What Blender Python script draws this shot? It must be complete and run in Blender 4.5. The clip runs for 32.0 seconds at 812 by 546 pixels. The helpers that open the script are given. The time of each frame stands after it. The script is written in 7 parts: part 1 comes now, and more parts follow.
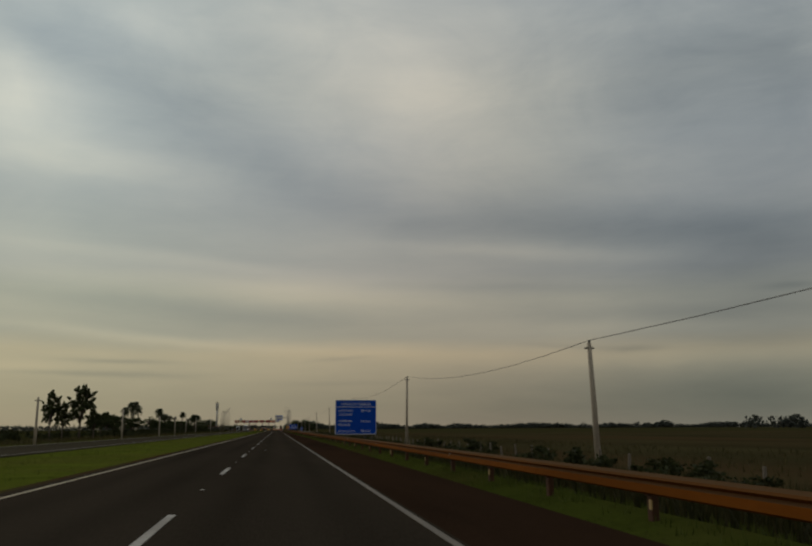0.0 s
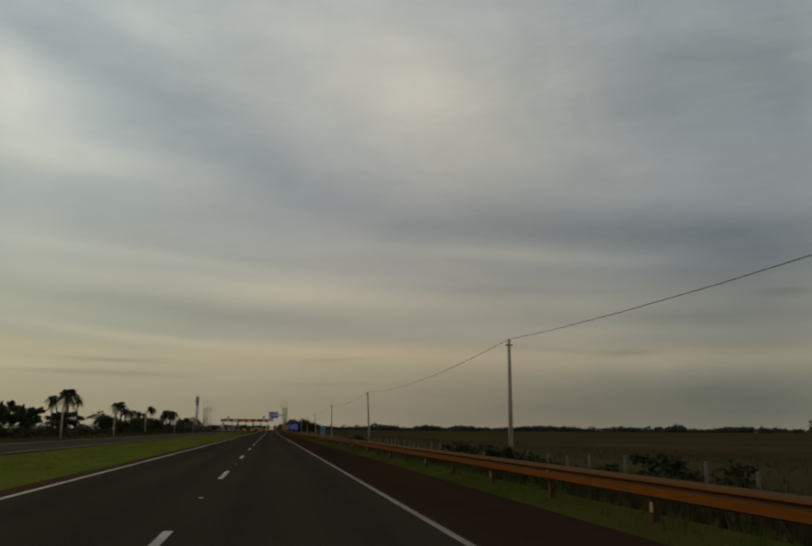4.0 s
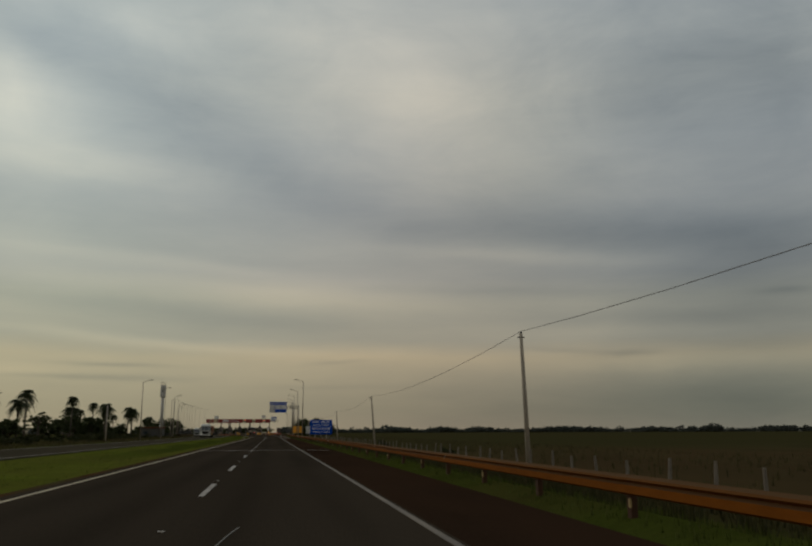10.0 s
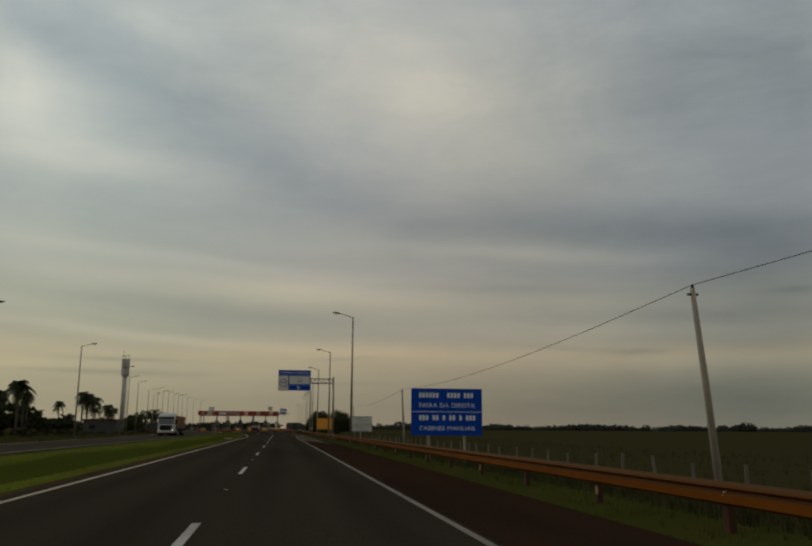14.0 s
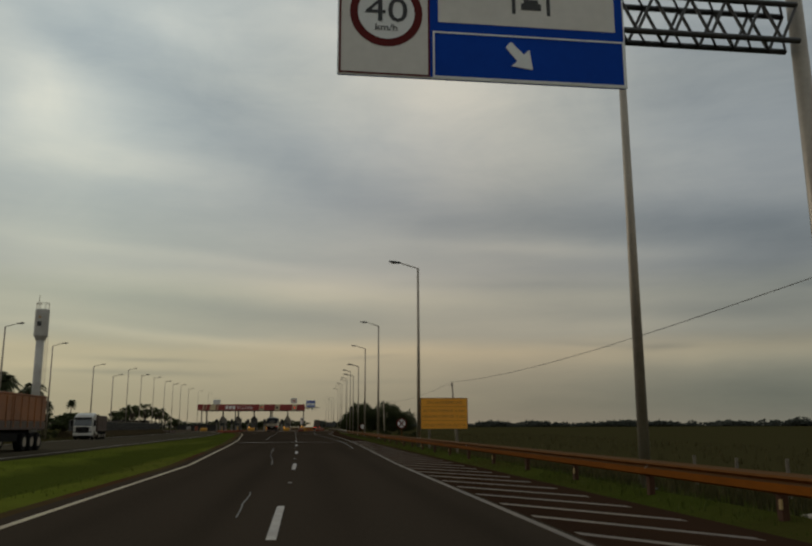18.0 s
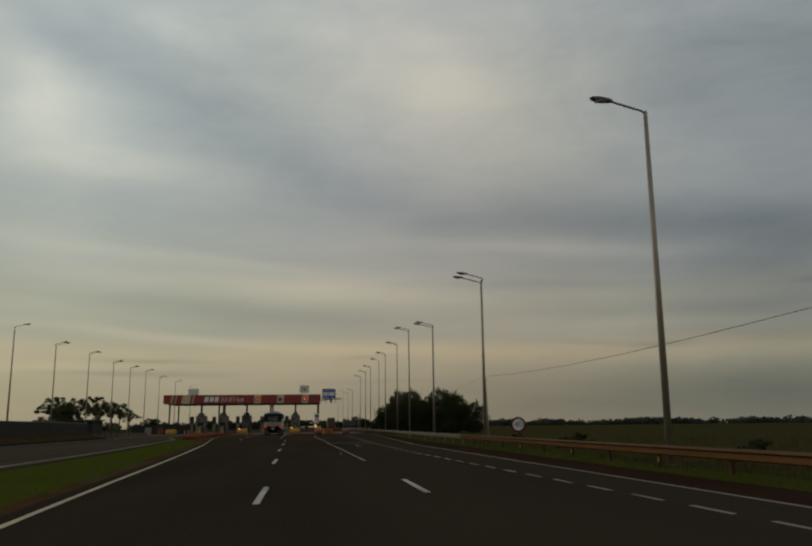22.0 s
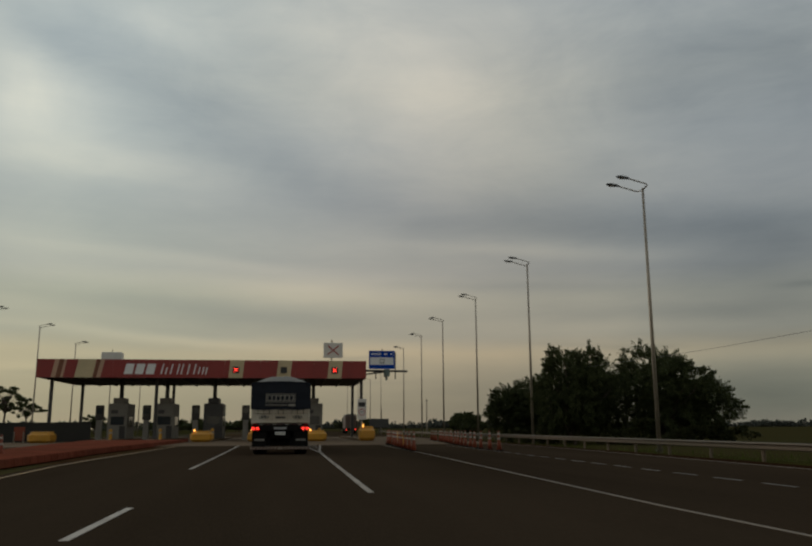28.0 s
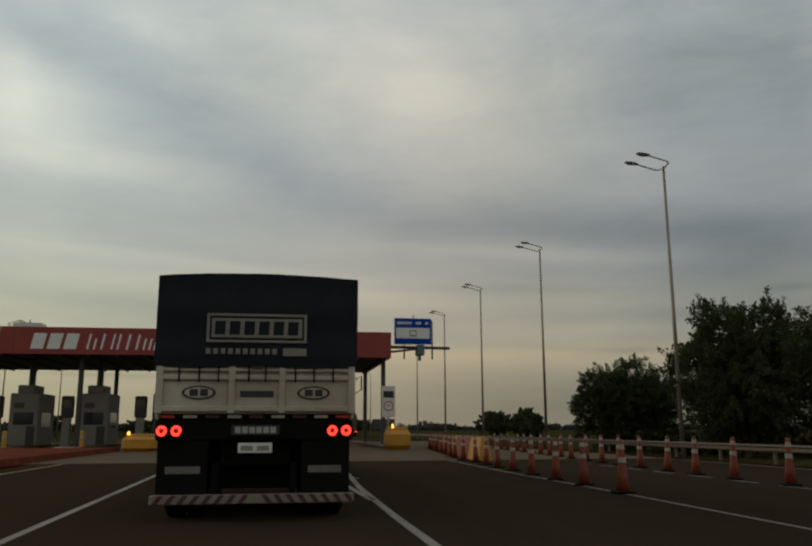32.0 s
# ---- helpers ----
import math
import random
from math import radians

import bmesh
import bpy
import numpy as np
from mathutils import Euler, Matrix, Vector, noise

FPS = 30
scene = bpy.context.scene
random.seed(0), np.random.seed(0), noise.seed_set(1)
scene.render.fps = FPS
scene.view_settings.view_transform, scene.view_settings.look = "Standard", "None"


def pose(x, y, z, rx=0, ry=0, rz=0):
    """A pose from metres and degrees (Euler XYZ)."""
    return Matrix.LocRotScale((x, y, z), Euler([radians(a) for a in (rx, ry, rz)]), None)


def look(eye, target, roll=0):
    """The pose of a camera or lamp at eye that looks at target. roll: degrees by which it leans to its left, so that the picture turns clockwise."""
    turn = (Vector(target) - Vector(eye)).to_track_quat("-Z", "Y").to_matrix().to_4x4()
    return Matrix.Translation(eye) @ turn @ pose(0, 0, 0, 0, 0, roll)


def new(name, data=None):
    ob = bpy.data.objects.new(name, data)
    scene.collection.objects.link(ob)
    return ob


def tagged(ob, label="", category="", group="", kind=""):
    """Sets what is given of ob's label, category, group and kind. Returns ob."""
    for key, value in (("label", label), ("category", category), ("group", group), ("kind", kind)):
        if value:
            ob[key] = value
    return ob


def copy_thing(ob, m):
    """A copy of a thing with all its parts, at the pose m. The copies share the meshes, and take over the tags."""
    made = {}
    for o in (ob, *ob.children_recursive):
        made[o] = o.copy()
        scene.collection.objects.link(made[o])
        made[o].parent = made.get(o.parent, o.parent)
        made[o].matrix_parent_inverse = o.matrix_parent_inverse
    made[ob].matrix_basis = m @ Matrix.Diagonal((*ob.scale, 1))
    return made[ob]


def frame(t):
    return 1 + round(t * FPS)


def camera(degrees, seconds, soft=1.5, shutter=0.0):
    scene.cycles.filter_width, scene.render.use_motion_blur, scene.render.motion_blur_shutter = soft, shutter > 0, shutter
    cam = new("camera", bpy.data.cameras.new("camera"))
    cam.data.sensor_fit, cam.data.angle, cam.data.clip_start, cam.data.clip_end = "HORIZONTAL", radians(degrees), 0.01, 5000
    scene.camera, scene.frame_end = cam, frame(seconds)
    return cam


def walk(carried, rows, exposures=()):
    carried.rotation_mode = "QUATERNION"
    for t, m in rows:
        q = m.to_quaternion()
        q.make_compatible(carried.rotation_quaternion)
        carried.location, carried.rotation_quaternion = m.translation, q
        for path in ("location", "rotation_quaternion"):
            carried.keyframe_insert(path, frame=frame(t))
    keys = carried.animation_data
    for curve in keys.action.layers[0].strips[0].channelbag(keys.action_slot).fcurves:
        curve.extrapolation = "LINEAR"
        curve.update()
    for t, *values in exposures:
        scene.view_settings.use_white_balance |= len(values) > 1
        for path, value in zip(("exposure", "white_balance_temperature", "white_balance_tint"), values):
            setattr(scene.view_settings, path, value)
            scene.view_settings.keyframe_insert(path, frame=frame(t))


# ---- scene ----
cam = camera(54.5, 32.0, soft=2.3)
PATH = [
    (0.0, -0.00, 0.00, 1.254, 101.13, 0.27, -9.15),
    (0.5, -0.05, 13.15, 1.260, 101.26, 0.21, -9.16),
    (1.0, -0.13, 26.30, 1.264, 101.27, -0.10, -9.09),
    (1.5, -0.19, 39.26, 1.264, 101.27, -0.29, -9.23),
    (2.0, -0.23, 52.10, 1.265, 101.29, -0.01, -9.21),
    (2.5, -0.25, 64.90, 1.265, 101.15, 0.15, -9.17),
    (3.0, -0.29, 77.76, 1.263, 100.99, 0.02, -9.42),
    (3.5, -0.31, 90.66, 1.267, 101.35, -0.41, -9.58),
    (5.5, -0.16, 142.59, 1.269, 100.77, 0.06, -9.91),
    (6.0, -0.11, 155.50, 1.272, 101.16, 0.28, -9.54),
    (6.5, -0.07, 168.38, 1.272, 101.02, -0.11, -9.45),
    (7.0, -0.09, 181.34, 1.270, 100.91, -0.13, -9.47),
    (7.5, -0.10, 193.91, 1.257, 100.78, -0.09, -9.55),
    (8.0, -0.11, 206.35, 1.257, 101.26, 0.17, -9.48),
    (8.5, -0.11, 218.58, 1.252, 101.28, -0.28, -9.52),
    (9.0, -0.10, 230.67, 1.240, 101.16, -0.50, -9.49),
    (9.5, -0.09, 242.87, 1.251, 101.34, 0.02, -9.46),
    (10.0, -0.13, 255.15, 1.254, 101.40, 0.19, -9.46),
    (10.5, -0.19, 267.11, 1.252, 101.72, -0.34, -9.24),
    (11.0, -0.26, 278.74, 1.244, 101.12, -0.12, -9.39),
    (11.5, -0.29, 290.36, 1.267, 101.09, 0.03, -9.42),
    (12.0, -0.31, 301.89, 1.269, 101.04, 0.03, -9.25),
    (12.5, -0.33, 313.61, 1.274, 100.95, 0.13, -9.14),
    (13.0, -0.38, 325.49, 1.281, 100.58, -0.29, -9.02),
    (13.5, -0.44, 337.19, 1.264, 100.89, -0.29, -8.83),
    (15.5, -0.44, 383.89, 1.255, 101.42, -0.20, -9.63),
    (16.0, -0.40, 395.52, 1.266, 101.18, 0.33, -9.51),
    (16.5, -0.44, 407.35, 1.271, 101.04, 0.51, -8.79),
    (17.0, -0.58, 418.45, 1.271, 100.91, 0.20, -8.18),
    (17.5, -0.85, 429.33, 1.264, 100.82, -0.19, -7.55),
    (18.0, -1.21, 440.12, 1.262, 101.02, 0.16, -7.19),
    (18.5, -1.64, 450.71, 1.265, 101.03, 0.06, -7.06),
    (19.0, -2.08, 461.58, 1.265, 101.27, -0.02, -7.03),
    (19.5, -2.60, 472.91, 1.271, 101.13, 0.35, -6.93),
    (20.0, -3.04, 483.71, 1.267, 101.07, 0.80, -7.32),
    (20.5, -3.42, 494.15, 1.269, 101.13, 0.45, -7.63),
    (21.0, -3.81, 504.28, 1.271, 101.06, 0.82, -7.25),
    (21.5, -4.23, 514.22, 1.272, 101.28, 0.82, -7.13),
    (22.0, -4.63, 523.98, 1.273, 100.98, 0.61, -7.15),
    (22.5, -5.01, 533.67, 1.268, 100.91, 0.61, -7.50),
    (23.0, -5.35, 542.83, 1.270, 100.76, 0.55, -7.82),
    (23.5, -5.69, 551.59, 1.274, 100.88, 0.92, -7.13),
    (24.0, -6.09, 560.01, 1.279, 100.71, 1.04, -6.10),
    (24.5, -6.57, 568.36, 1.275, 100.73, 0.41, -5.74),
    (25.0, -7.03, 576.39, 1.267, 101.16, 0.13, -6.54),
    (25.5, -7.47, 584.22, 1.267, 100.62, 0.51, -6.76),
    (27.5, -9.22, 612.16, 1.267, 101.30, 0.29, -8.00),
    (28.0, -9.44, 618.02, 1.266, 101.10, 0.27, -8.20),
    (28.5, -9.59, 623.58, 1.267, 101.04, 0.27, -8.38),
    (29.0, -9.68, 628.23, 1.266, 101.05, 0.56, -8.52),
    (29.5, -9.74, 632.23, 1.268, 101.08, 0.47, -8.62),
    (30.0, -9.76, 635.68, 1.267, 101.11, 0.38, -8.76),
    (30.5, -9.75, 638.87, 1.268, 101.06, 0.15, -8.88),
    (31.0, -9.71, 641.72, 1.268, 101.11, 0.19, -8.96),
    (31.5, -9.66, 644.08, 1.268, 101.13, 0.12, -9.07),
    (32.0, -9.61, 646.14, 1.268, 101.24, 0.18, -9.09),
]
walk(cam, [(t, pose(x, y, z, rx, ry, rz)) for t, x, y, z, rx, ry, rz in PATH],
     exposures=((0.0, 0.04), (16.8, 0.05), (17.8, 0.17), (18.2, 0.19), (18.8, 0.07), (25.0, 0.05), (28.0, 0.14), (32.0, 0.26)))

# ---- world, sun ----
SUN_AZ, SUN_EL = -52.0, 14.0          # degrees, azimuth from the road's direction, left negative


class Nodes:
    """Short hand for node trees."""

    def __init__(self, tree, keep=False):
        self.tree = tree
        if not keep:
            tree.nodes.clear()

    def add(self, kind, **sets):
        n = self.tree.nodes.new(kind)
        for k, v in sets.items():
            if k == "operation":
                n.operation = v
            elif k == "blend_type":
                n.blend_type = v
            elif k == "data_type":
                n.data_type = v
            elif k == "sky_type":
                n.sky_type = v
            elif k == "noise_dimensions":
                n.noise_dimensions = v
        return n

    def put(self, sock, v):
        if v is None:
            return
        if hasattr(v, "is_linked"):
            self.tree.links.new(v, sock)
        else:
            sock.default_value = v

    def math(self, op, a, b=None, c=None, clamp=False):
        n = self.add("ShaderNodeMath", operation=op)
        n.use_clamp = clamp
        for s, v in zip(n.inputs, (a, b, c)):
            self.put(s, v)
        return n.outputs[0]

    def mix(self, f, a, b, blend="MIX"):
        n = self.add("ShaderNodeMix", data_type="RGBA", blend_type=blend)
        self.put(n.inputs[0], f)
        self.put(n.inputs[6], a)
        self.put(n.inputs[7], b)
        return n.outputs[2]

    def ramp(self, f, stops):
        n = self.add("ShaderNodeValToRGB")
        self.put(n.inputs[0], f)
        els = n.color_ramp.elements
        while len(els) > 1:
            els.remove(els[-1])
        for i, (p, c) in enumerate(stops):
            e = els.new(p) if i else els[0]
            e.position = p
            e.color = (c, c, c, 1) if isinstance(c, (int, float)) else (*c, 1)
        return n.outputs[0]

    def noise(self, vec, scale, detail=4, rough=0.55, distort=0.0):
        n = self.add("ShaderNodeTexNoise")
        self.put(n.inputs["Vector"], vec)
        n.inputs["Scale"].default_value = scale
        n.inputs["Detail"].default_value = detail
        n.inputs["Roughness"].default_value = rough
        n.inputs["Distortion"].default_value = distort
        return n.outputs[0]

    def mapping(self, vec, loc=(0, 0, 0), scale=(1, 1, 1), rot=(0, 0, 0)):
        n = self.add("ShaderNodeMapping")
        self.put(n.inputs[0], vec)
        n.inputs[1].default_value = loc
        n.inputs[2].default_value = [radians(r) for r in rot]
        n.inputs[3].default_value = scale
        return n.outputs[0]


def srgb(r, g, b):
    return tuple(((c / 255 + 0.055) / 1.055) ** 2.4 if c > 10 else c / 255 / 12.92 for c in (r, g, b))


def make_sky():
    """Overcast evening sky: a Nishita sky behind a deck of soft grey clouds."""
    world = bpy.data.worlds.new("evening_sky")
    scene.world = world
    world.use_nodes = True
    n = Nodes(world.node_tree)
    out = n.add("ShaderNodeOutputWorld")
    bg = n.add("ShaderNodeBackground")
    coord = n.add("ShaderNodeTexCoord").outputs["Generated"]
    sep = n.add("ShaderNodeSeparateXYZ")
    n.put(sep.inputs[0], coord)
    x, y, z = sep.outputs
    az = n.math("MULTIPLY", n.math("ARCTAN2", x, y), 57.2958)
    el = n.math("MULTIPLY", n.math("ARCSINE", n.math("MINIMUM", n.math("MAXIMUM", z, -1.0), 1.0)), 57.2958)
    # ragged edges: the cloud fields are read at a wavering place
    wav = n.math("SUBTRACT", n.noise(n.mapping(coord, scale=(1, 1, 2.6)), 3.2, 5, 0.6), 0.5)
    wav2 = n.math("SUBTRACT", n.noise(n.mapping(coord, loc=(7, 3, 1), scale=(1, 1, 2.6)), 4.0, 5, 0.6), 0.5)
    a = n.math("ADD", az, n.math("MULTIPLY", wav, 5.0))
    e = n.math("ADD", el, n.math("MULTIPLY", wav2, 1.1))
    # tone by height over the horizon
    base = n.ramp(n.math("DIVIDE", n.math("ADD", e, 0.0), 60.0, clamp=True), SKY_STOPS)
    total = None
    for ca, ce, wa, we, tilt, amp in CLOUDS:
        c, s = math.cos(radians(tilt)), math.sin(radians(tilt))
        da, de = n.math("SUBTRACT", a, ca), n.math("SUBTRACT", e, ce)
        u = n.math("DIVIDE", n.math("ADD", n.math("MULTIPLY", da, c), n.math("MULTIPLY", de, s)), wa)
        v = n.math("DIVIDE", n.math("SUBTRACT", n.math("MULTIPLY", de, c), n.math("MULTIPLY", da, s)), we)
        g = n.math("POWER", 2.71828, n.math("MULTIPLY", n.math("ADD", n.math("MULTIPLY", u, u), n.math("MULTIPLY", v, v)), -1.0))
        g = n.math("MULTIPLY", g, amp)
        total = g if total is None else n.math("ADD", total, g)
    streak = n.math("SUBTRACT", n.noise(n.mapping(coord, scale=(1.2, 1.2, 9.0), rot=(0, 4, 0)), 2.6, 6, 0.6), 0.5)
    puff = n.math("SUBTRACT", n.noise(n.mapping(coord, scale=(1, 1, 1.9), rot=(0, 14, 0)), 6.5, 8, 0.58, 0.5), 0.5)
    high = n.ramp(n.math("DIVIDE", el, 30.0, clamp=True), [(0.35, 0.05), (0.6, 0.3), (0.85, 0.42)])
    total = n.math("ADD", total, n.math("MULTIPLY", puff, high))
    fine = n.math("SUBTRACT", n.noise(n.mapping(coord, scale=(1, 1, 5.0), rot=(0, 3, 0)), 8.0, 7, 0.62), 0.5)
    total = n.math("ADD", total, n.math("MULTIPLY", streak, 0.16))
    total = n.math("ADD", total, n.math("MULTIPLY", fine, 0.13))
    gain = n.math("ADD", total, 1.0)
    scaled = n.add("ShaderNodeVectorMath", operation="SCALE")
    n.put(scaled.inputs[0], base)
    n.put(scaled.inputs[3], gain)
    # thin parts let warm light through, thick parts are slate blue
    warm = n.add("ShaderNodeCombineXYZ")
    thick, bright = n.math("MINIMUM", total, 0.0), n.math("MAXIMUM", total, 0.0)
    n.put(warm.inputs[0], n.math("ADD", 0.972, n.math("ADD", n.math("MULTIPLY", bright, 0.24), n.math("MULTIPLY", thick, 0.22))))
    n.put(warm.inputs[1], n.math("ADD", 1.0, n.math("MULTIPLY", total, 0.03)))
    n.put(warm.inputs[2], n.math("SUBTRACT", n.math("SUBTRACT", 0.982, n.math("MULTIPLY", thick, 0.26)), n.math("MULTIPLY", bright, 0.2)))
    red, blue = 1.0, 1.0
    for ca, ce, wa, we, dr, db in HUES:
        u, v = n.math("DIVIDE", n.math("SUBTRACT", a, ca), wa), n.math("DIVIDE", n.math("SUBTRACT", e, ce), we)
        g = n.math("POWER", 2.71828, n.math("MULTIPLY", n.math("ADD", n.math("MULTIPLY", u, u), n.math("MULTIPLY", v, v)), -1.0))
        red, blue = n.math("MULTIPLY_ADD", g, dr, red), n.math("MULTIPLY_ADD", g, db, blue)
    hue = n.add("ShaderNodeCombineXYZ")
    n.put(hue.inputs[0], red)
    hue.inputs[1].default_value = 1.0
    n.put(hue.inputs[2], blue)
    drift = n.add("ShaderNodeVectorMath", operation="MULTIPLY")
    n.put(drift.inputs[0], warm.outputs[0])
    n.put(drift.inputs[1], hue.outputs[0])
    toned = n.add("ShaderNodeVectorMath", operation="MULTIPLY")
    n.put(toned.inputs[0], scaled.outputs[0])
    n.put(toned.inputs[1], drift.outputs[0])
    sky = n.add("ShaderNodeTexSky", sky_type="NISHITA")
    sky.sun_disc = False
    sky.sun_elevation, sky.sun_rotation = radians(SUN_EL), radians(SUN_AZ)
    thin = n.add("ShaderNodeVectorMath", operation="SCALE")
    n.put(thin.inputs[0], sky.outputs[0])
    thin.inputs[3].default_value = 0.05
    n.put(bg.inputs[0], n.mix(0.95, thin.outputs[0], toned.outputs[0]))
    bg.inputs[1].default_value = 1.0
    n.tree.links.new(bg.outputs[0], out.inputs[0])
    lamp = bpy.data.lights.new("sun", "SUN")
    lamp.energy, lamp.angle, lamp.color = 0.5, radians(25), (1.0, 0.93, 0.82)
    d = Vector((math.sin(radians(SUN_AZ)) * math.cos(radians(SUN_EL)), math.cos(radians(SUN_AZ)) * math.cos(radians(SUN_EL)), math.sin(radians(SUN_EL))))
    new("sun", lamp).matrix_world = look(d * 100, (0, 0, 0))


# elevation / 60 degrees -> colour
SKY_STOPS = [(0.000, srgb(148, 135, 115)), (0.025, srgb(150, 139, 117)), (0.067, srgb(161, 149, 126)), (0.087, srgb(170, 156, 131)), (0.108, srgb(155, 149, 134)),
             (0.153, srgb(158, 154, 141)), (0.183, srgb(149, 148, 143)), (0.217, srgb(153, 153, 149)), (0.267, srgb(155, 156, 155)), (0.333, srgb(167, 168, 166)),
             (0.400, srgb(175, 175, 170)), (0.500, srgb(169, 172, 171)), (1.000, srgb(160, 168, 174))]
# soft clouds: azimuth, elevation, half widths, tilt, strength
BRIGHT_CLOUDS = [
    (-18.9, 21.8, 2.6, 2.26, -20, 0.26), (-14.3, 18.1, 7.1, 1.43, -3, 0.2), (-17.5, 20.1, 4.5, 2.63, 0, 0.12), (-10.9, 27.3, 2.6, 1.32, -10, 0.13), (3.4, 27.3, 7.5, 4.51, -25, 0.08), (11.5, 23.1, 6.4, 3.01, -22, 0.12),
    (-13.8, 11.1, 9.8, 1.13, -2, 0.10), (-7.0, 11.6, 15.8, 0.53, -4, 0.14), (3.0, 9.7, 7.5, 0.83, -2, 0.16), (-10.1, 6.3, 9.8, 0.38, -4, 0.18), (4.2, 5.6, 9.8, 0.60, -3, 0.05), (-16.7, 4.0, 4.5, 0.53, 0, 0.12),
    (19.4, 12.3, 11.3, 0.60, -4, 0.14), (23.9, 6.8, 15.8, 0.60, -1, 0.09), (31.2, 4.6, 9.8, 0.68, 0, 0.13), (-18.0, 14.0, 12.0, 14.0, 0, 0.23), (1.5, 10.0, 8.0, 6.5, 0, 0.06),
    (-5.7, 28.4, 16.5, 2.07, 0, 0.10), (32.5, 16.4, 8.2, 3.31, 0, 0.10), (-17.2, 13.7, 3.4, 4.55, 0, 0.06), (-11.7, 9.4, 9.2, 1.65, 0, 0.09), (-1.9, 9.8, 5.0, 1.45, 0, 0.06), (22.5, 7.8, 2.9, 2.90, 0, 0.06), (4.4, 14.4, 3.8, 1.65, 0, 0.05),
]
DARK_CLOUDS = [
    (-18.0, 25.7, 4.1, 1.05, -20, -0.13), (-8.3, 22.5, 12.4, 2.4, -27, -0.16), (3.7, 16.3, 8.7, 1.9, -16, -0.13), (26.7, 13.9, 16.2, 1.5, -5, -0.20), (34.0, 24.0, 13.5, 11.0, 0, -0.34), (-14.1, 14.6, 8.3, 1.50, -3, -0.06),
    (-7.5, 8.3, 18.1, 0.98, -4, -0.19), (15.9, 10.0, 8.3, 0.34, -2, -0.08), (22.1, 5.6, 4.9, 0.19, -4, -0.08), (-10.7, 4.6, 3.0, 0.17, 0, -0.2), (-12.3, 3.7, 5.6, 0.22, 0, -0.2), (4.6, 4.8, 2.3, 0.15, 4, -0.10),
    (26.0, 1.6, 22.0, 2.5, 0, -0.36), (26.4, 7.9, 11.3, 0.53, -2, -0.07), (33.0, 8.5, 14.0, 6.5, 0, -0.22), (24.0, 10.0, 13.0, 7.0, 0, -0.05),
    (-14.3, 21.6, 7.6, 2.90, 0, -0.09), (-1.6, 22.9, 6.7, 2.90, 0, -0.09), (37.4, 23.0, 2.7, 2.07, 0, -0.10), (34.7, 11.3, 5.5, 1.32, 0, -0.09), (16.0, 14.7, 8.6, 2.07, 0, -0.06), (-13.1, 6.0, 9.1, 1.65, 0, -0.08), (34.8, 5.8, 5.4, 6.20, 0, -0.10), (35.7, 9.1, 2.1, 0.25, 0, -0.11), (25.4, 5.3, 1.9, 0.25, 0, -0.13), (3.5, 3.1, 4.6, 0.21, 0, -0.07),
]
CLOUDS = BRIGHT_CLOUDS + DARK_CLOUDS
# broad drifts of hue: azimuth, elevation, half widths, red, blue
HUES = [(-16.8, 16.8, 13.6, 24.8, -0.085, 0.01), (-16.2, 24.9, 10.3, 5.8, 0.000, 0.055), (13.3, 15.1, 11.6, 17.4, 0.055, -0.020), (17.3, 18.3, 9.1, 7.0, 0.000, -0.050), (34.5, 1.9, 10.8, 2.9, -0.080, 0.050)]
make_sky()

# ---- materials ----
MATS = {}


def surf(name, colour, rough=0.6, metal=0.0, var=0.3, big=0.6, fine=14.0, bump=0.25, tint=None, tint_amount=0.5, stretch=(1, 1, 1), spec=0.5):
    """A painted, mineral or plant surface with stains and grain, in world metres."""
    if name in MATS:
        return MATS[name]
    m = bpy.data.materials.new(name)
    m.use_nodes = True
    n = Nodes(m.node_tree)
    out = n.add("ShaderNodeOutputMaterial")
    bsdf = n.add("ShaderNodeBsdfPrincipled")
    pos = n.mapping(n.add("ShaderNodeNewGeometry").outputs["Position"], scale=stretch)
    stain = n.noise(pos, big, 5, 0.6, 0.3)
    grain = n.noise(pos, fine, 4, 0.6)
    f = n.math("ADD", n.math("MULTIPLY", stain, 0.6), n.math("MULTIPLY", grain, 0.4))
    lo, hi = tuple(c * (1 - var) for c in colour), tuple(min(1, c * (1 + var)) for c in colour)
    col = n.ramp(f, [(0.32, lo), (0.5, colour), (0.68, hi)])
    if tint:
        other = n.noise(n.mapping(pos, loc=(31, 17, 5)), big * 0.37, 4, 0.6)
        col = n.mix(n.math("MULTIPLY", n.ramp(other, [(0.42, 0.0), (0.62, 1.0)]), tint_amount), col, (*tint, 1))
    n.put(bsdf.inputs["Base Color"], col)
    n.put(bsdf.inputs["Roughness"], n.math("ADD", rough - 0.08, n.math("MULTIPLY", stain, 0.16), clamp=True))
    bsdf.inputs["Metallic"].default_value = metal
    bsdf.inputs["Specular IOR Level"].default_value = spec
    if bump:
        b = n.add("ShaderNodeBump")
        b.inputs["Strength"].default_value = bump
        b.inputs["Distance"].default_value = 0.02
        n.put(b.inputs["Height"], grain)
        n.tree.links.new(b.outputs[0], bsdf.inputs["Normal"])
    n.tree.links.new(bsdf.outputs[0], out.inputs[0])
    MATS[name] = m
    return m


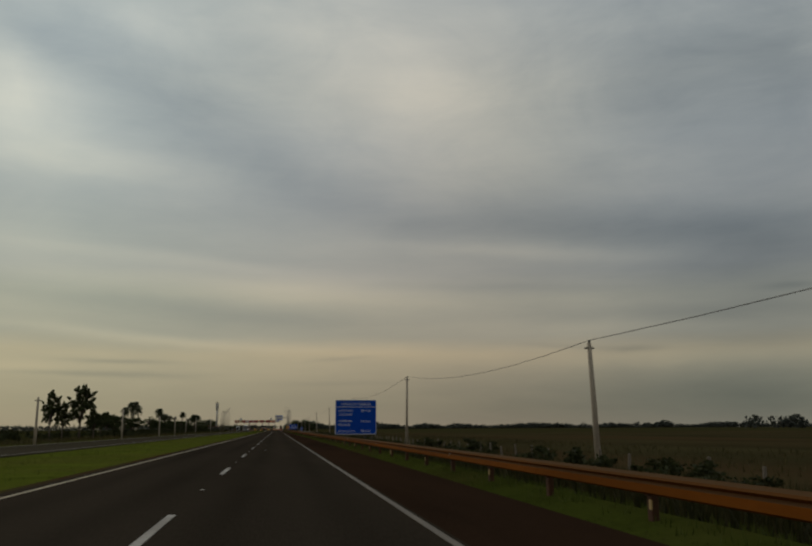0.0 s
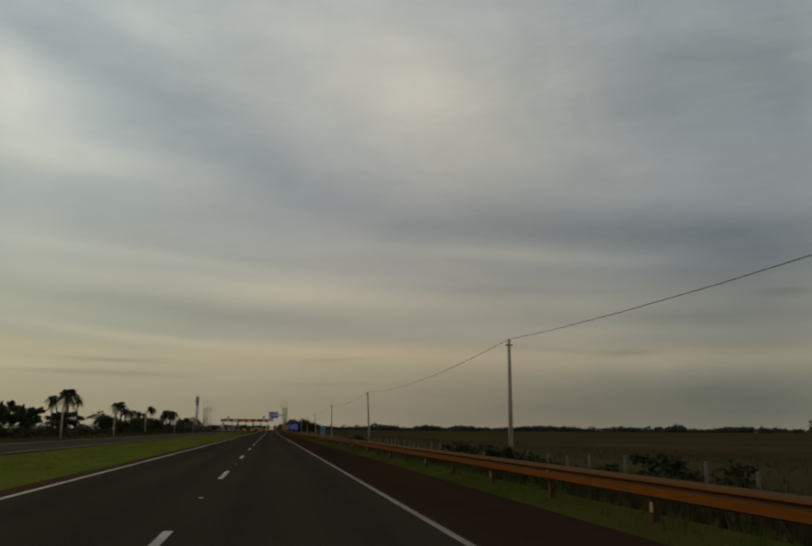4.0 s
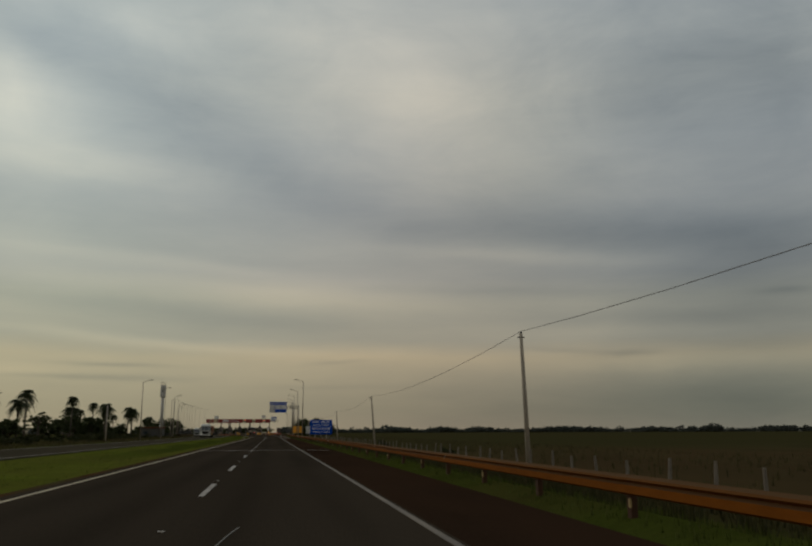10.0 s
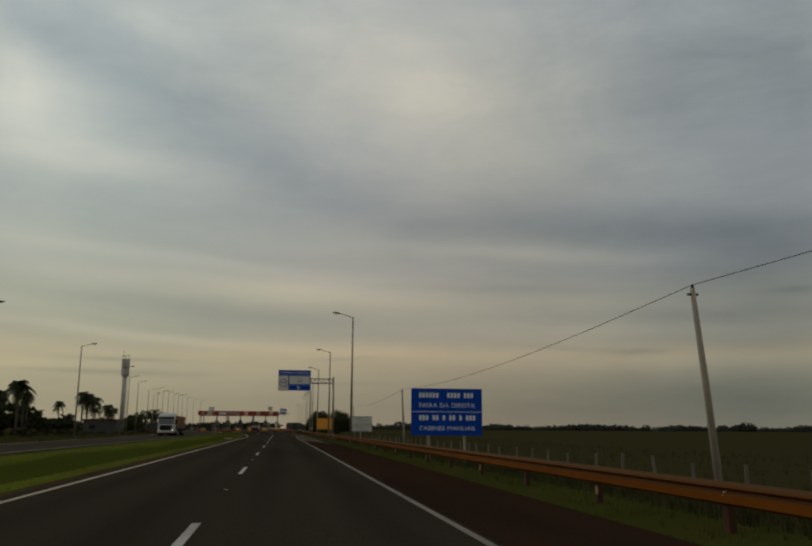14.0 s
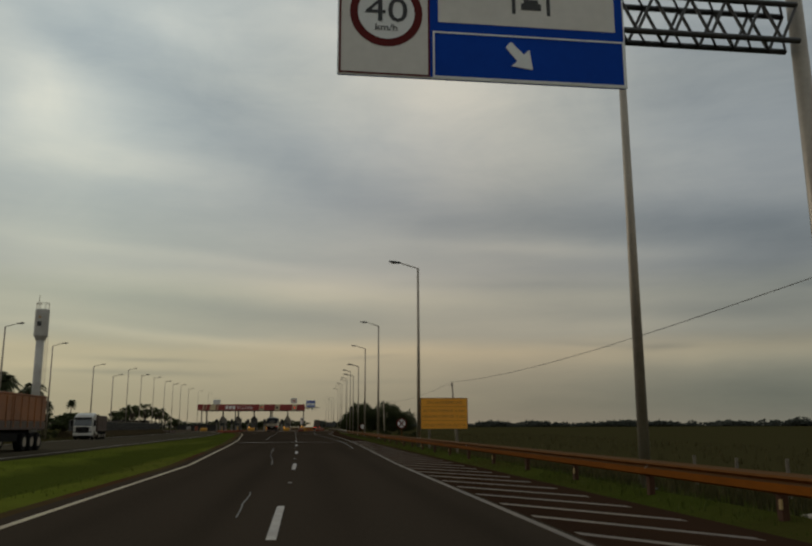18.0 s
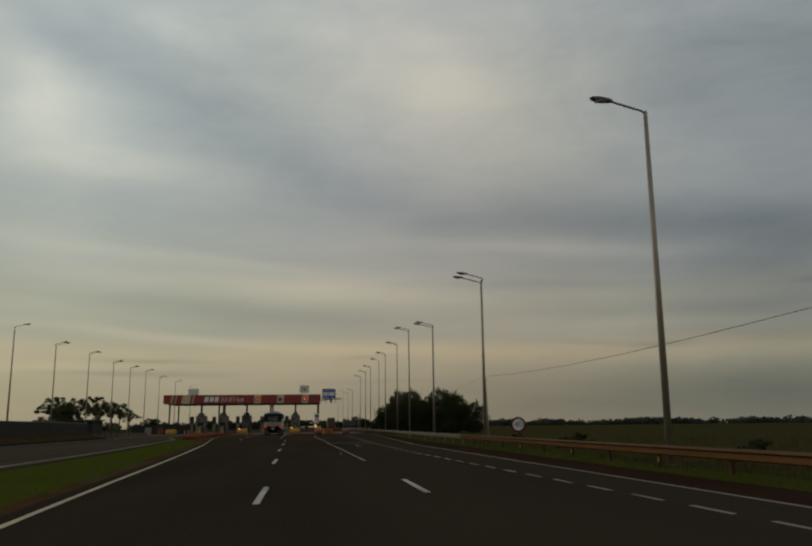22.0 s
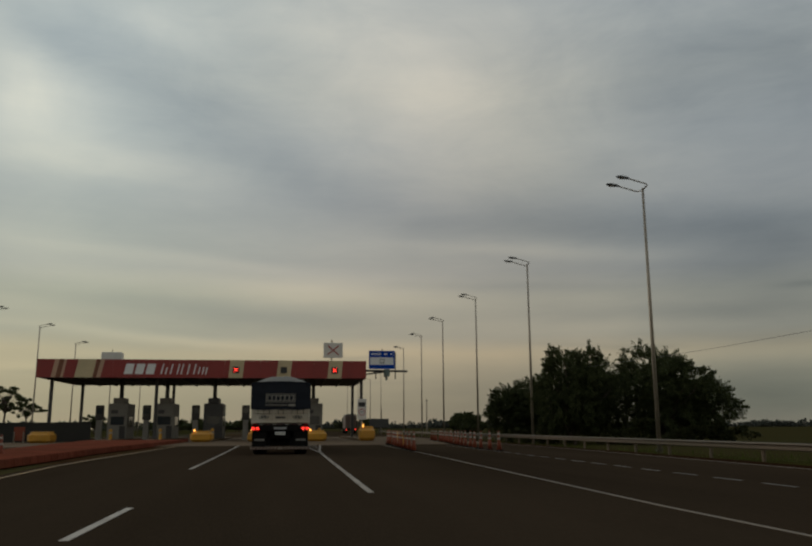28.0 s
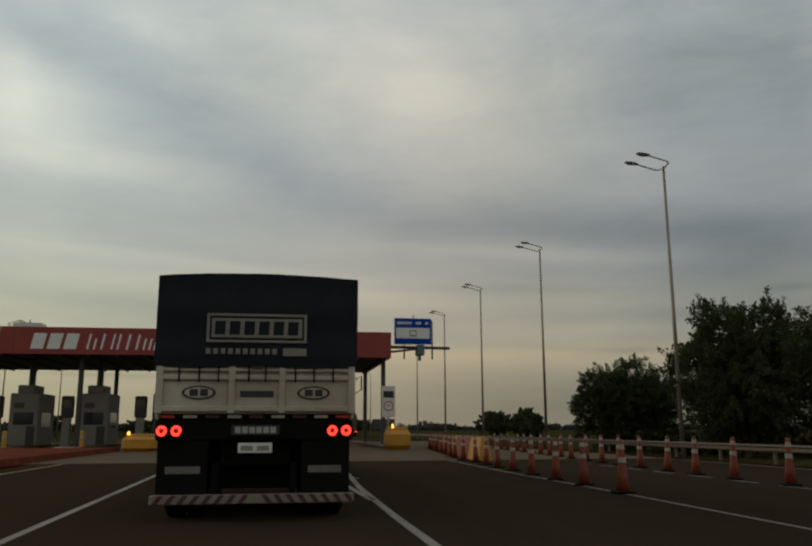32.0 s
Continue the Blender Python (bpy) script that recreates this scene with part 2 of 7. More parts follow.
def glow(name, colour, strength):
    m = bpy.data.materials.new(name)
    m.use_nodes = True
    b = m.node_tree.nodes["Principled BSDF"]
    b.inputs["Base Color"].default_value = (*colour, 1)
    b.inputs["Emission Color"].default_value = (*colour, 1)
    b.inputs["Emission Strength"].default_value = strength
    b.inputs["Roughness"].default_value = 0.3
    return m


def foliage(name, colour, dry):
    """Leaves: each leaf its own shade of green."""
    m = bpy.data.materials.new(name)
    m.use_nodes = True
    n = Nodes(m.node_tree)
    out = n.add("ShaderNodeOutputMaterial")
    bsdf = n.add("ShaderNodeBsdfPrincipled")
    geo = n.add("ShaderNodeNewGeometry")
    patch = n.noise(geo.outputs["Position"], 0.7, 3)
    f = n.math("ADD", n.math("MULTIPLY", geo.outputs["Random Per Island"], 0.6), n.math("MULTIPLY", patch, 0.4))
    n.put(bsdf.inputs["Base Color"], n.ramp(f, [(0.1, tuple(c * 0.55 for c in colour)), (0.55, colour), (0.95, dry)]))
    bsdf.inputs["Roughness"].default_value = 0.65
    bsdf.inputs["Specular IOR Level"].default_value = 0.05
    trans = n.add("ShaderNodeBsdfTranslucent")
    n.put(trans.inputs[0], (*colour, 1))
    mixer = n.add("ShaderNodeMixShader")
    mixer.inputs[0].default_value = 0.25
    n.tree.links.new(bsdf.outputs[0], mixer.inputs[1])
    n.tree.links.new(trans.outputs[0], mixer.inputs[2])
    n.tree.links.new(mixer.outputs[0], out.inputs[0])
    return m


def glass(name):
    m = bpy.data.materials.new(name)
    m.use_nodes = True
    b = m.node_tree.nodes["Principled BSDF"]
    b.inputs["Base Color"].default_value = (0.02, 0.025, 0.03, 1)
    b.inputs["Roughness"].default_value = 0.08
    b.inputs["Specular IOR Level"].default_value = 0.8
    return m


asphalt = surf("asphalt", (0.037, 0.0282, 0.0200), 0.9, var=0.28, big=0.25, fine=30, bump=0.35, tint=(0.046, 0.034, 0.024), tint_amount=0.6, stretch=(1, 0.12, 1), spec=0.0)
asphalt_old = surf("asphalt_dusty_shoulder", (0.027, 0.0155, 0.0095), 0.9, var=0.3, big=0.5, fine=26, bump=0.4, tint=(0.035, 0.0185, 0.0105), tint_amount=0.7, stretch=(1, 0.2, 1), spec=0.0)


def retoned(m, y0, y1, shade):
    """Multiplies the colour along the road, growing from y0 to y1 with a ragged start."""
    n = Nodes(m.node_tree, True)
    base = next(b for b in m.node_tree.nodes if b.type == "BSDF_PRINCIPLED").inputs["Base Color"]
    was = base.links[0].from_socket
    sep = n.add("ShaderNodeSeparateXYZ")
    pos = n.add("ShaderNodeNewGeometry").outputs["Position"]
    n.put(sep.inputs[0], pos)
    ragged = n.math("ADD", sep.outputs[1], n.math("MULTIPLY", n.noise(pos, 0.12, 4), 40.0))
    f = n.math("DIVIDE", n.math("SUBTRACT", ragged, y0 + 20.0), y1 - y0, clamp=True)
    new_tone = n.add("ShaderNodeVectorMath", operation="MULTIPLY")
    n.put(new_tone.inputs[0], was)
    new_tone.inputs[1].default_value = shade
    n.put(base, n.mix(f, was, new_tone.outputs[0]))


def thinned(m, poor):
    """Grass grows thin and dark along the drain and towards the plaza."""
    n = Nodes(m.node_tree, True)
    base = next(b for b in m.node_tree.nodes if b.type == "BSDF_PRINCIPLED").inputs["Base Color"]
    was = base.links[0].from_socket
    pos = n.add("ShaderNodeNewGeometry").outputs["Position"]
    sep = n.add("ShaderNodeSeparateXYZ")
    n.put(sep.inputs[0], pos)
    rough = n.math("MULTIPLY", n.math("SUBTRACT", n.noise(n.mapping(pos, scale=(1, 0.25, 1)), 0.35, 5), 0.5), 2.2)
    along = n.math("ADD", n.math("DIVIDE", n.math("SUBTRACT", sep.outputs[1], 485.0), 45.0), rough, clamp=True)
    across = n.math("SUBTRACT", 1.0, n.math("DIVIDE", n.math("ABSOLUTE", n.math("ADD", sep.outputs[0], 8.9)), 2.0))
    drain = n.math("MULTIPLY", n.math("MULTIPLY", n.math("ADD", across, rough), 2.5, clamp=True), n.math("DIVIDE", n.math("SUBTRACT", sep.outputs[1], 290.0), 40.0, clamp=True))
    n.put(base, n.mix(n.math("MULTIPLY", n.math("MAXIMUM", along, drain), 0.85), was, (*poor, 1)))


def greened(m, crop):
    """The dry field gives way to a green crop further on."""
    n = Nodes(m.node_tree, True)
    base = next(b for b in m.node_tree.nodes if b.type == "BSDF_PRINCIPLED").inputs["Base Color"]
    was = base.links[0].from_socket
    pos = n.add("ShaderNodeNewGeometry").outputs["Position"]
    sep = n.add("ShaderNodeSeparateXYZ")
    n.put(sep.inputs[0], pos)
    rough = n.math("MULTIPLY", n.math("SUBTRACT", n.noise(pos, 0.02, 5), 0.5), 2.0)
    fine = n.math("MULTIPLY", n.math("SUBTRACT", n.noise(pos, 0.3, 4), 0.5), 0.9)
    f = n.math("ADD", n.math("DIVIDE", n.math("SUBTRACT", sep.outputs[1], 320.0), 50.0), n.math("ADD", rough, fine), clamp=True)
    n.put(base, n.mix(n.math("MULTIPLY", f, 0.9), was, (*crop, 1)))


def tracked(m, centres, half, depth, y1):
    """Tyres polish and stain two strips in each lane."""
    n = Nodes(m.node_tree, True)
    base = next(b for b in m.node_tree.nodes if b.type == "BSDF_PRINCIPLED").inputs["Base Color"]
    was = base.links[0].from_socket
    pos = n.add("ShaderNodeNewGeometry").outputs["Position"]
    sep = n.add("ShaderNodeSeparateXYZ")
    n.put(sep.inputs[0], pos)
    waver = n.math("MULTIPLY", n.math("SUBTRACT", n.noise(n.mapping(pos, scale=(1, 0.1, 1)), 0.6, 3), 0.5), 0.5)
    x = n.math("ADD", sep.outputs[0], waver)
    total = 0.0
    for c in centres:
        u = n.math("DIVIDE", n.math("SUBTRACT", x, c), half)
        total = n.math("ADD", n.math("POWER", 2.71828, n.math("MULTIPLY", n.math("MULTIPLY", u, u), -1.0)), total)
    fade = n.math("DIVIDE", n.math("SUBTRACT", y1, sep.outputs[1]), 60.0, clamp=True)
    patchy = n.ramp(n.noise(n.mapping(pos, scale=(1, 0.08, 1)), 0.5, 4), [(0.35, 0.35), (0.65, 1.0)])
    new_tone = n.add("ShaderNodeVectorMath", operation="SCALE")
    n.put(new_tone.inputs[0], was)
    n.put(new_tone.inputs[3], n.math("SUBTRACT", 1.0, n.math("MULTIPLY", n.math("MULTIPLY", total, depth), n.math("MULTIPLY", fade, patchy))))
    n.put(base, new_tone.outputs[0])


tracked(asphalt, (-4.1, -2.45, -0.65, 1.05), 0.36, 0.2, 520.0)
retoned(asphalt, 470.0, 515.0, (0.86, 0.84, 0.82))
retoned(asphalt, 585.0, 645.0, (1.16, 1.09, 1.02))
retoned(asphalt_old, 585.0, 645.0, (0.82, 0.70, 0.62))

asphalt_far = surf("asphalt_pale", (0.052, 0.043, 0.029), 0.88, var=0.25, big=0.2, fine=24, bump=0.3, stretch=(1, 0.15, 1), spec=0.0)
concrete = surf("concrete_plaza", (0.115, 0.078, 0.048), 0.9, var=0.25, big=0.3, fine=18, bump=0.25, tint=(0.10, 0.072, 0.048), spec=0.05)
line_white = surf("road_paint_white", (0.35, 0.31, 0.265), 0.7, var=0.3, big=1.2, fine=22, bump=0.2, tint=(0.17, 0.135, 0.105), tint_amount=0.7)
line_edge = surf("road_paint_grimy", (0.145, 0.112, 0.078), 0.75, var=0.35, big=1.0, fine=22, bump=0.2, tint=(0.085, 0.066, 0.049), tint_amount=0.7)
line_worn = surf("road_paint_worn", (0.24, 0.205, 0.165), 0.75, var=0.35, big=1.0, fine=22, bump=0.2, tint=(0.13, 0.1, 0.075), tint_amount=0.7)
line_yellow = surf("road_paint_edge", (0.36, 0.29, 0.175), 0.7, var=0.3, big=1.2, fine=22, bump=0.2, tint=(0.24, 0.17, 0.1), tint_amount=0.6)
line_amber = surf("road_paint_amber", (0.27, 0.165, 0.06), 0.75, var=0.3, big=1.2, fine=22, bump=0.2, tint=(0.15, 0.095, 0.045), tint_amount=0.7)
turf = surf("verge_turf", (0.040, 0.047, 0.008), 0.95, var=0.35, big=0.35, fine=9, bump=0.6, tint=(0.048, 0.037, 0.012), tint_amount=0.6, spec=0.0)
lawn = surf("median_lawn", (0.078, 0.090, 0.012), 0.95, var=0.3, big=0.35, fine=9, bump=0.6, tint=(0.085, 0.075, 0.017), tint_amount=0.6, spec=0.0)
thinned(lawn, (0.040, 0.047, 0.008))
turf_dark = surf("rough_grass", (0.030, 0.031, 0.009), 0.95, var=0.45, big=0.3, fine=7, bump=0.6, tint=(0.045, 0.031, 0.013), tint_amount=0.7, spec=0.0)
field = surf("dry_field", (0.042, 0.034, 0.015), 0.95, var=0.45, big=0.06, fine=2.5, bump=0.5, tint=(0.060, 0.036, 0.017), tint_amount=0.75, stretch=(1, 0.35, 1), spec=0.0)
greened(field, (0.039, 0.034, 0.0132))
red_earth = surf("red_earth", (0.060, 0.029, 0.014), 0.95, var=0.35, big=0.4, fine=10, bump=0.6, tint=(0.055, 0.05, 0.02), tint_amount=0.8, spec=0.0)


def dusted(name, colour, dust):
    """Painted steel with road dust lying on what faces up."""
    m = surf(name, colour, 0.8, 0.0, var=0.25, big=0.7, fine=10, bump=0.1, tint=tuple(c * 0.65 for c in colour), stretch=(1, 0.3, 1), spec=0.02)
    t = m.node_tree
    n = Nodes(t, True)
    bsdf = next(x for x in t.nodes if x.type == "BSDF_PRINCIPLED")
    col = bsdf.inputs["Base Color"].links[0].from_socket
    sep = n.add("ShaderNodeSeparateXYZ")
    n.put(sep.inputs[0], n.add("ShaderNodeNewGeometry").outputs["Normal"])
    n.put(bsdf.inputs["Base Color"], n.mix(n.ramp(sep.outputs[2], [(0.15, 0.0), (0.75, 0.85)]), col, (*dust, 1)))
    return m


rail_orange = dusted("dusty_orange_steel", (0.135, 0.042, 0.005), (0.080, 0.047, 0.022))
rail_faded = dusted("faded_orange_steel", (0.125, 0.056, 0.020), (0.088, 0.058, 0.032))
post_rust = surf("rusty_post_steel", (0.05, 0.021, 0.009), 0.8, var=0.3, big=1.5, fine=12, bump=0.15, spec=0.2)
rail_grey = surf("galvanised_steel_dusty", (0.085, 0.064, 0.040), 0.6, 0.2, var=0.2, big=0.7, fine=10, bump=0.1, tint=(0.13, 0.085, 0.052), stretch=(1, 0.3, 1), spec=0.3)
steel = surf("galvanised_steel", (0.27, 0.23, 0.18), 0.5, 0.55, var=0.2, big=0.8, fine=14, bump=0.08)
steel_dark = surf("dark_steel", (0.05, 0.048, 0.046), 0.5, 0.4, var=0.25, big=0.8, fine=14, bump=0.08)
pole_concrete = surf("pole_concrete", (0.29, 0.24, 0.18), 0.85, var=0.25, big=0.7, fine=12, bump=0.2)
wood_grey = surf("weathered_wood", (0.125, 0.10, 0.074), 0.9, var=0.35, big=1.5, fine=20, bump=0.4, stretch=(4, 4, 0.6))
sign_blue = surf("sign_blue_sheeting", (0.004, 0.046, 0.31), 0.75, var=0.12, big=0.9, fine=6, bump=0.02, spec=0.08)
sign_white = surf("sign_white_sheeting", (0.64, 0.64, 0.62), 0.5, var=0.08, big=0.9, fine=6, bump=0.02)
sign_cream = surf("sign_cream_sheeting", (0.57, 0.54, 0.49), 0.5, var=0.1, big=0.9, fine=6, bump=0.02)
sign_yellow = surf("sign_orange_sheeting", (0.72, 0.30, 0.015), 0.5, var=0.08, big=0.9, fine=6, bump=0.02)
sign_red = surf("sign_red_sheeting", (0.30, 0.025, 0.02), 0.5, var=0.1, big=0.9, fine=6, bump=0.02)
# sign red with the backlit darkness of the rims put into its colour
backlit_red = surf("sign_backlit_red_sheeting", (0.10, 0.012, 0.011), 0.6, var=0.15, big=0.9, fine=6, bump=0.02, spec=0.1)
sign_black = surf("sign_black_print", (0.018, 0.017, 0.017), 0.6, var=0.1, bump=0)
sign_brown = surf("sign_brown_print", (0.30, 0.12, 0.01), 0.6, var=0.1, bump=0)
sign_back = surf("sign_bare_aluminium", (0.35, 0.35, 0.35), 0.45, 0.6, var=0.15, bump=0.05)
fascia_red = surf("fascia_red_panel", (0.22, 0.022, 0.018), 0.45, var=0.15, big=0.4, fine=6, bump=0.03)
fascia_beige = surf("fascia_beige_panel", (0.46, 0.37, 0.22), 0.5, var=0.12, big=0.4, fine=6, bump=0.03)
fascia_brown = surf("fascia_brown_panel", (0.15, 0.05, 0.022), 0.5, var=0.15, big=0.4, fine=6, bump=0.03)
stripe_pink = surf("fascia_pale_stripe", (0.42, 0.26, 0.17), 0.5, var=0.12, big=0.4, fine=6, bump=0.03)
canopy_grey = surf("canopy_soffit_metal", (0.035, 0.03, 0.026), 0.8, 0.0, var=0.2, big=0.5, fine=8, bump=0.1)
booth_grey = surf("booth_grey_panel", (0.16, 0.145, 0.12), 0.6, var=0.15, big=0.7, fine=9, bump=0.08)
cab_white = surf("cab_white_paint", (0.40, 0.38, 0.34), 0.35, var=0.15, big=0.8, fine=8, bump=0.02, tint=(0.26, 0.22, 0.17), tint_amount=0.5)
gate_white = surf("trailer_cream_paint", (0.46, 0.42, 0.34), 0.5, var=0.2, big=0.9, fine=8, bump=0.06, tint=(0.28, 0.21, 0.14), tint_amount=0.6)
plaster = surf("tower_white_render", (0.42, 0.40, 0.36), 0.8, var=0.2, big=0.5, fine=8, bump=0.15, tint=(0.26, 0.23, 0.2))
yellow_plastic = surf("yellow_plastic", (0.42, 0.20, 0.008), 0.5, var=0.2, big=1.0, fine=8, bump=0.05, tint=(0.38, 0.17, 0.02))
cone_orange = surf("cone_orange_plastic", (0.17, 0.028, 0.006), 0.6, var=0.15, big=2.0, fine=12, bump=0.05)
cone_white = surf("cone_white_band", (0.28, 0.255, 0.21), 0.4, var=0.1, bump=0.02)
kerb_red = surf("red_painted_kerb", (0.155, 0.045, 0.027), 0.9, var=0.35, big=0.8, fine=12, bump=0.3, tint=(0.085, 0.036, 0.022), spec=0.0)
rubber = surf("tyre_rubber", (0.007, 0.0065, 0.006), 0.9, var=0.2, bump=0.1, spec=0.1)
tarp_blue = surf("navy_tarpaulin", (0.0065, 0.0085, 0.014), 0.65, var=0.3, big=1.6, fine=6, bump=0.5, spec=0.2)
tarp_grey = surf("grey_tarpaulin", (0.10, 0.09, 0.075), 0.7, var=0.2, big=1.2, fine=6, bump=0.3)
truck_black = surf("chassis_black", (0.005, 0.0045, 0.0045), 0.85, var=0.3, big=1.4, fine=12, bump=0.1, tint=(0.01, 0.008, 0.006), spec=0.1)
cargo_orange = surf("orange_cargo_body", (0.24, 0.085, 0.026), 0.6, var=0.25, big=0.8, fine=6, bump=0.1, tint=(0.13, 0.055, 0.026))
cargo_brown = surf("brown_cargo_body", (0.06, 0.035, 0.024), 0.6, var=0.2, big=0.8, fine=6, bump=0.1)
chrome = surf("chrome", (0.5, 0.5, 0.5), 0.2, 1.0, var=0.05, bump=0)
screen_dark = glass("tinted_glass")
dark_net = surf("dark_shade_net", (0.016, 0.0145, 0.011), 0.9, var=0.25, big=0.8, fine=12, bump=0.2)
bark = surf("bark", (0.075, 0.056, 0.04), 0.95, var=0.4, big=1.5, fine=14, bump=0.6, stretch=(3, 3, 0.7))
leaf_tree = foliage("tree_leaves", (0.050, 0.060, 0.024), (0.11, 0.115, 0.048))
# distance haze is mixed into this leaf colour, paler and greyer
leaf_hazy = foliage("hazy_far_leaves", (0.060, 0.064, 0.052), (0.09, 0.092, 0.074))
leaf_scrub = foliage("scrub_leaves", (0.034, 0.038, 0.014), (0.066, 0.060, 0.024))
leaf_palm = foliage("palm_leaves", (0.034, 0.042, 0.018), (0.075, 0.068, 0.032))
blade_weed = foliage("weed_blades", (0.036, 0.034, 0.012), (0.075, 0.056, 0.024))
blade_lawn = foliage("lawn_blades", (0.072, 0.086, 0.012), (0.115, 0.10, 0.025))
blade_green = foliage("grass_blades", (0.056, 0.069, 0.012), (0.092, 0.083, 0.025))
blade_dry = foliage("dry_grass_blades", (0.058, 0.049, 0.018), (0.105, 0.078, 0.032))
lamp_red = glow("red_lamp", (1.0, 0.05, 0.03), 1.6)
stripe_dark = surf("dull_maroon_stripe", (0.05, 0.014, 0.012), 0.6, var=0.25, bump=0.02)
bumper_white = surf("grimy_bumper_white", (0.21, 0.175, 0.14), 0.6, var=0.3, big=1.2, fine=12, bump=0.05, tint=(0.16, 0.11, 0.075))
reflector_dull = surf("dull_amber_reflector", (0.30, 0.20, 0.07), 0.5, var=0.2, bump=0)
lamp_amber = glow("amber_lamp", (1.0, 0.45, 0.08), 2.0)
lamp_white = glow("headlamp", (1.0, 0.95, 0.85), 1.2)
red_lens = surf("red_lens", (0.30, 0.012, 0.01), 0.25, var=0.1, bump=0)


# ---- building tools ----
class Shape:
    """Gathers boxes, tubes and sheets into one mesh."""

    def __init__(self):
        self.v, self.f = [], []

    def add(self, verts, faces):
        k = len(self.v)
        self.v += [tuple(p) for p in verts]
        self.f += [tuple(i + k for i in q) for q in faces]
        return self

    def box(self, x0, x1, y0, y1, z0, z1, bevel=0.0):
        b = min(bevel, (x1 - x0) * 0.45, (y1 - y0) * 0.45, (z1 - z0) * 0.45)
        if b <= 0:
            p = [(x, y, z) for z in (z0, z1) for y in (y0, y1) for x in (x0, x1)]
            return self.add(p, [(0, 2, 3, 1), (4, 5, 7, 6), (0, 1, 5, 4), (2, 6, 7, 3), (0, 4, 6, 2), (1, 3, 7, 5)])
        rings = [(z0, b), (z0 + b, 0), (z1 - b, 0), (z1, b)]
        p = []
        for z, i in rings:
            p += [(x0 + i + b, y0 + i, z), (x1 - i - b, y0 + i, z), (x1 - i, y0 + i + b, z), (x1 - i, y1 - i - b, z),
                  (x1 - i - b, y1 - i, z), (x0 + i + b, y1 - i, z), (x0 + i, y1 - i - b, z), (x0 + i, y0 + i + b, z)]
        f = [tuple(range(7, -1, -1)), tuple(range(24, 32))]
        for r in range(3):
            for k in range(8):
                f.append((r * 8 + k, r * 8 + (k + 1) % 8, r * 8 + 8 + (k + 1) % 8, r * 8 + 8 + k))
        return self.add(p, f)

    def tube(self, path, radii, sides=8, cap=True):
        """A round bar along a path of points with a radius at each."""
        path = [Vector(p) for p in path]
        if isinstance(radii, (int, float)):
            radii = [radii] * len(path)
        p, f = [], []
        for i, c in enumerate(path):
            d = (path[min(i + 1, len(path) - 1)] - path[max(i - 1, 0)]).normalized()
            ref = Vector((0, 0, 1)) if abs(d.z) < 0.9 else Vector((1, 0, 0))
            a = d.cross(ref).normalized()
            b = d.cross(a)
            for k in range(sides):
                w = 2 * math.pi * k / sides
                p.append(c + (a * math.cos(w) + b * math.sin(w)) * radii[i])
        for i in range(len(path) - 1):
            for k in range(sides):
                q = (k + 1) % sides
                f.append((i * sides + k, i * sides + q, (i + 1) * sides + q, (i + 1) * sides + k))
        if cap:
            f.append(tuple(range(sides - 1, -1, -1)))
            f.append(tuple(range((len(path) - 1) * sides, len(path) * sides)))
        return self.add(p, f)

    def prism(self, outline, axis, a, b):
        """A flat outline pushed along an axis. Outline points are in the two other axes, in order."""
        def put(u, v, w):
            return {"x": (w, u, v), "y": (u, w, v), "z": (u, v, w)}[axis]
        k = len(outline)
        p = [put(u, v, a) for u, v in outline] + [put(u, v, b) for u, v in outline]
        f = [tuple(range(k)), tuple(range(2 * k - 1, k - 1, -1))]
        f += [(i, i + k, (i + 1) % k + k, (i + 1) % k) for i in range(k)]
        return self.add(p, f)

    def mesh(self, name, smooth=False):
        me = bpy.data.meshes.new(name)
        me.from_pydata(self.v, [], self.f)
        if len(self.f) < 20000:
            bm = bmesh.new()
            bm.from_mesh(me)
            bmesh.ops.recalc_face_normals(bm, faces=bm.faces)
            bm.to_mesh(me)
            bm.free()
        if smooth:
            me.polygons.foreach_set("use_smooth", [True] * len(me.polygons))
        return me


def part(name, shape, material, parent, label="", smooth=False, kind=""):
    me = shape if isinstance(shape, bpy.types.Mesh) else shape.mesh(name, smooth)
    if not me.materials:
        me.materials.append(material)
    ob = new(name, me)
    ob.parent = parent
    return tagged(ob, label, kind=kind)


def thing(name, label, category, at=(0, 0, 0), group="", kind=""):
    ob = new(name)
    ob.empty_display_size = 0.2
    ob.location = at
    return tagged(ob, label, category, group, kind)


def word_mesh(word, size, depth):
    cu = bpy.data.curves.new("word", "FONT")
    cu.body, cu.size, cu.extrude, cu.resolution_u = word, size, depth, 3
    tmp = bpy.data.objects.new("word", cu)
    scene.collection.objects.link(tmp)
    me = bpy.data.meshes.new_from_object(tmp.evaluated_get(bpy.context.evaluated_depsgraph_get()))
    bpy.data.objects.remove(tmp)
    xs = [v.co.x for v in me.vertices]
    me.transform(Matrix.Translation((-min(xs), 0, 0)))
    return me, max(xs) - min(xs)


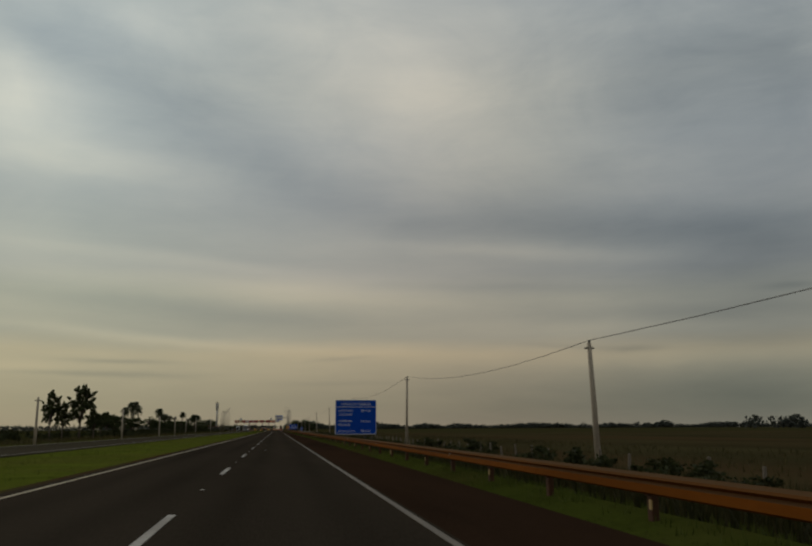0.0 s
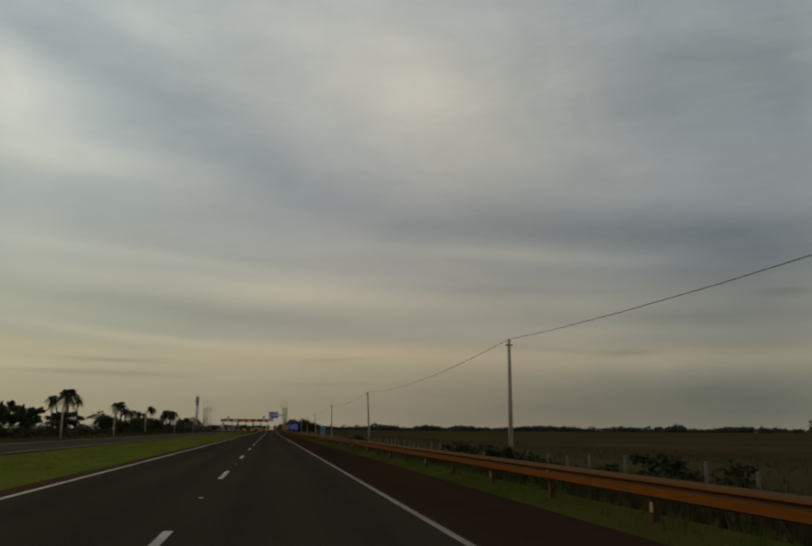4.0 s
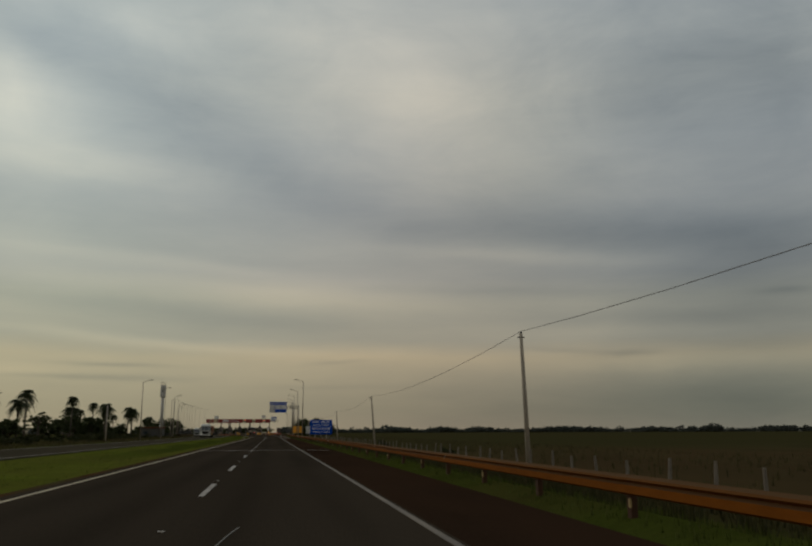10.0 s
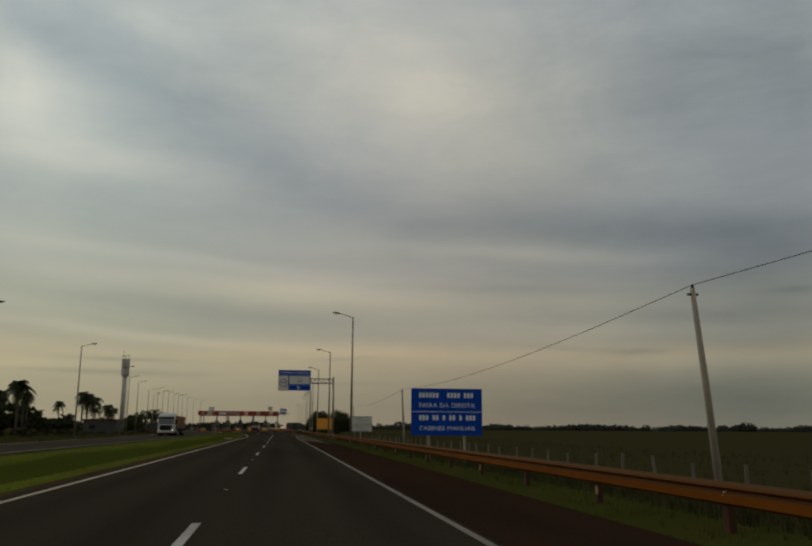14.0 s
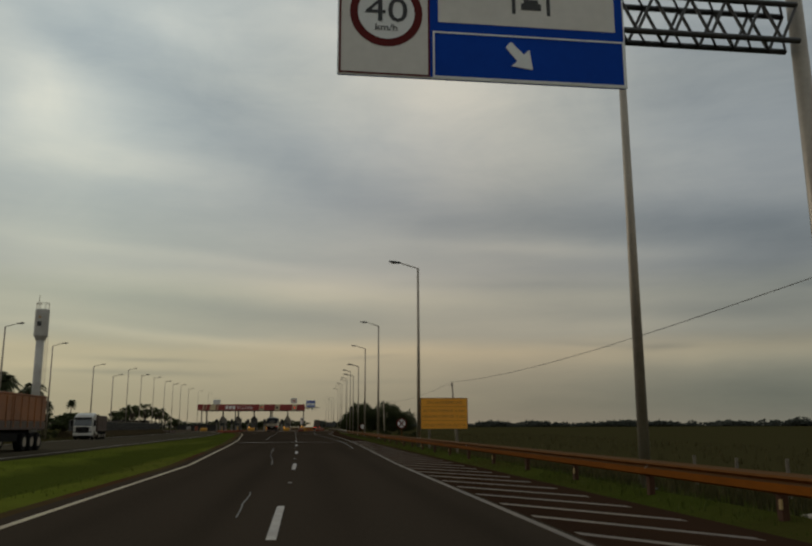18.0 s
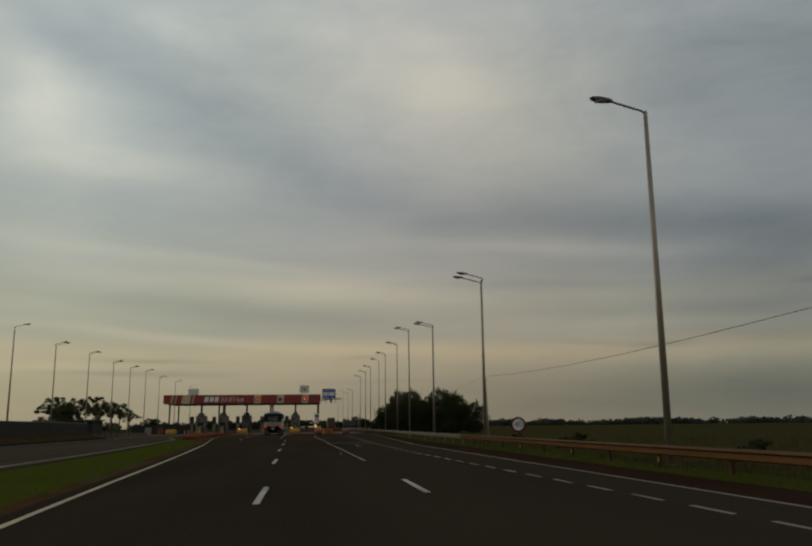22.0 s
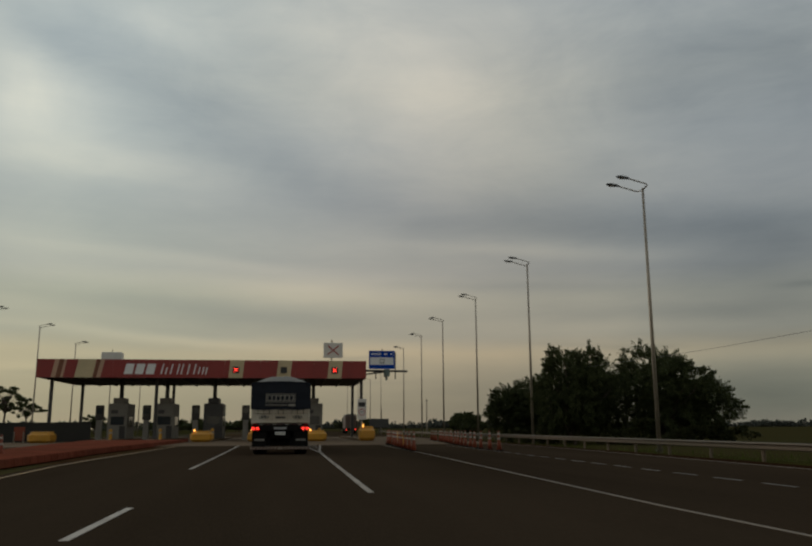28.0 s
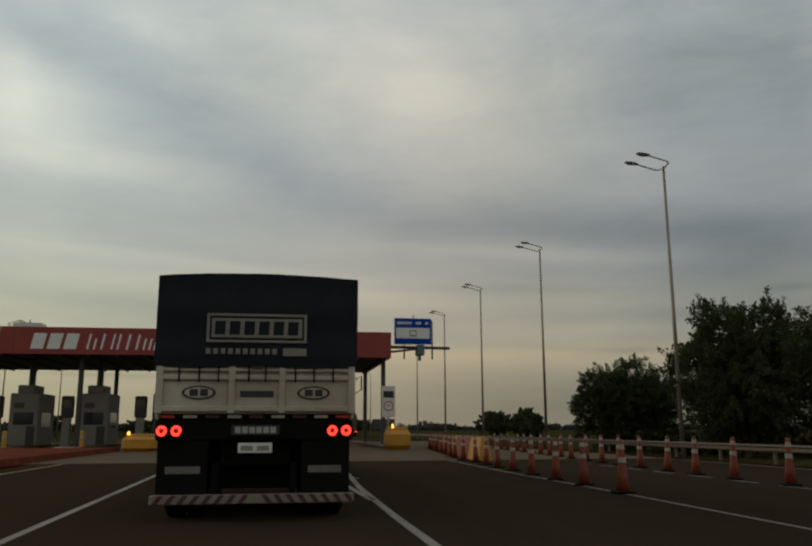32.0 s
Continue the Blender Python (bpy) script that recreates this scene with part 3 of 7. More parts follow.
def lettering(name, words, size, material, parent, x, y, z, label="", align="LEFT", depth=0.004, width=None):
    """Words standing upright and read from the south, each a flat mesh."""
    made = [word_mesh(w, size, depth) for w in words.split()]
    gap = size * 0.42
    total = sum(w for _, w in made) + gap * (len(made) - 1)
    k = width / total if width else 1.0
    at = x - (total * k / 2 if align == "CENTER" else 0)
    for me, w in made:
        me.transform(Matrix.Rotation(radians(90), 4, "X") @ Matrix.Diagonal((k, 1, 1, 1)))
        me.materials.clear()
        me.materials.append(material)
        ob = new(name, me)
        ob.parent = parent
        ob.location = (at, y, z)
        at += (w + gap) * k


def lerp(y, table):
    return float(np.interp(y, [a for a, _ in table], [b for _, b in table]))


# ---- the lie of the land ----
LEFT_EDGE = [(-60, -5.45), (468, -5.45), (490, -6.45), (498.5, -6.85), (512, -7.54), (527, -8.44), (543, -9.6), (554, -10.3), (565, -11.06), (590, -12.95), (601, -14.0), (615, -15.4), (627, -16.4), (650, -18.1), (664, -18.05), (679, -18.15), (690, -18.6), (760, -22.4), (860, -9.0), (960, -5.5)]
RIGHT_EDGE = [(-60, 4.2), (500, 4.3), (545, 4.7), (600, 5.8), (640, 7.2), (680, 8.4), (760, 9.2), (900, 8.0), (1000, 4.2)]
LINE_RIGHT = [(-60, 1.98), (280, 1.98), (330, 1.92), (400, 1.92), (425, 1.86), (440, 1.8), (468, 1.95), (492, 2.5), (505, 2.74), (520, 2.9), (545, 2.98), (574, 2.95), (584, 3.1), (600, 3.9), (617, 4.7), (660, 6.8), (720, 7.8), (900, 6.0)]
GORE = [(419.5, 3.92), (427.1, 3.05), (430, 2.72), (433.9, 2.32), (437.5, 1.95)]
OPP_NEAR = [(-60, -12.9), (480, -13.2), (520, -14.15), (555, -14.75), (571, -15.4), (598, -17.3), (620, -18.9), (640, -23.0), (690, -27.0), (760, -27.0), (900, -14.0), (1000, -13)]
OPP_FAR = [(-60, -21.0), (450, -21.4), (530, -26.0), (600, -29.6), (640, -31.0), (700, -37.0), (760, -37.0), (900, -24.0), (1000, -21)]
RAIL = [(-60, 4.75), (500, 4.85), (545, 5.3), (600, 6.4), (640, 7.8), (680, 9.0), (760, 9.9), (900, 9.0), (1000, 5)]


def ground_height(x, y):
    low = lerp(y, [(0, 0.72), (470, 0.72), (570, 0.22), (2000, 0.22)])
    if x > 3.5:
        # a low bank of soil and grass carries the barrier posts
        edge = lerp(y, RIGHT_EDGE)
        bank = 0.17 * max(0.0, 1 - abs(x - edge - 1.0) / 0.95) ** 0.7
        return -0.06 + bank - low * min(1.0, max(0.0, (x - 5.4) / 6.5)) ** 0.8
    if x > -24:
        # shallow drain along the median
        swale = lerp(y, [(285, 0.0), (335, 1.0), (455, 1.0), (500, 0.0)])
        return -0.06 - 0.42 * swale * max(0.0, 1 - abs(x + 8.7) / 1.9)
    return -0.06 - 0.25 * min(1.0, (-24 - x) / 12)


def make_ground():
    xs = sorted(set([-4500, -2500, -1400, -800, -450, -250, -150, -100, -70, -50] + list(np.arange(-42, -11, 1.5)) + list(np.arange(-11, -5, 0.5)) + list(np.arange(-5, 3.9, 1.5)) + list(np.arange(4, 10, 0.4)) + list(np.arange(10.5, 20, 1.5)) + [22, 26, 32, 40, 55, 80, 120, 200, 350, 600, 1000, 1800, 3000, 4500]))
    ys = sorted(set([-900, -400, -150, -60] + list(np.arange(-40, 820, 6.0)) + [850, 900, 1000, 1150, 1400, 1800, 2500, 3500, 4700]))
    verts, faces, mats = [], [], []
    for y in ys:
        for x in xs:
            h = ground_height(x, y)
            near = 5.6 < x < 60 or -80 < x < -22
            h += noise.noise((x * 0.23, y * 0.23, 0)) * (0.09 if near else 0.0)
            verts.append((x, y, h))
    w = len(xs)
    for j in range(len(ys) - 1):
        for i in range(w - 1):
            faces.append((j * w + i, j * w + i + 1, (j + 1) * w + i + 1, (j + 1) * w + i))
            x = (xs[i] + xs[i + 1]) / 2
            y = (ys[j] + ys[j + 1]) / 2
            if x > 13.5:
                mats.append(1)
            elif x > 8.0:
                mats.append(2)
            elif x > -22:
                mats.append(3 if (y > 619 and x < 4) else 4 if x < -5 else 0)
            elif x > -34:
                mats.append(3 if y > 600 else 2)
            else:
                mats.append(2)
    me = bpy.data.meshes.new("ground")
    me.from_pydata(verts, [], faces)
    for m in (turf, field, turf_dark, red_earth, lawn):
        me.materials.append(m)
    me.polygons.foreach_set("material_index", mats)
    me.polygons.foreach_set("use_smooth", [True] * len(mats))
    tagged(new("ground", me), "grassy verges and wide dry farm field", "ground", kind="structure")


def strip(left, right, y0, y1, z0, z1, step=6.0):
    """A slab between two lines that run along the road."""
    s = Shape()
    ys = list(np.arange(y0, y1, step)) + [y1]
    p, f = [], []
    for y in ys:
        a = left if isinstance(left, (int, float)) else lerp(y, left)
        b = right if isinstance(right, (int, float)) else lerp(y, right)
        p += [(a, y, z1), (b, y, z1), (b, y, z0), (a, y, z0)]
    for i in range(len(ys) - 1):
        k = i * 4
        f += [(k, k + 1, k + 5, k + 4), (k + 1, k + 2, k + 6, k + 5), (k + 2, k + 3, k + 7, k + 6), (k + 3, k, k + 4, k + 7)]
    f += [(0, 3, 2, 1), (len(p) - 4, len(p) - 3, len(p) - 2, len(p) - 1)]
    return s.add(p, f)


def shift(table, d):
    return [(y, x + d) for y, x in table]


def make_roads():
    road = thing("road", "dark two-lane asphalt carriageway with worn white markings", "road", kind="structure")
    part("carriageway", strip(LEFT_EDGE, shift(LINE_RIGHT, 0.12), -60, 1000, -0.14, 0.0), asphalt, road)
    part("shoulder", strip(shift(LINE_RIGHT, 0.12), RIGHT_EDGE, -60, 1000, -0.14, 0.0), asphalt_old, road, "red-dusted asphalt shoulder")
    part("carriageway", strip(-5.4, 4.2, 1000, 3500, -0.14, 0.0, 200), asphalt, road)
    part("edge_line", strip(shift(LEFT_EDGE, 0.34), shift(LEFT_EDGE, 0.46), -60, 588, -0.002, 0.005), line_yellow, road, "grimy pale edge line")
    part("edge_line", strip(shift(LEFT_EDGE, 0.34), shift(LEFT_EDGE, 0.46), 588, 679.2, -0.002, 0.005), line_amber, road, "dull yellow edge line")
    part("edge_line", strip(shift(LINE_RIGHT, -0.05), shift(LINE_RIGHT, 0.05), -60, 690, -0.002, 0.005), line_edge, road, "grimy pale edge line")
    # dashes between the two lanes
    dash = Shape().box(-0.06, 0.06, 0, 3.9, -0.002, 0.006).mesh("lane_dash")
    centre = [(0, -1.5), (430, -1.5), (448, -1.57), (470, -1.5), (500, -1.8), (540, -2.25), (560, -2.45)]
    starts = (-6.0, 8.7, 23.4, 37.4, 52.0, 66.6, 81.3, 95.5, 110.4, 125.1, 139.8, 154.6, 169.5, 184.5, 199.0, 215.6, 230.0, 246.1, 260.0, 272.0, 283.0, 297.3,
              311.4, 326.1, 340.8, 356.3, 372.0, 387.8, 403.8, 418.8, 433.8, 449.6, 464.8, 478.9, 494.9, 510.4, 525.2, 539.7)
    for y in starts:
        d = part("lane_dash", dash, line_white, road)
        d.location = (lerp(y, centre), y, 0)
    lead = [(548, -2.3), (570, -2.55), (585, -2.8), (600, -2.87), (630, -3.45), (640, -3.2), (655, -2.85), (663, -2.72), (671, -2.7), (690, -2.2)]
    part("lane_line", strip(shift(lead, -0.045), shift(lead, 0.045), 554.6, 690, -0.002, 0.006, 4.0), line_edge, road)
    faint = surf("worn_paint", (0.14, 0.125, 0.105), 0.8, var=0.4, fine=8, tint=(0.05, 0.042, 0.034), tint_amount=0.8)
    second = [(522, -5.0), (540, -5.5), (553, -5.75), (568, -6.05), (584, -6.28), (601, -6.54), (619, -7.45), (628, -7.5)]
    for y in (522.0, 538.0, 553.2, 568.2, 584.6, 601.0, 618.5):
        d = part("lane_dash", dash, line_white, road)
        d.location = (lerp(y, second), y, 0)
    # dashed line of the turn-out lane
    third = [(486, 1.6), (494, 1.78), (502, 1.9), (510, 1.95), (535, 1.4), (560, 0.7), (575, 0.56), (590, 0.65), (600, 0.85), (640, 1.2), (680, 2.0)]
    y = 487.6
    short = Shape().box(-0.05, 0.05, 0, 1.25, -0.002, 0.006).mesh("lane_dash")
    while y < 676:
        d = part("lane_dash", short, faint, road, "worn dash")
        d.location = (lerp(y, third), y, 0)
        y += 2.15
    # long lines that lead into the toll lanes
    for pts in ([(644.5, -12.55), (660, -12.8), (674, -13.1), (686, -13.4)], [(634.2, -7.82), (662, -7.85), (667, -7.65), (686, -6.9)], [(661, -7.85), (672, -8.25), (686, -8.8)]):
        part("lane_line", strip(shift(pts, -0.065), shift(pts, 0.065), pts[0][0], pts[-1][0], -0.002, 0.006), line_worn, road)
    for y in (668.5, 671, 673.5, 676, 679):
        s = Shape().prism([(lerp(y, [(664, -7.6), (672, -8.2), (686, -8.8)]) + 0.06, y), (-7.45, y - 0.9), (-7.45, y - 0.6), (lerp(y, [(664, -7.6), (672, -8.2), (686, -8.8)]) + 0.06, y + 0.3)], "z", -0.002, 0.006)
        part("hatch_bar", s, line_white, road)
    # bars across the carriageway
    for y, skew, a, b in ((313.45, -0.055, -5.0, 3.9), (507.6, 0.0, -6.8, 4.2)):
        ends = [(a, y + a * skew - 0.1), (b, y + b * skew - 0.1), (b, y + b * skew + 0.1), (a, y + a * skew + 0.1)]
        part("cross_bar", Shape().prism(ends, "z", -0.002, 0.0065), line_white, road)
    # hatched gore beside the shoulder
    hatch_paint = surf("hatch_paint_grimy", (0.15, 0.115, 0.078), 0.75, var=0.35, big=1.0, fine=22, bump=0.2, tint=(0.085, 0.062, 0.043), tint_amount=0.7)
    y = 428.2
    while y < 514:
        a, b = max(lerp(y, LINE_RIGHT), lerp(y, GORE)) + 0.1, lerp(y, [(428, 3.85), (500, 4.05)])
        run = (b - a) * lerp(y, [(428, 1.3), (500, 1.65)])
        if b - a > 0.4:
            part("hatch_bar", Shape().prism([(a, y), (b, y - run), (b, y - run + 0.26), (a, y + 0.26)], "z", -0.002, 0.006), hatch_paint, road)
        y += lerp(y, [(428, 1.7), (500, 2.25)])
    for x, y in ((-11.6, 611.8), (-12.0, 628.0)):
        d = part("lane_dash", dash, line_white, road)
        d.location = (x, y, 0)
    part("worn_line", Shape().prism([(-1.15, 576.2), (-1.0, 576.2), (-1.05, 579.8), (-1.2, 579.8)], "z", -0.002, 0.006), faint, road)
    # two bars across the lane, scraped down to streaks
    wear = random.Random(77)
    scraped = surf("scraped_paint", (0.098, 0.083, 0.066), 0.9, var=0.45, fine=9, tint=(0.045, 0.036, 0.028), tint_amount=0.8, spec=0.0)
    for y in (585.3, 589.1):
        x = -2.5
        while x < 0.7:
            w = wear.uniform(0.05, 0.24)
            a, b, skew = y + wear.uniform(-0.05, 0.3), y + wear.uniform(1.45, 1.85), wear.uniform(-0.1, 0.02)
            streak = Shape().prism([(x, a), (x + w * 0.5, a - 0.1), (x + w, a + 0.15), (x + w * 0.8 + skew, b), (x + w * 0.3 + skew, b + 0.12), (x + skew, b - 0.2)], "z", -0.002, 0.006)
            part("worn_streak", streak, scraped, road, "almost worn away white bar")
            x += w + wear.uniform(0.02, 0.1)
    part("second_line", strip(shift(GORE, -0.05), shift(GORE, 0.05), 419.5, 437.5, -0.002, 0.006, 2.0), line_edge, road)
    # pale sealed cracks that wander over the asphalt
    rnd = random.Random(12)
    for x, y, run, drift in ((-1.9, 437, 9, -0.02), (-2.15, 452, 5, 0.0), (-2.3, 468, 22, -0.012), (-0.7, 48, 2.5, 0.03), (-0.8, 65, 2, -0.03), (-0.8, 264, 2.5, 0.05), (-1.0, 419, 4, 0.05), (-3.4, 205, 4, 0.03), (-3.0, 560, 6, 0.03)):
        pts, end = [], y + run
        while y < end:
            pts.append((y, x))
            x += rnd.uniform(-0.035, 0.035) + drift
            y += rnd.uniform(0.35, 0.8)
        w = rnd.uniform(0.008, 0.014)
        part("sealed_crack", strip(shift(pts, -w), shift(pts, w), pts[0][0], pts[-1][0], -0.002, 0.004, 0.4), faint, road, "pale sealed crack")
    # cat's eyes
    stud = Shape().box(-0.045, 0.045, -0.035, 0.035, 0, 0.014, 0.006).mesh("road_stud")
    for y in starts[:-1]:
        d = part("road_stud", stud, line_white, road)
        d.location = (lerp(y, centre), y - 5.9, 0.002)
    other = thing("opposite_road", "pale asphalt carriageway of the opposite direction", "road", kind="structure")
    part("carriageway", strip(OPP_FAR, OPP_NEAR, -60, 1000, -0.13, -0.01), asphalt_far, other)
    part("edge_line", strip(shift(OPP_NEAR, -0.68), shift(OPP_NEAR, -0.58), -60, 700, -0.012, -0.004), line_worn, other)
    part("edge_line", strip(shift(OPP_FAR, 0.62), shift(OPP_FAR, 0.72), -60, 700, -0.012, -0.004), line_worn, other)
    dirt = thing("dirt_edge", "bare red earth beside the asphalt", "ground", kind="structure")
    part("earth", strip([(-60, -5.72), (468, -5.75), (490, -6.8), (506, -7.65), (525, -9.05), (539, -9.75), (552, -10.75), (590, -13.6), (615, -16.5), (627, -18.6), (640, -19.0)], shift(LEFT_EDGE, 0.02), -60, 640, -0.12, -0.006), red_earth, dirt)
    plaza = thing("toll_apron", "tan concrete apron of the toll plaza", "pavement", kind="structure")
    x = -38.0
    while x < 3.0:
        for y in (679.3, 688.3, 697.3, 706.3, 715.3, 724.3):
            part("slab", Shape().box(x + 0.01, x + 4.97, y + 0.01, y + 8.97, -0.1, 0.012, 0.006), concrete, plaza)
        x += 5.0


make_ground()
make_roads()


# ---- roadside: rails, fence, poles, lamps ----
def beam_outline(h=0.67, d=0.08):
    """The W of a crash barrier, seen along the road, as (x, z)."""
    front = [(0.01, h), (-d * 0.8, h - 0.035), (-d, h - 0.065), (-0.01, h - 0.105), (-d * 0.9, h - 0.135), (-d, h - 0.24), (0, h - 0.275)]
    back = [(x + 0.012, z) for x, z in reversed(front)]
    return front + back


def make_rail(name, label, table, y0, y1, material, post_material, reflectors, gap=4.0):
    rail = thing(name, label, "guard rail")
    y, k = y0, 0
    outline = beam_outline()
    post = Shape().box(-0.05, 0.05, -0.07, 0.07, -0.5, 0.62, 0.01).box(-0.09, -0.04, -0.06, 0.06, 0.38, 0.56).mesh("post")
    eye = Shape().box(-0.075, -0.05, -0.035, 0.035, 0.2, 0.33, 0.008).mesh("reflector")
    disc = Shape().prism([(0.055 * math.cos(a), 0.515 + 0.055 * math.sin(a)) for a in np.linspace(0, 2 * math.pi, 9)[:-1]], "y", -0.03, -0.02).mesh("beam_reflector")
    while y < y1 - 0.1:
        e = min(y + gap, y1)
        a, b = lerp(y, table), lerp(e, table)
        s = Shape()
        low = lerp(y, [(0, 0.0), (180, 0.0), (250, -0.015), (400, 0.0)])
        s.add([(a + x, y - 0.12, z + low) for x, z in outline] + [(b + x, e, z + 0.003 + low) for x, z in outline],
              [(i, (i + 1) % 14, (i + 1) % 14 + 14, i + 14) for i in range(14)] + [tuple(range(14)), tuple(range(27, 13, -1))])
        part("beam", s, material, rail)
        q = part("post", post, post_material, rail)
        q.location = (a + 0.10, y, low)
        if reflectors and k % 2 == 0:
            q2 = part("reflector", eye, reflector_dull, rail, "small amber reflector")
            q2.location = (a + 0.10, y - 0.06, 0)
        if reflectors and k % 4 == 1:
            q3 = part("beam_reflector", disc, sign_white, rail, "round white reflector")
            q3.location = (a - 0.02, y - 0.15, low)
        y, k = e, k + 1
    return rail


make_rail("guard_rail", "dusty orange steel crash barrier along the shoulder", RAIL, -14.0, 530.0, rail_orange, post_rust, True)
make_rail("guard_rail", "faded dusty orange crash barrier before the toll approach", RAIL, 530.0, 578.0, rail_faded, post_rust, True)
make_rail("guard_rail", "dull galvanised crash barrier beside the toll approach", RAIL, 578.0, 790.0, rail_grey, rail_grey, False)


def make_fence():
    fence = thing("field_fence", "row of weathered wooden posts along the field", "fence")
    rnd = random.Random(4)
    posts = []
    for v in range(3):
        s = Shape()
        s.tube([(0, 0, -0.4), (0.01, 0.01, 0.5), (0.02 * v - 0.02, 0.0, 1.17 - 0.08 * v)], [0.07, 0.062, 0.05], 7)
        posts.append(s.mesh("post"))
    y = -8.0
    pts = []
    while y < 470:
        x = 12.6 + rnd.uniform(-0.1, 0.1)
        z = ground_height(x, y)
        p = part("post", posts[rnd.randrange(3)], wood_grey, fence)
        p.location = (x, y, z)
        p.rotation_euler = (rnd.uniform(-0.06, 0.06), rnd.uniform(-0.07, 0.07), rnd.uniform(0, 6))
        pts.append((x, y, z))
        y += 2.75 + rnd.uniform(-0.2, 0.2)


make_fence()


def power_pole(x, y, top, lean=0.0):
    z = ground_height(x, y)
    pole = thing("power_pole", "tapered grey concrete power pole in the field", "power pole", (x, y, z), "power line poles")
    h = top - z
    part("shaft", Shape().tube([(0, 0, -0.5), (lean * 0.5, 0, h * 0.5), (lean, 0, h)], [0.15, 0.13, 0.095], 10), pole_concrete, pole, smooth=True)
    s = Shape().box(-0.22 + lean, 0.22 + lean, -0.05, 0.05, h - 0.28, h - 0.2, 0.01)
    part("bracket", s, steel_dark, pole)
    part("insulator", Shape().tube([(lean, -0.02, h - 0.02), (lean, -0.02, h + 0.06), (lean, -0.02, h + 0.14)], [0.05, 0.07, 0.03], 8), steel_dark, pole)
    return Vector((x + lean, y, top + 0.12))


tops = []
for x, y, top, lean in ((14.1, -42, 6.3, 0), (14.45, 34.8, 5.1, -0.2), (14.0, 86.6, 6.75, 0.1), (14.4, 151.5, 6.8, 0), (14.85, 226.4, 6.9, -0.35), (14.85, 301.0, 7.1, -0.25), (15.25, 376.0, 6.5, -0.6),
                        (15.95, 454.8, 6.4, -0.35), (16.6, 533.5, 6.35, -0.5), (15.9, 613.0, 6.6, -0.2), (16.2, 692.0, 6.6, 0), (16.5, 770.0, 6.6, 0), (16.8, 850.0, 6.6, 0)):
    tops.append(power_pole(x, y, top, lean))
line = thing("power_line", "thin dark overhead wire between the poles", "cable")
for a, b in zip(tops[:10], tops[1:11]):
    sag = []
    for i in range(9):
        k = i / 8
        p = a.lerp(b, k)
        p.z -= 0.85 * 4 * k * (1 - k)
        sag.append(p)
    part("wire", Shape().tube(sag, 0.017 if a.y < 600 else 0.011, 5), steel_dark, line)

for x, y, h in ((-21.2, 76, 4.2), (-21.7, 119.3, 4.1), (-22.4, 161, 3.9), (-24.8, 205, 4.6), (-27.0, 250, 5.0), (-28.8, 298, 5.4), (-26.9, 339.4, 5.6), (-26.3, 389.7, 5.8)):
    pole = thing("roadside_pole", "slender pale concrete pole beyond the opposite road", "pole", (x, y, ground_height(x, y)), "poles beyond the opposite road")
    part("shaft", Shape().tube([(0, 0, -0.5), (0, 0, h)], [0.14, 0.09], 9), pole_concrete, pole, smooth=True)
    part("bracket", Shape().box(-0.3, 0.3, -0.04, 0.04, h - 0.35, h - 0.27, 0.01), steel_dark, pole)


def street_lamp(x, y, h, side, double, group):
    """A tall steel lamp; side -1 reaches to the left, +1 to the right."""
    label = "tall galvanised street lamp with two arms" if double else "tall galvanised street lamp with a single arm"
    lamp = thing("street_lamp", label, "street lamp", (x, y, -0.05), group)
    part("pole", Shape().tube([(0, 0, -0.3), (0, 0, h * 0.5), (0, 0, h)], [0.125, 0.1, 0.07], 10), steel, lamp, smooth=True)
    part("base_plate", Shape().box(-0.19, 0.19, -0.19, 0.19, 0.0, 0.03, 0.006), steel_dark, lamp)
    for dy in ((-0.75, 0.75) if double else (0.0,)):
        tip = Vector((side * 1.25, dy * 1.0, h + 0.32))
        if double:
            path = [(0, 0, h - 0.12), (0, dy * 0.8, h - 0.02), (side * 0.12, dy, h + 0.03), tip]
        else:
            path = [(0, 0, h - 0.05), (side * 0.15, 0, h + 0.02), tip]
        arm = part("arm", Shape().tube(path, 0.04, 7), steel, lamp)
        t = tip
        s = Shape()
        rings = []
        for u, w, z0, z1 in ((0, 0.05, -0.03, 0.04), (0.12, 0.11, -0.045, 0.06), (0.5, 0.15, -0.055, 0.07), (0.72, 0.10, -0.04, 0.05), (0.8, 0.03, -0.01, 0.03)):
            rings.append([(t.x + side * (u - 0.1), t.y - w, t.z + z0 + u * 0.1), (t.x + side * (u - 0.1), t.y + w, t.z + z0 + u * 0.1),
                          (t.x + side * (u - 0.1), t.y + w * 0.8, t.z + z1 + u * 0.1), (t.x + side * (u - 0.1), t.y - w * 0.8, t.z + z1 + u * 0.1)])
        v = [p for r in rings for p in r]
        f = [(i * 4 + k, i * 4 + (k + 1) % 4, i * 4 + 4 + (k + 1) % 4, i * 4 + 4 + k) for i in range(4) for k in range(4)] + [(3, 2, 1, 0), (16, 17, 18, 19)]
        s.add(v, f)
        head = part("lamp_head", s, steel_dark, lamp, "dark lamp head")
        part("lens", Shape().box(t.x + side * 0.32 - 0.18, t.x + side * 0.32 + 0.18, t.y - 0.11, t.y + 0.11, t.z - 0.045, t.z - 0.015, 0.01), sign_cream, lamp)


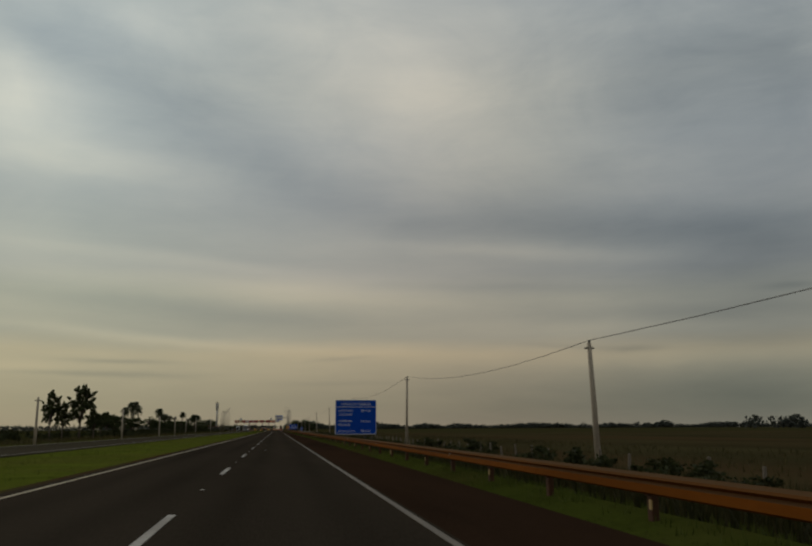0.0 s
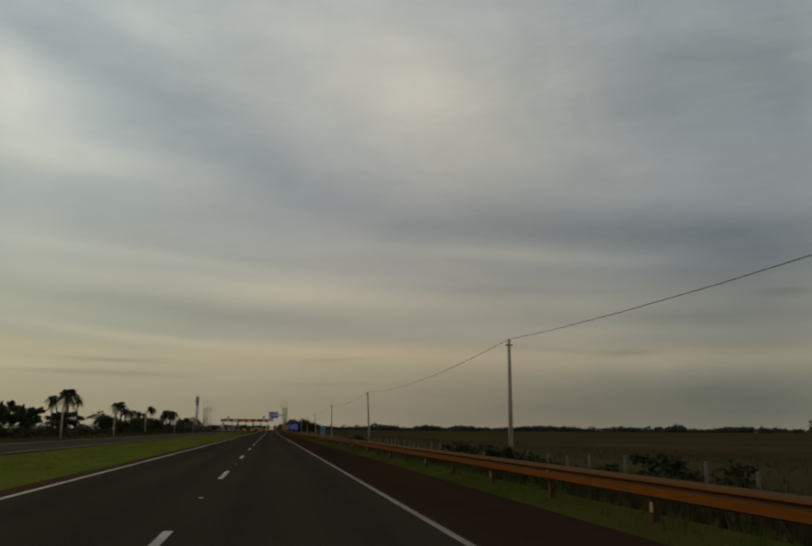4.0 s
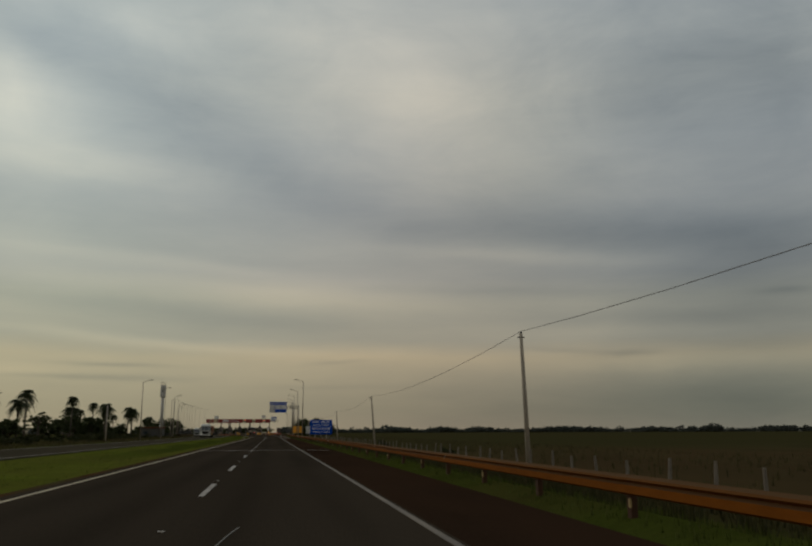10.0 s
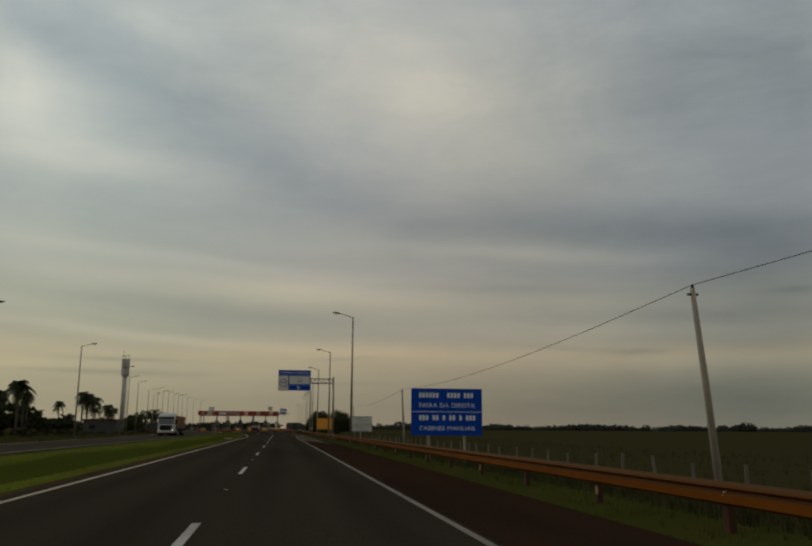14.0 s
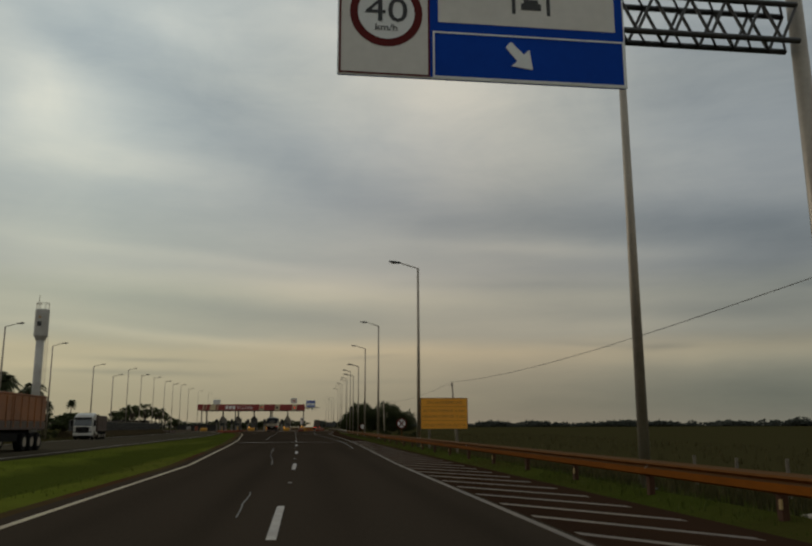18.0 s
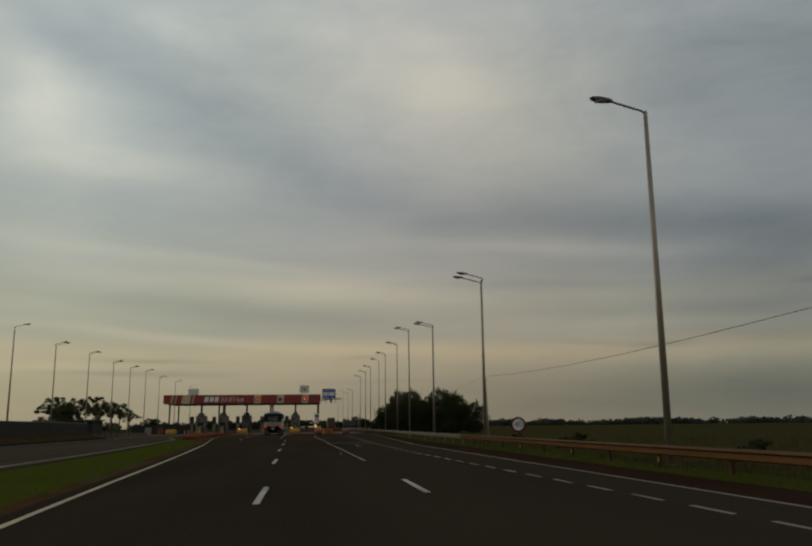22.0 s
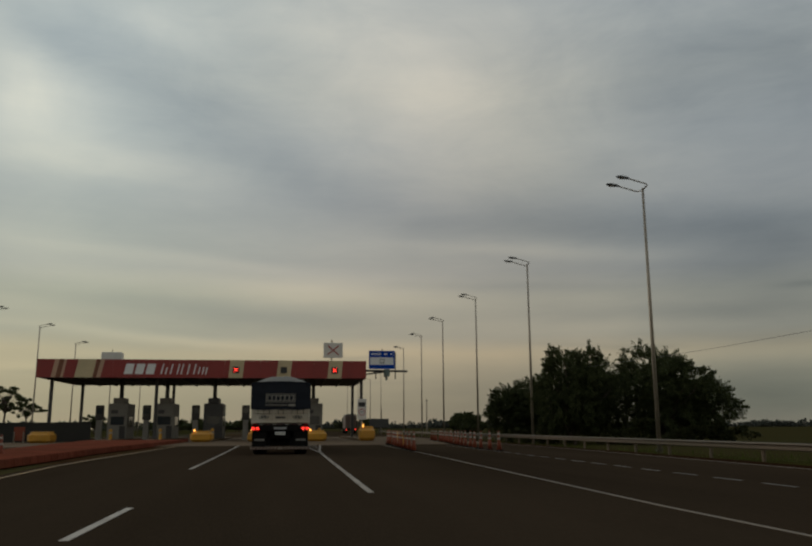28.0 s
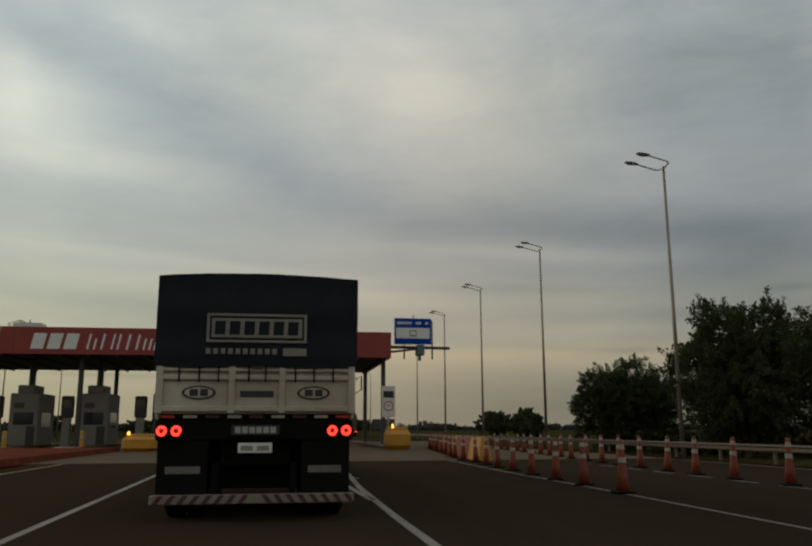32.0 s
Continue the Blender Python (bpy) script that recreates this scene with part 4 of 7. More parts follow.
for x, y, h, dbl in ((6.07, 423.5, 11.75, 0), (5.95, 456.5, 11.45, 0), (6.0, 490.75, 11.6, 0), (6.37, 523.3, 11.85, 0), (6.82, 548.3, 11.85, 0), (7.97, 579.5, 11.7, 1), (8.7, 606.6, 11.7, 1),
                     (9.57, 633.1, 14.45, 1), (11.08, 660.8, 15.3, 1), (11.5, 685.8, 15.85, 1), (12.4, 710.1, 16.6, 1), (11.95, 729.0, 16.4, 1), (12.2, 749.5, 16.5, 1), (12.2, 771, 16.5, 1), (11.8, 807, 14.0, 0), (11.5, 830, 14.0, 0), (11.2, 865, 16.4, 0), (11, 910, 16.4, 0)):
    street_lamp(x, y, h, -1, dbl, "street lamps beside the toll approach")
for x, y, h, dbl in ((-25.5, 418.5, 11.2, 0), (-27.0, 459.5, 11.9, 0), (-28.5, 497, 11.7, 0), (-33.07, 528.3, 11.9, 0), (-35.0, 551, 12.1, 0), (-37.3, 581.5, 11.6, 0), (-39.45, 605.1, 11.35, 0), (-42.1, 631, 14.45, 0), (-43.5, 653.2, 14.4, 1), (-44.78, 677.6, 15.2, 1),
                     (-45.43, 699.6, 15.3, 1), (-46.1, 719.4, 15.6, 1), (-46.87, 742, 16.4, 1), (-47, 763, 16.0, 1), (-47, 792, 16.4, 0), (-46, 820, 16.4, 0)):
    street_lamp(x, y, h, 1, dbl, "street lamps beyond the opposite road")


# ---- road signs ----
def panel(x0, x1, y, z0, z1, material, parent, name="panel", label="", thick=0.03, bevel=0.01):
    return part(name, Shape().box(x0, x1, y, y + thick, z0, z1, bevel), material, parent, label)


def rim(x0, x1, y, z0, z1, w, material, parent, label="", name="border"):
    s = Shape()
    s.box(x0, x1, y, y + 0.004, z1 - w, z1).box(x0, x1, y, y + 0.004, z0, z0 + w)
    s.box(x0, x0 + w, y, y + 0.004, z0 + w, z1 - w).box(x1 - w, x1, y, y + 0.004, z0 + w, z1 - w)
    return part(name, s, material, parent, label)


def posts(parent, xs, y, z1, zg, material=None, w=0.06):
    for x in xs:
        part("post", Shape().box(x - w, x + w, y - w * 0.7, y + w * 0.7, zg - 0.4, z1, 0.008), material or steel, parent)


def bars(parent, x0, x1, y, z, h, material, seed, words=2):
    """Unreadable writing: plain bars, word by word."""
    rnd = random.Random(seed)
    x = x0
    cell = h * 0.72
    while x + cell * 0.7 < x1:
        if rnd.random() > 0.15:
            part("writing", Shape().box(x, min(x + cell * 0.72, x1), y, y + 0.004, z, z + h), material, parent)
        x += cell


def make_signs():
    # toll rates
    s = thing("rate_sign", "large blue toll rate sign with white letters", "road sign")
    y, x0, x1, z0, z1 = 72.7, 5.22, 8.97, 0.72, 3.8
    panel(x0, x1, y, z0, z1, sign_blue, s)
    rim(x0, x1, y - 0.006, z0, z1, 0.045, sign_white, s)
    part("divider", Shape().box(x0 + 0.04, x1 - 0.04, y - 0.006, y, 3.14, 3.18), sign_white, s)
    posts(s, (x0 + 0.95, x1 - 1.0), y + 0.09, z1 - 0.1, -0.4, steel_dark, 0.045)
    yy = y - 0.006
    lettering("writing", "TARIFA DE PEDÁGIO", 0.27, sign_white, s, x0 + 0.48, yy, 3.33, width=2.75)
    for words, z, w in (("AUTOMÓVEL", 2.74, 1.3), ("UTILITÁRIO", 2.39, 1.2), ("COMERCIAL", 1.83, 1.25), ("POR EIXO", 1.47, 1.08), ("MOTOCICLETA", 0.9, 1.53)):
        lettering("writing", words, 0.215, sign_white, s, x0 + 0.3, yy, z + 0.02, width=w)
    for words, z in (("R$  7,10", 2.72), ("R$  7,10", 1.79), ("R$  3,50", 0.93)):
        lettering("writing", words, 0.215, sign_white, s, x0 + 2.35, yy, z + 0.02, width=0.86)
    # kilometre marker
    s = thing("kilometre_marker", "small blue kilometre marker on a thin post", "road sign")
    y, x0, x1 = 203.4, 5.95, 6.46
    panel(x0, x1, y, 0.80, 1.71, sign_blue, s)
    rim(x0, x1, y - 0.006, 0.80, 1.71, 0.022, sign_white, s)
    part("divider", Shape().box(x0 + 0.02, x1 - 0.02, y - 0.006, y, 1.37, 1.39), sign_white, s)
    posts(s, (6.2,), y + 0.06, 1.6, -0.3, pole_concrete, 0.035)
    lettering("writing", "SUL", 0.17, sign_white, s, 6.205, y - 0.006, 1.48, align="CENTER", width=0.27)
    lettering("writing", "km", 0.2, sign_white, s, 6.205, y - 0.006, 1.14, align="CENTER", width=0.28)
    lettering("writing", "314", 0.19, sign_white, s, 6.205, y - 0.006, 0.9, align="CENTER", width=0.3)
    # lane advice
    s = thing("lane_sign", "blue lane sign with four white lines of writing", "road sign")
    y, x0, x1, z0, z1 = 388.5, 6.03, 9.68, 0.95, 3.28
    panel(x0, x1, y, z0, z1, sign_blue, s)
    rim(x0, x1, y - 0.006, z0, z1, 0.03, sign_blue, s)
    part("divider", Shape().box(x0 + 0.04, x1 - 0.04, y - 0.006, y, 2.10, 2.13), sign_white, s)
    posts(s, (x0 + 0.9, x1 - 0.9), y + 0.09, z1 - 0.1, -0.5)
    bars(s, x0 + 0.4, x0 + 1.65, y - 0.006, 2.82, 0.24, sign_white, 5)
    bars(s, x0 + 1.85, x1 - 0.35, y - 0.006, 2.82, 0.24, sign_white, 6)
    lettering("writing", "FAIXA DA DIREITA", 0.3, sign_white, s, x0 + 0.42, y - 0.006, 2.34, width=2.85)
    bars(s, x0 + 0.4, x0 + 1.75, y - 0.006, 1.7, 0.24, sign_white, 7)
    bars(s, x0 + 1.95, x1 - 0.35, y - 0.006, 1.7, 0.24, sign_white, 8)
    lettering("writing", "CABINES MANUAIS", 0.3, sign_white, s, x0 + 0.42, y - 0.006, 1.2, width=2.85)
    # enforcement notice
    s = thing("notice_sign", "white enforcement notice with dark letters and border", "road sign")
    y, x0, x1, z0, z1 = 438.0, 7.42, 9.69, 0.95, 2.62
    panel(x0, x1, y, z0, z1, sign_cream, s)
    rim(x0 + 0.01, x1 - 0.01, y - 0.006, z0 + 0.01, z1 - 0.01, 0.035, sign_black, s)
    part("divider", Shape().box(x0 + 0.04, x1 - 0.04, y - 0.006, y, 1.58, 1.61), sign_black, s)
    posts(s, (x0 + 0.62,), y + 0.09, z1 - 0.1, -0.6, wood_grey, 0.035)
    posts(s, (x0 + 1.0,), y + 0.09, z1 - 0.1, -0.6, pole_concrete, 0.045)
    for words, z, w in (("FISCALIZAÇÃO", 2.33, 1.5), ("FOTOGRÁFICA DE", 2.02, 1.75), ("EVASÃO DE PEDÁGIO", 1.70, 2.1), ("INFRAÇÃO GRAVE MULTA", 1.32, 2.1), ("E 5 PONTOS NA CNH", 1.05, 1.6)):
        lettering("writing", words, 0.25, sign_black, s, (x0 + x1) / 2, y - 0.006, z, align="CENTER", width=w)
    # special vehicles
    s = thing("special_vehicle_sign", "orange sign with dark letters on two posts", "road sign")
    y, x0, x1, z0, z1 = 488.3, 5.76, 8.68, 1.1, 2.98
    panel(x0, x1, y, z0, z1, sign_yellow, s)
    rim(x0, x1, y - 0.006, z0, z1, 0.03, sign_black, s)
    for z in (2.44, 1.60):
        part("divider", Shape().box(x0 + 0.03, x1 - 0.03, y - 0.006, y, z, z + 0.02), sign_brown, s)
    posts(s, (x0 + 0.55, x1 - 0.65), y + 0.09, z1 - 0.1, -0.5, wood_grey)
    for words, z, w in (("VEICULOS ESPECIAIS", 2.62, 2.2), ("ALTURA SUPERIOR A 4.4m", 2.12, 2.6), ("LARGURA SUPERIOR A 2.6m", 1.78, 2.7), ("UTILIZE FAIXA DA DIREITA", 1.26, 2.6)):
        lettering("writing", words, 0.24, sign_brown, s, (x0 + x1) / 2, y - 0.006, z, align="CENTER", width=w)

    def roundel(name, label, x, y, z, r, post_to):
        s = thing(name, label, "road sign")
        ring = [(x + r * math.cos(a), z + r * math.sin(a)) for a in np.linspace(0, 2 * math.pi, 33)[:-1]]
        inner = [(x + r * 0.73 * math.cos(a), z + r * 0.73 * math.sin(a)) for a in np.linspace(0, 2 * math.pi, 33)[:-1]]
        part("disc", Shape().prism(ring, "y", y, y + 0.02), backlit_red, s, "dark red rim")
        part("face", Shape().prism(inner, "y", y - 0.006, y), sign_white, s, "white face")
        posts(s, (x,), y + 0.06, z + r * 0.6, post_to, rail_faded, 0.04)
        return s
    sx, sy, sz = 7.0, 508.2, 1.52
    s = roundel("no_stopping_sign", "round no-stopping sign with a crossed letter", sx, sy, sz, 0.45, -0.4)
    lettering("writing", "E", 0.62, sign_black, s, sx, sy - 0.01, sz - 0.2, align="CENTER")
    bar = Shape()
    for d in (1, -1):
        bar.prism([(sx - 0.26, sz - d * 0.26 - 0.065), (sx - 0.26, sz - d * 0.26 + 0.065), (sx + 0.26, sz + d * 0.26 + 0.065), (sx + 0.26, sz + d * 0.26 - 0.065)], "y", sy - 0.016 - 0.001 * d, sy - 0.012)
    part("cross", bar, backlit_red, s)
    s = roundel("speed_sign", "round 40 speed limit sign on a post", 8.2, 571.5, 1.28, 0.47, -0.4)
    lettering("writing", "40", 0.52, sign_black, s, 8.2, 571.49, 1.12, align="CENTER", width=0.5)


make_signs()


def make_gantry():
    g = thing("overhead_sign", "blue and white overhead toll sign on a lattice arm", "road sign")
    y = 450.0
    part("column", Shape().tube([(6.14, y + 0.3, -0.3), (6.1, y + 0.3, 4.0), (6.05, y + 0.3, 7.68)], [0.14, 0.13, 0.115], 16), steel, g, "pale steel column", smooth=True)
    part("base_plate", Shape().box(5.6, 6.44, y - 0.1, y + 0.7, -0.1, 0.06, 0.02), pole_concrete, g)
    for z in (6.86, 7.44):
        for dy in (0.12, 0.48):
            part("chord", Shape().tube([(-0.6, y + dy, z), (5.95, y + dy, z)], 0.045, 8), steel_dark, g)
    n = 12
    for k in range(n):
        a, b = 2.6 + k * 0.28, 2.6 + (k + 1) * 0.28
        z0, z1 = (6.86, 7.44) if k % 2 else (7.44, 6.86)
        for dy in (0.12, 0.48):
            part("brace", Shape().tube([(a, y + dy, z0), (b, y + dy, z1)], 0.025, 6), steel_dark, g)
        part("brace", Shape().tube([(a, y + 0.12, 7.44), (b, y + 0.48, 7.44)], 0.018, 6), steel_dark, g)
        part("brace", Shape().tube([(a, y + 0.12, 6.86), (b, y + 0.48, 6.86)], 0.018, 6), steel_dark, g)
    # sign face
    x0, x1, z0, z1 = -0.88, 3.18, 5.9, 8.48
    part("panel", Shape().box(x0, x1, y, y + 0.05, z0, z1, 0.012), sign_blue, g)
    rim(x0, x1, y - 0.006, 7.8, z1, 0.03, sign_white, g)
    lettering("writing", "COBRANÇA AUTOMÁTICA", 0.36, sign_white, g, (x0 + x1) / 2, y - 0.006, 8.02, align="CENTER", width=3.7)
    part("speed_panel", Shape().box(x0 + 0.02, 0.38, y - 0.006, y, z0 + 0.02, 7.76), sign_cream, g, "pale panel")
    rim(x0 + 0.02, 0.38, y - 0.012, z0 + 0.02, 7.76, 0.025, backlit_red, g)
    cx, cz = -0.22, 6.83
    for r, m, d in ((0.5, backlit_red, 0.012), (0.39, sign_white, 0.016)):
        part("roundel", Shape().prism([(cx + r * math.cos(a), cz + r * math.sin(a)) for a in np.linspace(0, 2 * math.pi, 33)[:-1]], "y", y - d, y - 0.006), m, g)
    lettering("writing", "40", 0.5, sign_black, g, cx, y - 0.02, cz - 0.13, align="CENTER", width=0.58)
    lettering("writing", "km/h", 0.14, sign_black, g, cx, y - 0.02, cz - 0.27, align="CENTER", width=0.3)
    part("symbol_panel", Shape().box(0.5, 3.04, y - 0.006, y, 6.74, 7.7), sign_cream, g, "pale panel with a toll symbol")
    sym = Shape().box(1.55, 1.6, y - 0.012, y - 0.006, 6.93, 7.42).box(2.05, 2.1, y - 0.012, y - 0.006, 6.93, 7.42).box(1.55, 2.1, y - 0.012, y - 0.006, 7.38, 7.43)
    sym.box(1.68, 1.97, y - 0.012, y - 0.006, 7.0, 7.1).box(1.72, 1.93, y - 0.012, y - 0.006, 7.1, 7.16)
    part("symbol", sym, sign_black, g)
    rim(0.42, x1 - 0.02, y - 0.008, z0 + 0.02, 6.6, 0.025, sign_white, g)
    part("arrow", Shape().prism([(1.44, 6.42), (1.52, 6.5), (1.70, 6.32), (1.78, 6.40), (1.82, 6.1), (1.52, 6.14), (1.60, 6.22)], "y", y - 0.012, y - 0.006), sign_white, g, "white arrow")
    for x in (0.2, 2.2):
        part("hanger", Shape().box(x - 0.04, x + 0.04, y + 0.05, y + 0.12, 6.1, 8.3, 0.01), steel_dark, g)
    rim(x0, x1, y - 0.004, z0, z1, 0.02, sign_white, g)


make_gantry()


# ---- toll plaza ----
ISLANDS = (-33.6, -28.0, -23.1, -17.9, -12.5, -6.9, -1.9)


def make_canopy():
    c = thing("toll_canopy", "long red toll canopy on dark steel columns", "canopy")
    y0, y1, x0, x1, zb, zt = 705.0, 721.0, -35.7, -1.3, 6.58, 8.50
    part("soffit", Shape().box(x0 + 0.1, x1 - 0.1, y0 + 0.1, y1 - 0.1, zb + 0.05, zb + 0.35, 0.03), canopy_grey, c)
    part("roof", Shape().box(x0 + 0.15, x1 - 0.15, y0 + 0.15, y1 - 0.15, zb + 0.35, zt - 0.35, 0.05), canopy_grey, c)
    # soffit ribs
    for k in range(18):
        x = x0 + 1.0 + k * 1.93
        part("rib", Shape().box(x, x + 0.12, y0 + 0.3, y1 - 0.3, zb - 0.12, zb + 0.05), steel_dark, c)
    # fascia, panel by panel
    n = 18
    w = (x1 - x0) / n
    for k in range(n):
        a = x0 + k * w
        part("fascia_panel", Shape().box(a + 0.006, a + w - 0.006, y0, y0 + 0.1, zb, zt, 0.01), fascia_red, c)
        part("fascia_panel", Shape().box(a + 0.006, a + w - 0.006, y1 - 0.1, y1, zb, zt, 0.01), fascia_red, c)
    for x in (x0, x1 - 0.1):
        for k in range(8):
            part("fascia_panel", Shape().box(x, x + 0.1, y0 + 0.1 + k * 1.975, y0 + 0.09 + (k + 1) * 1.975, zb, zt, 0.01), fascia_red, c)

    def slant(a, b, lean, material, name, label=""):
        s = Shape().prism([(a, zb), (b, zb), (b + lean, zt), (a + lean, zt)], "y", y0 - 0.008, y0)
        part(name, s, material, c, label)
    slant(-34.25, -33.8, 0.34, stripe_pink, "stripe", "pale slanted stripe")
    slant(-33.78, -33.34, 0.34, fascia_brown, "stripe", "brown slanted stripe")
    slant(-33.32, -33.06, 0.34, stripe_pink, "stripe", "pale slanted stripe")
    slant(-31.92, -30.1, 0.35, fascia_beige, "stripe", "broad beige field")
    slant(-30.08, -29.74, 0.42, fascia_brown, "stripe", "brown slanted stripe")
    slant(-29.72, -29.31, 0.40, stripe_pink, "stripe", "pale slanted stripe")
    # the operator's emblem, as plain white shapes
    def slab(x, z, w, h, material=sign_white):
        k = 0.2
        part("emblem", Shape().prism([(x + (z - 6.95) * k, z), (x + w + (z - 6.95) * k, z), (x + w + (z + h - 6.95) * k, z + h), (x + (z + h - 6.95) * k, z + h)], "y", y0 - 0.012, y0), material, c)
    for x in (-26.95, -25.85, -24.75):
        slab(x, 6.95, 0.86, 1.1)
    for x, w, h in ((-23.2, 0.13, 1.1), (-22.75, 0.13, 0.75), (-22.25, 0.13, 1.1), (-21.55, 0.13, 1.1), (-21.15, 0.13, 1.1), (-20.5, 0.14, 1.1), (-19.85, 0.14, 1.1), (-19.35, 0.13, 0.8), (-18.95, 0.13, 0.8), (-18.6, 0.13, 0.8)):
        slab(x, 6.95, w, h)
    # lane panels with signals
    for cx, lit in ((-15.4, True), (-10.3, False), (-4.8, True)):
        slant(cx - 0.75, cx + 0.75, 0.18, fascia_beige, "lane_panel", "beige lane panel")
        part("signal", Shape().box(cx - 0.32, cx + 0.38, y0 - 0.1, y0 - 0.008, 7.1, 7.8, 0.03), sign_black, c, "dark signal box")
        if lit:
            s = Shape()
            for d in (1, -1):
                s.add([(cx - 0.2, y0 - 0.104, 7.45 - d * 0.22 - 0.05), (cx - 0.2, y0 - 0.104, 7.45 - d * 0.22 + 0.05), (cx + 0.26, y0 - 0.104, 7.45 + d * 0.22 + 0.05), (cx + 0.26, y0 - 0.104, 7.45 + d * 0.22 - 0.05)], [(0, 1, 2, 3)])
            part("signal_light", s, lamp_red, c, "lit red cross")
    low = part("roof_unit", Shape().box(-32.3, -30.0, y0 + 13.0, y0 + 14.6, zt - 0.4, zt + 1.95, 0.04), sign_cream, c, "low pale box on the roof")
    part("roof_unit_mast", Shape().tube([(-31.2, y0 + 13.8, zt + 1.9), (-31.2, y0 + 13.8, zt + 2.3)], 0.05, 6), steel, low)
    for cx in (-5.1,):
        part("cross_panel", Shape().box(cx - 0.9, cx + 1.2, y0 + 0.2, y0 + 0.32, 8.85, 10.5, 0.02), sign_cream, c, "white panel")
        part("panel_frame", Shape().box(cx - 0.08, cx + 0.08, y0 + 0.32, y0 + 0.42, 8.4, 10.7, 0.01).tube([(cx, y0 + 0.35, 10.55), (cx, y0 + 0.35, 10.85)], 0.06, 8), steel, c)
        s = Shape()
        if cx > -10:
            for d in (1, -1):
                mx = cx + 0.15
                s.prism([(mx - 0.6, 9.68 - d * 0.5 - 0.09), (mx - 0.6, 9.68 - d * 0.5 + 0.09), (mx + 0.6, 9.68 + d * 0.5 + 0.09), (mx + 0.6, 9.68 + d * 0.5 - 0.09)], "y", y0 + 0.19 - 0.002 * d, y0 + 0.2)
            part("cross", s, sign_red, c, "red cross")
    # columns in pairs
    for x in (-34.5, -23.75, -12.4, -1.7):
        for y in (706.6, 719.4):
            col = part("column", Shape().box(x - 0.16, x + 0.16, y - 0.16, y + 0.16, 0.1, zb + 0.1, 0.03), steel_dark, c, "dark steel column")
            part("foot", Shape().box(x - 0.3, x + 0.3, y - 0.3, y + 0.3, 0.1, 0.2, 0.02), steel_dark, col)
    # sign arm beyond the end of the canopy
    part("arm", Shape().tube([(-1.6, 706.5, 7.55), (3.5, 706.5, 7.5)], 0.12, 10), steel_dark, c)
    part("arm", Shape().tube([(-1.6, 706.5, 7.1), (1.2, 706.5, 7.45)], 0.08, 8), steel_dark, c)
    for x in (-0.1, 2.1):
        part("hanger", Shape().box(x - 0.05, x + 0.05, 706.3, 706.4, 6.6, 9.6, 0.01), steel_dark, c)
    part("camera_box", Shape().box(0.85, 1.45, 706.0, 706.9, 6.9, 7.7, 0.05).tube([(1.1, 706.3, 6.9), (1.1, 706.3, 6.5)], 0.12, 8), surf("camera_green_grey", (0.09, 0.13, 0.12), 0.5), c, "green-grey camera housing")
    x0s, x1s, z0s, z1s = -0.9, 2.03, 7.72, 9.78
    part("lane_sign", Shape().box(x0s, x1s, 706.2, 706.28, z0s, z1s, 0.015), sign_blue, c, "blue automatic lane sign")
    part("sign_field", Shape().box(x0s + 0.15, x1s - 0.15, 706.19, 706.2, 8.2, 9.02), sign_white, c, "white field")
    s = Shape().box(0.3, 0.35, 706.184, 706.19, 8.3, 8.8).box(0.8, 0.85, 706.184, 706.19, 8.3, 8.8).box(0.3, 0.85, 706.184, 706.19, 8.76, 8.82).box(0.4, 0.75, 706.184, 706.19, 8.36, 8.46)
    part("symbol", s, sign_black, c)
    rim(x0s, x1s, 706.192, z0s, z1s, 0.03, sign_white, c)
    bars(c, x0s + 0.25, 0.6, 706.19, 9.3, 0.2, sign_white, 11)
    bars(c, 0.8, x1s - 0.25, 706.19, 9.3, 0.2, sign_white, 12)
    part("spike", Shape().tube([(0.6, 706.25, 9.75), (0.6, 706.25, 10.0)], 0.05, 6), steel_dark, c)


make_canopy()


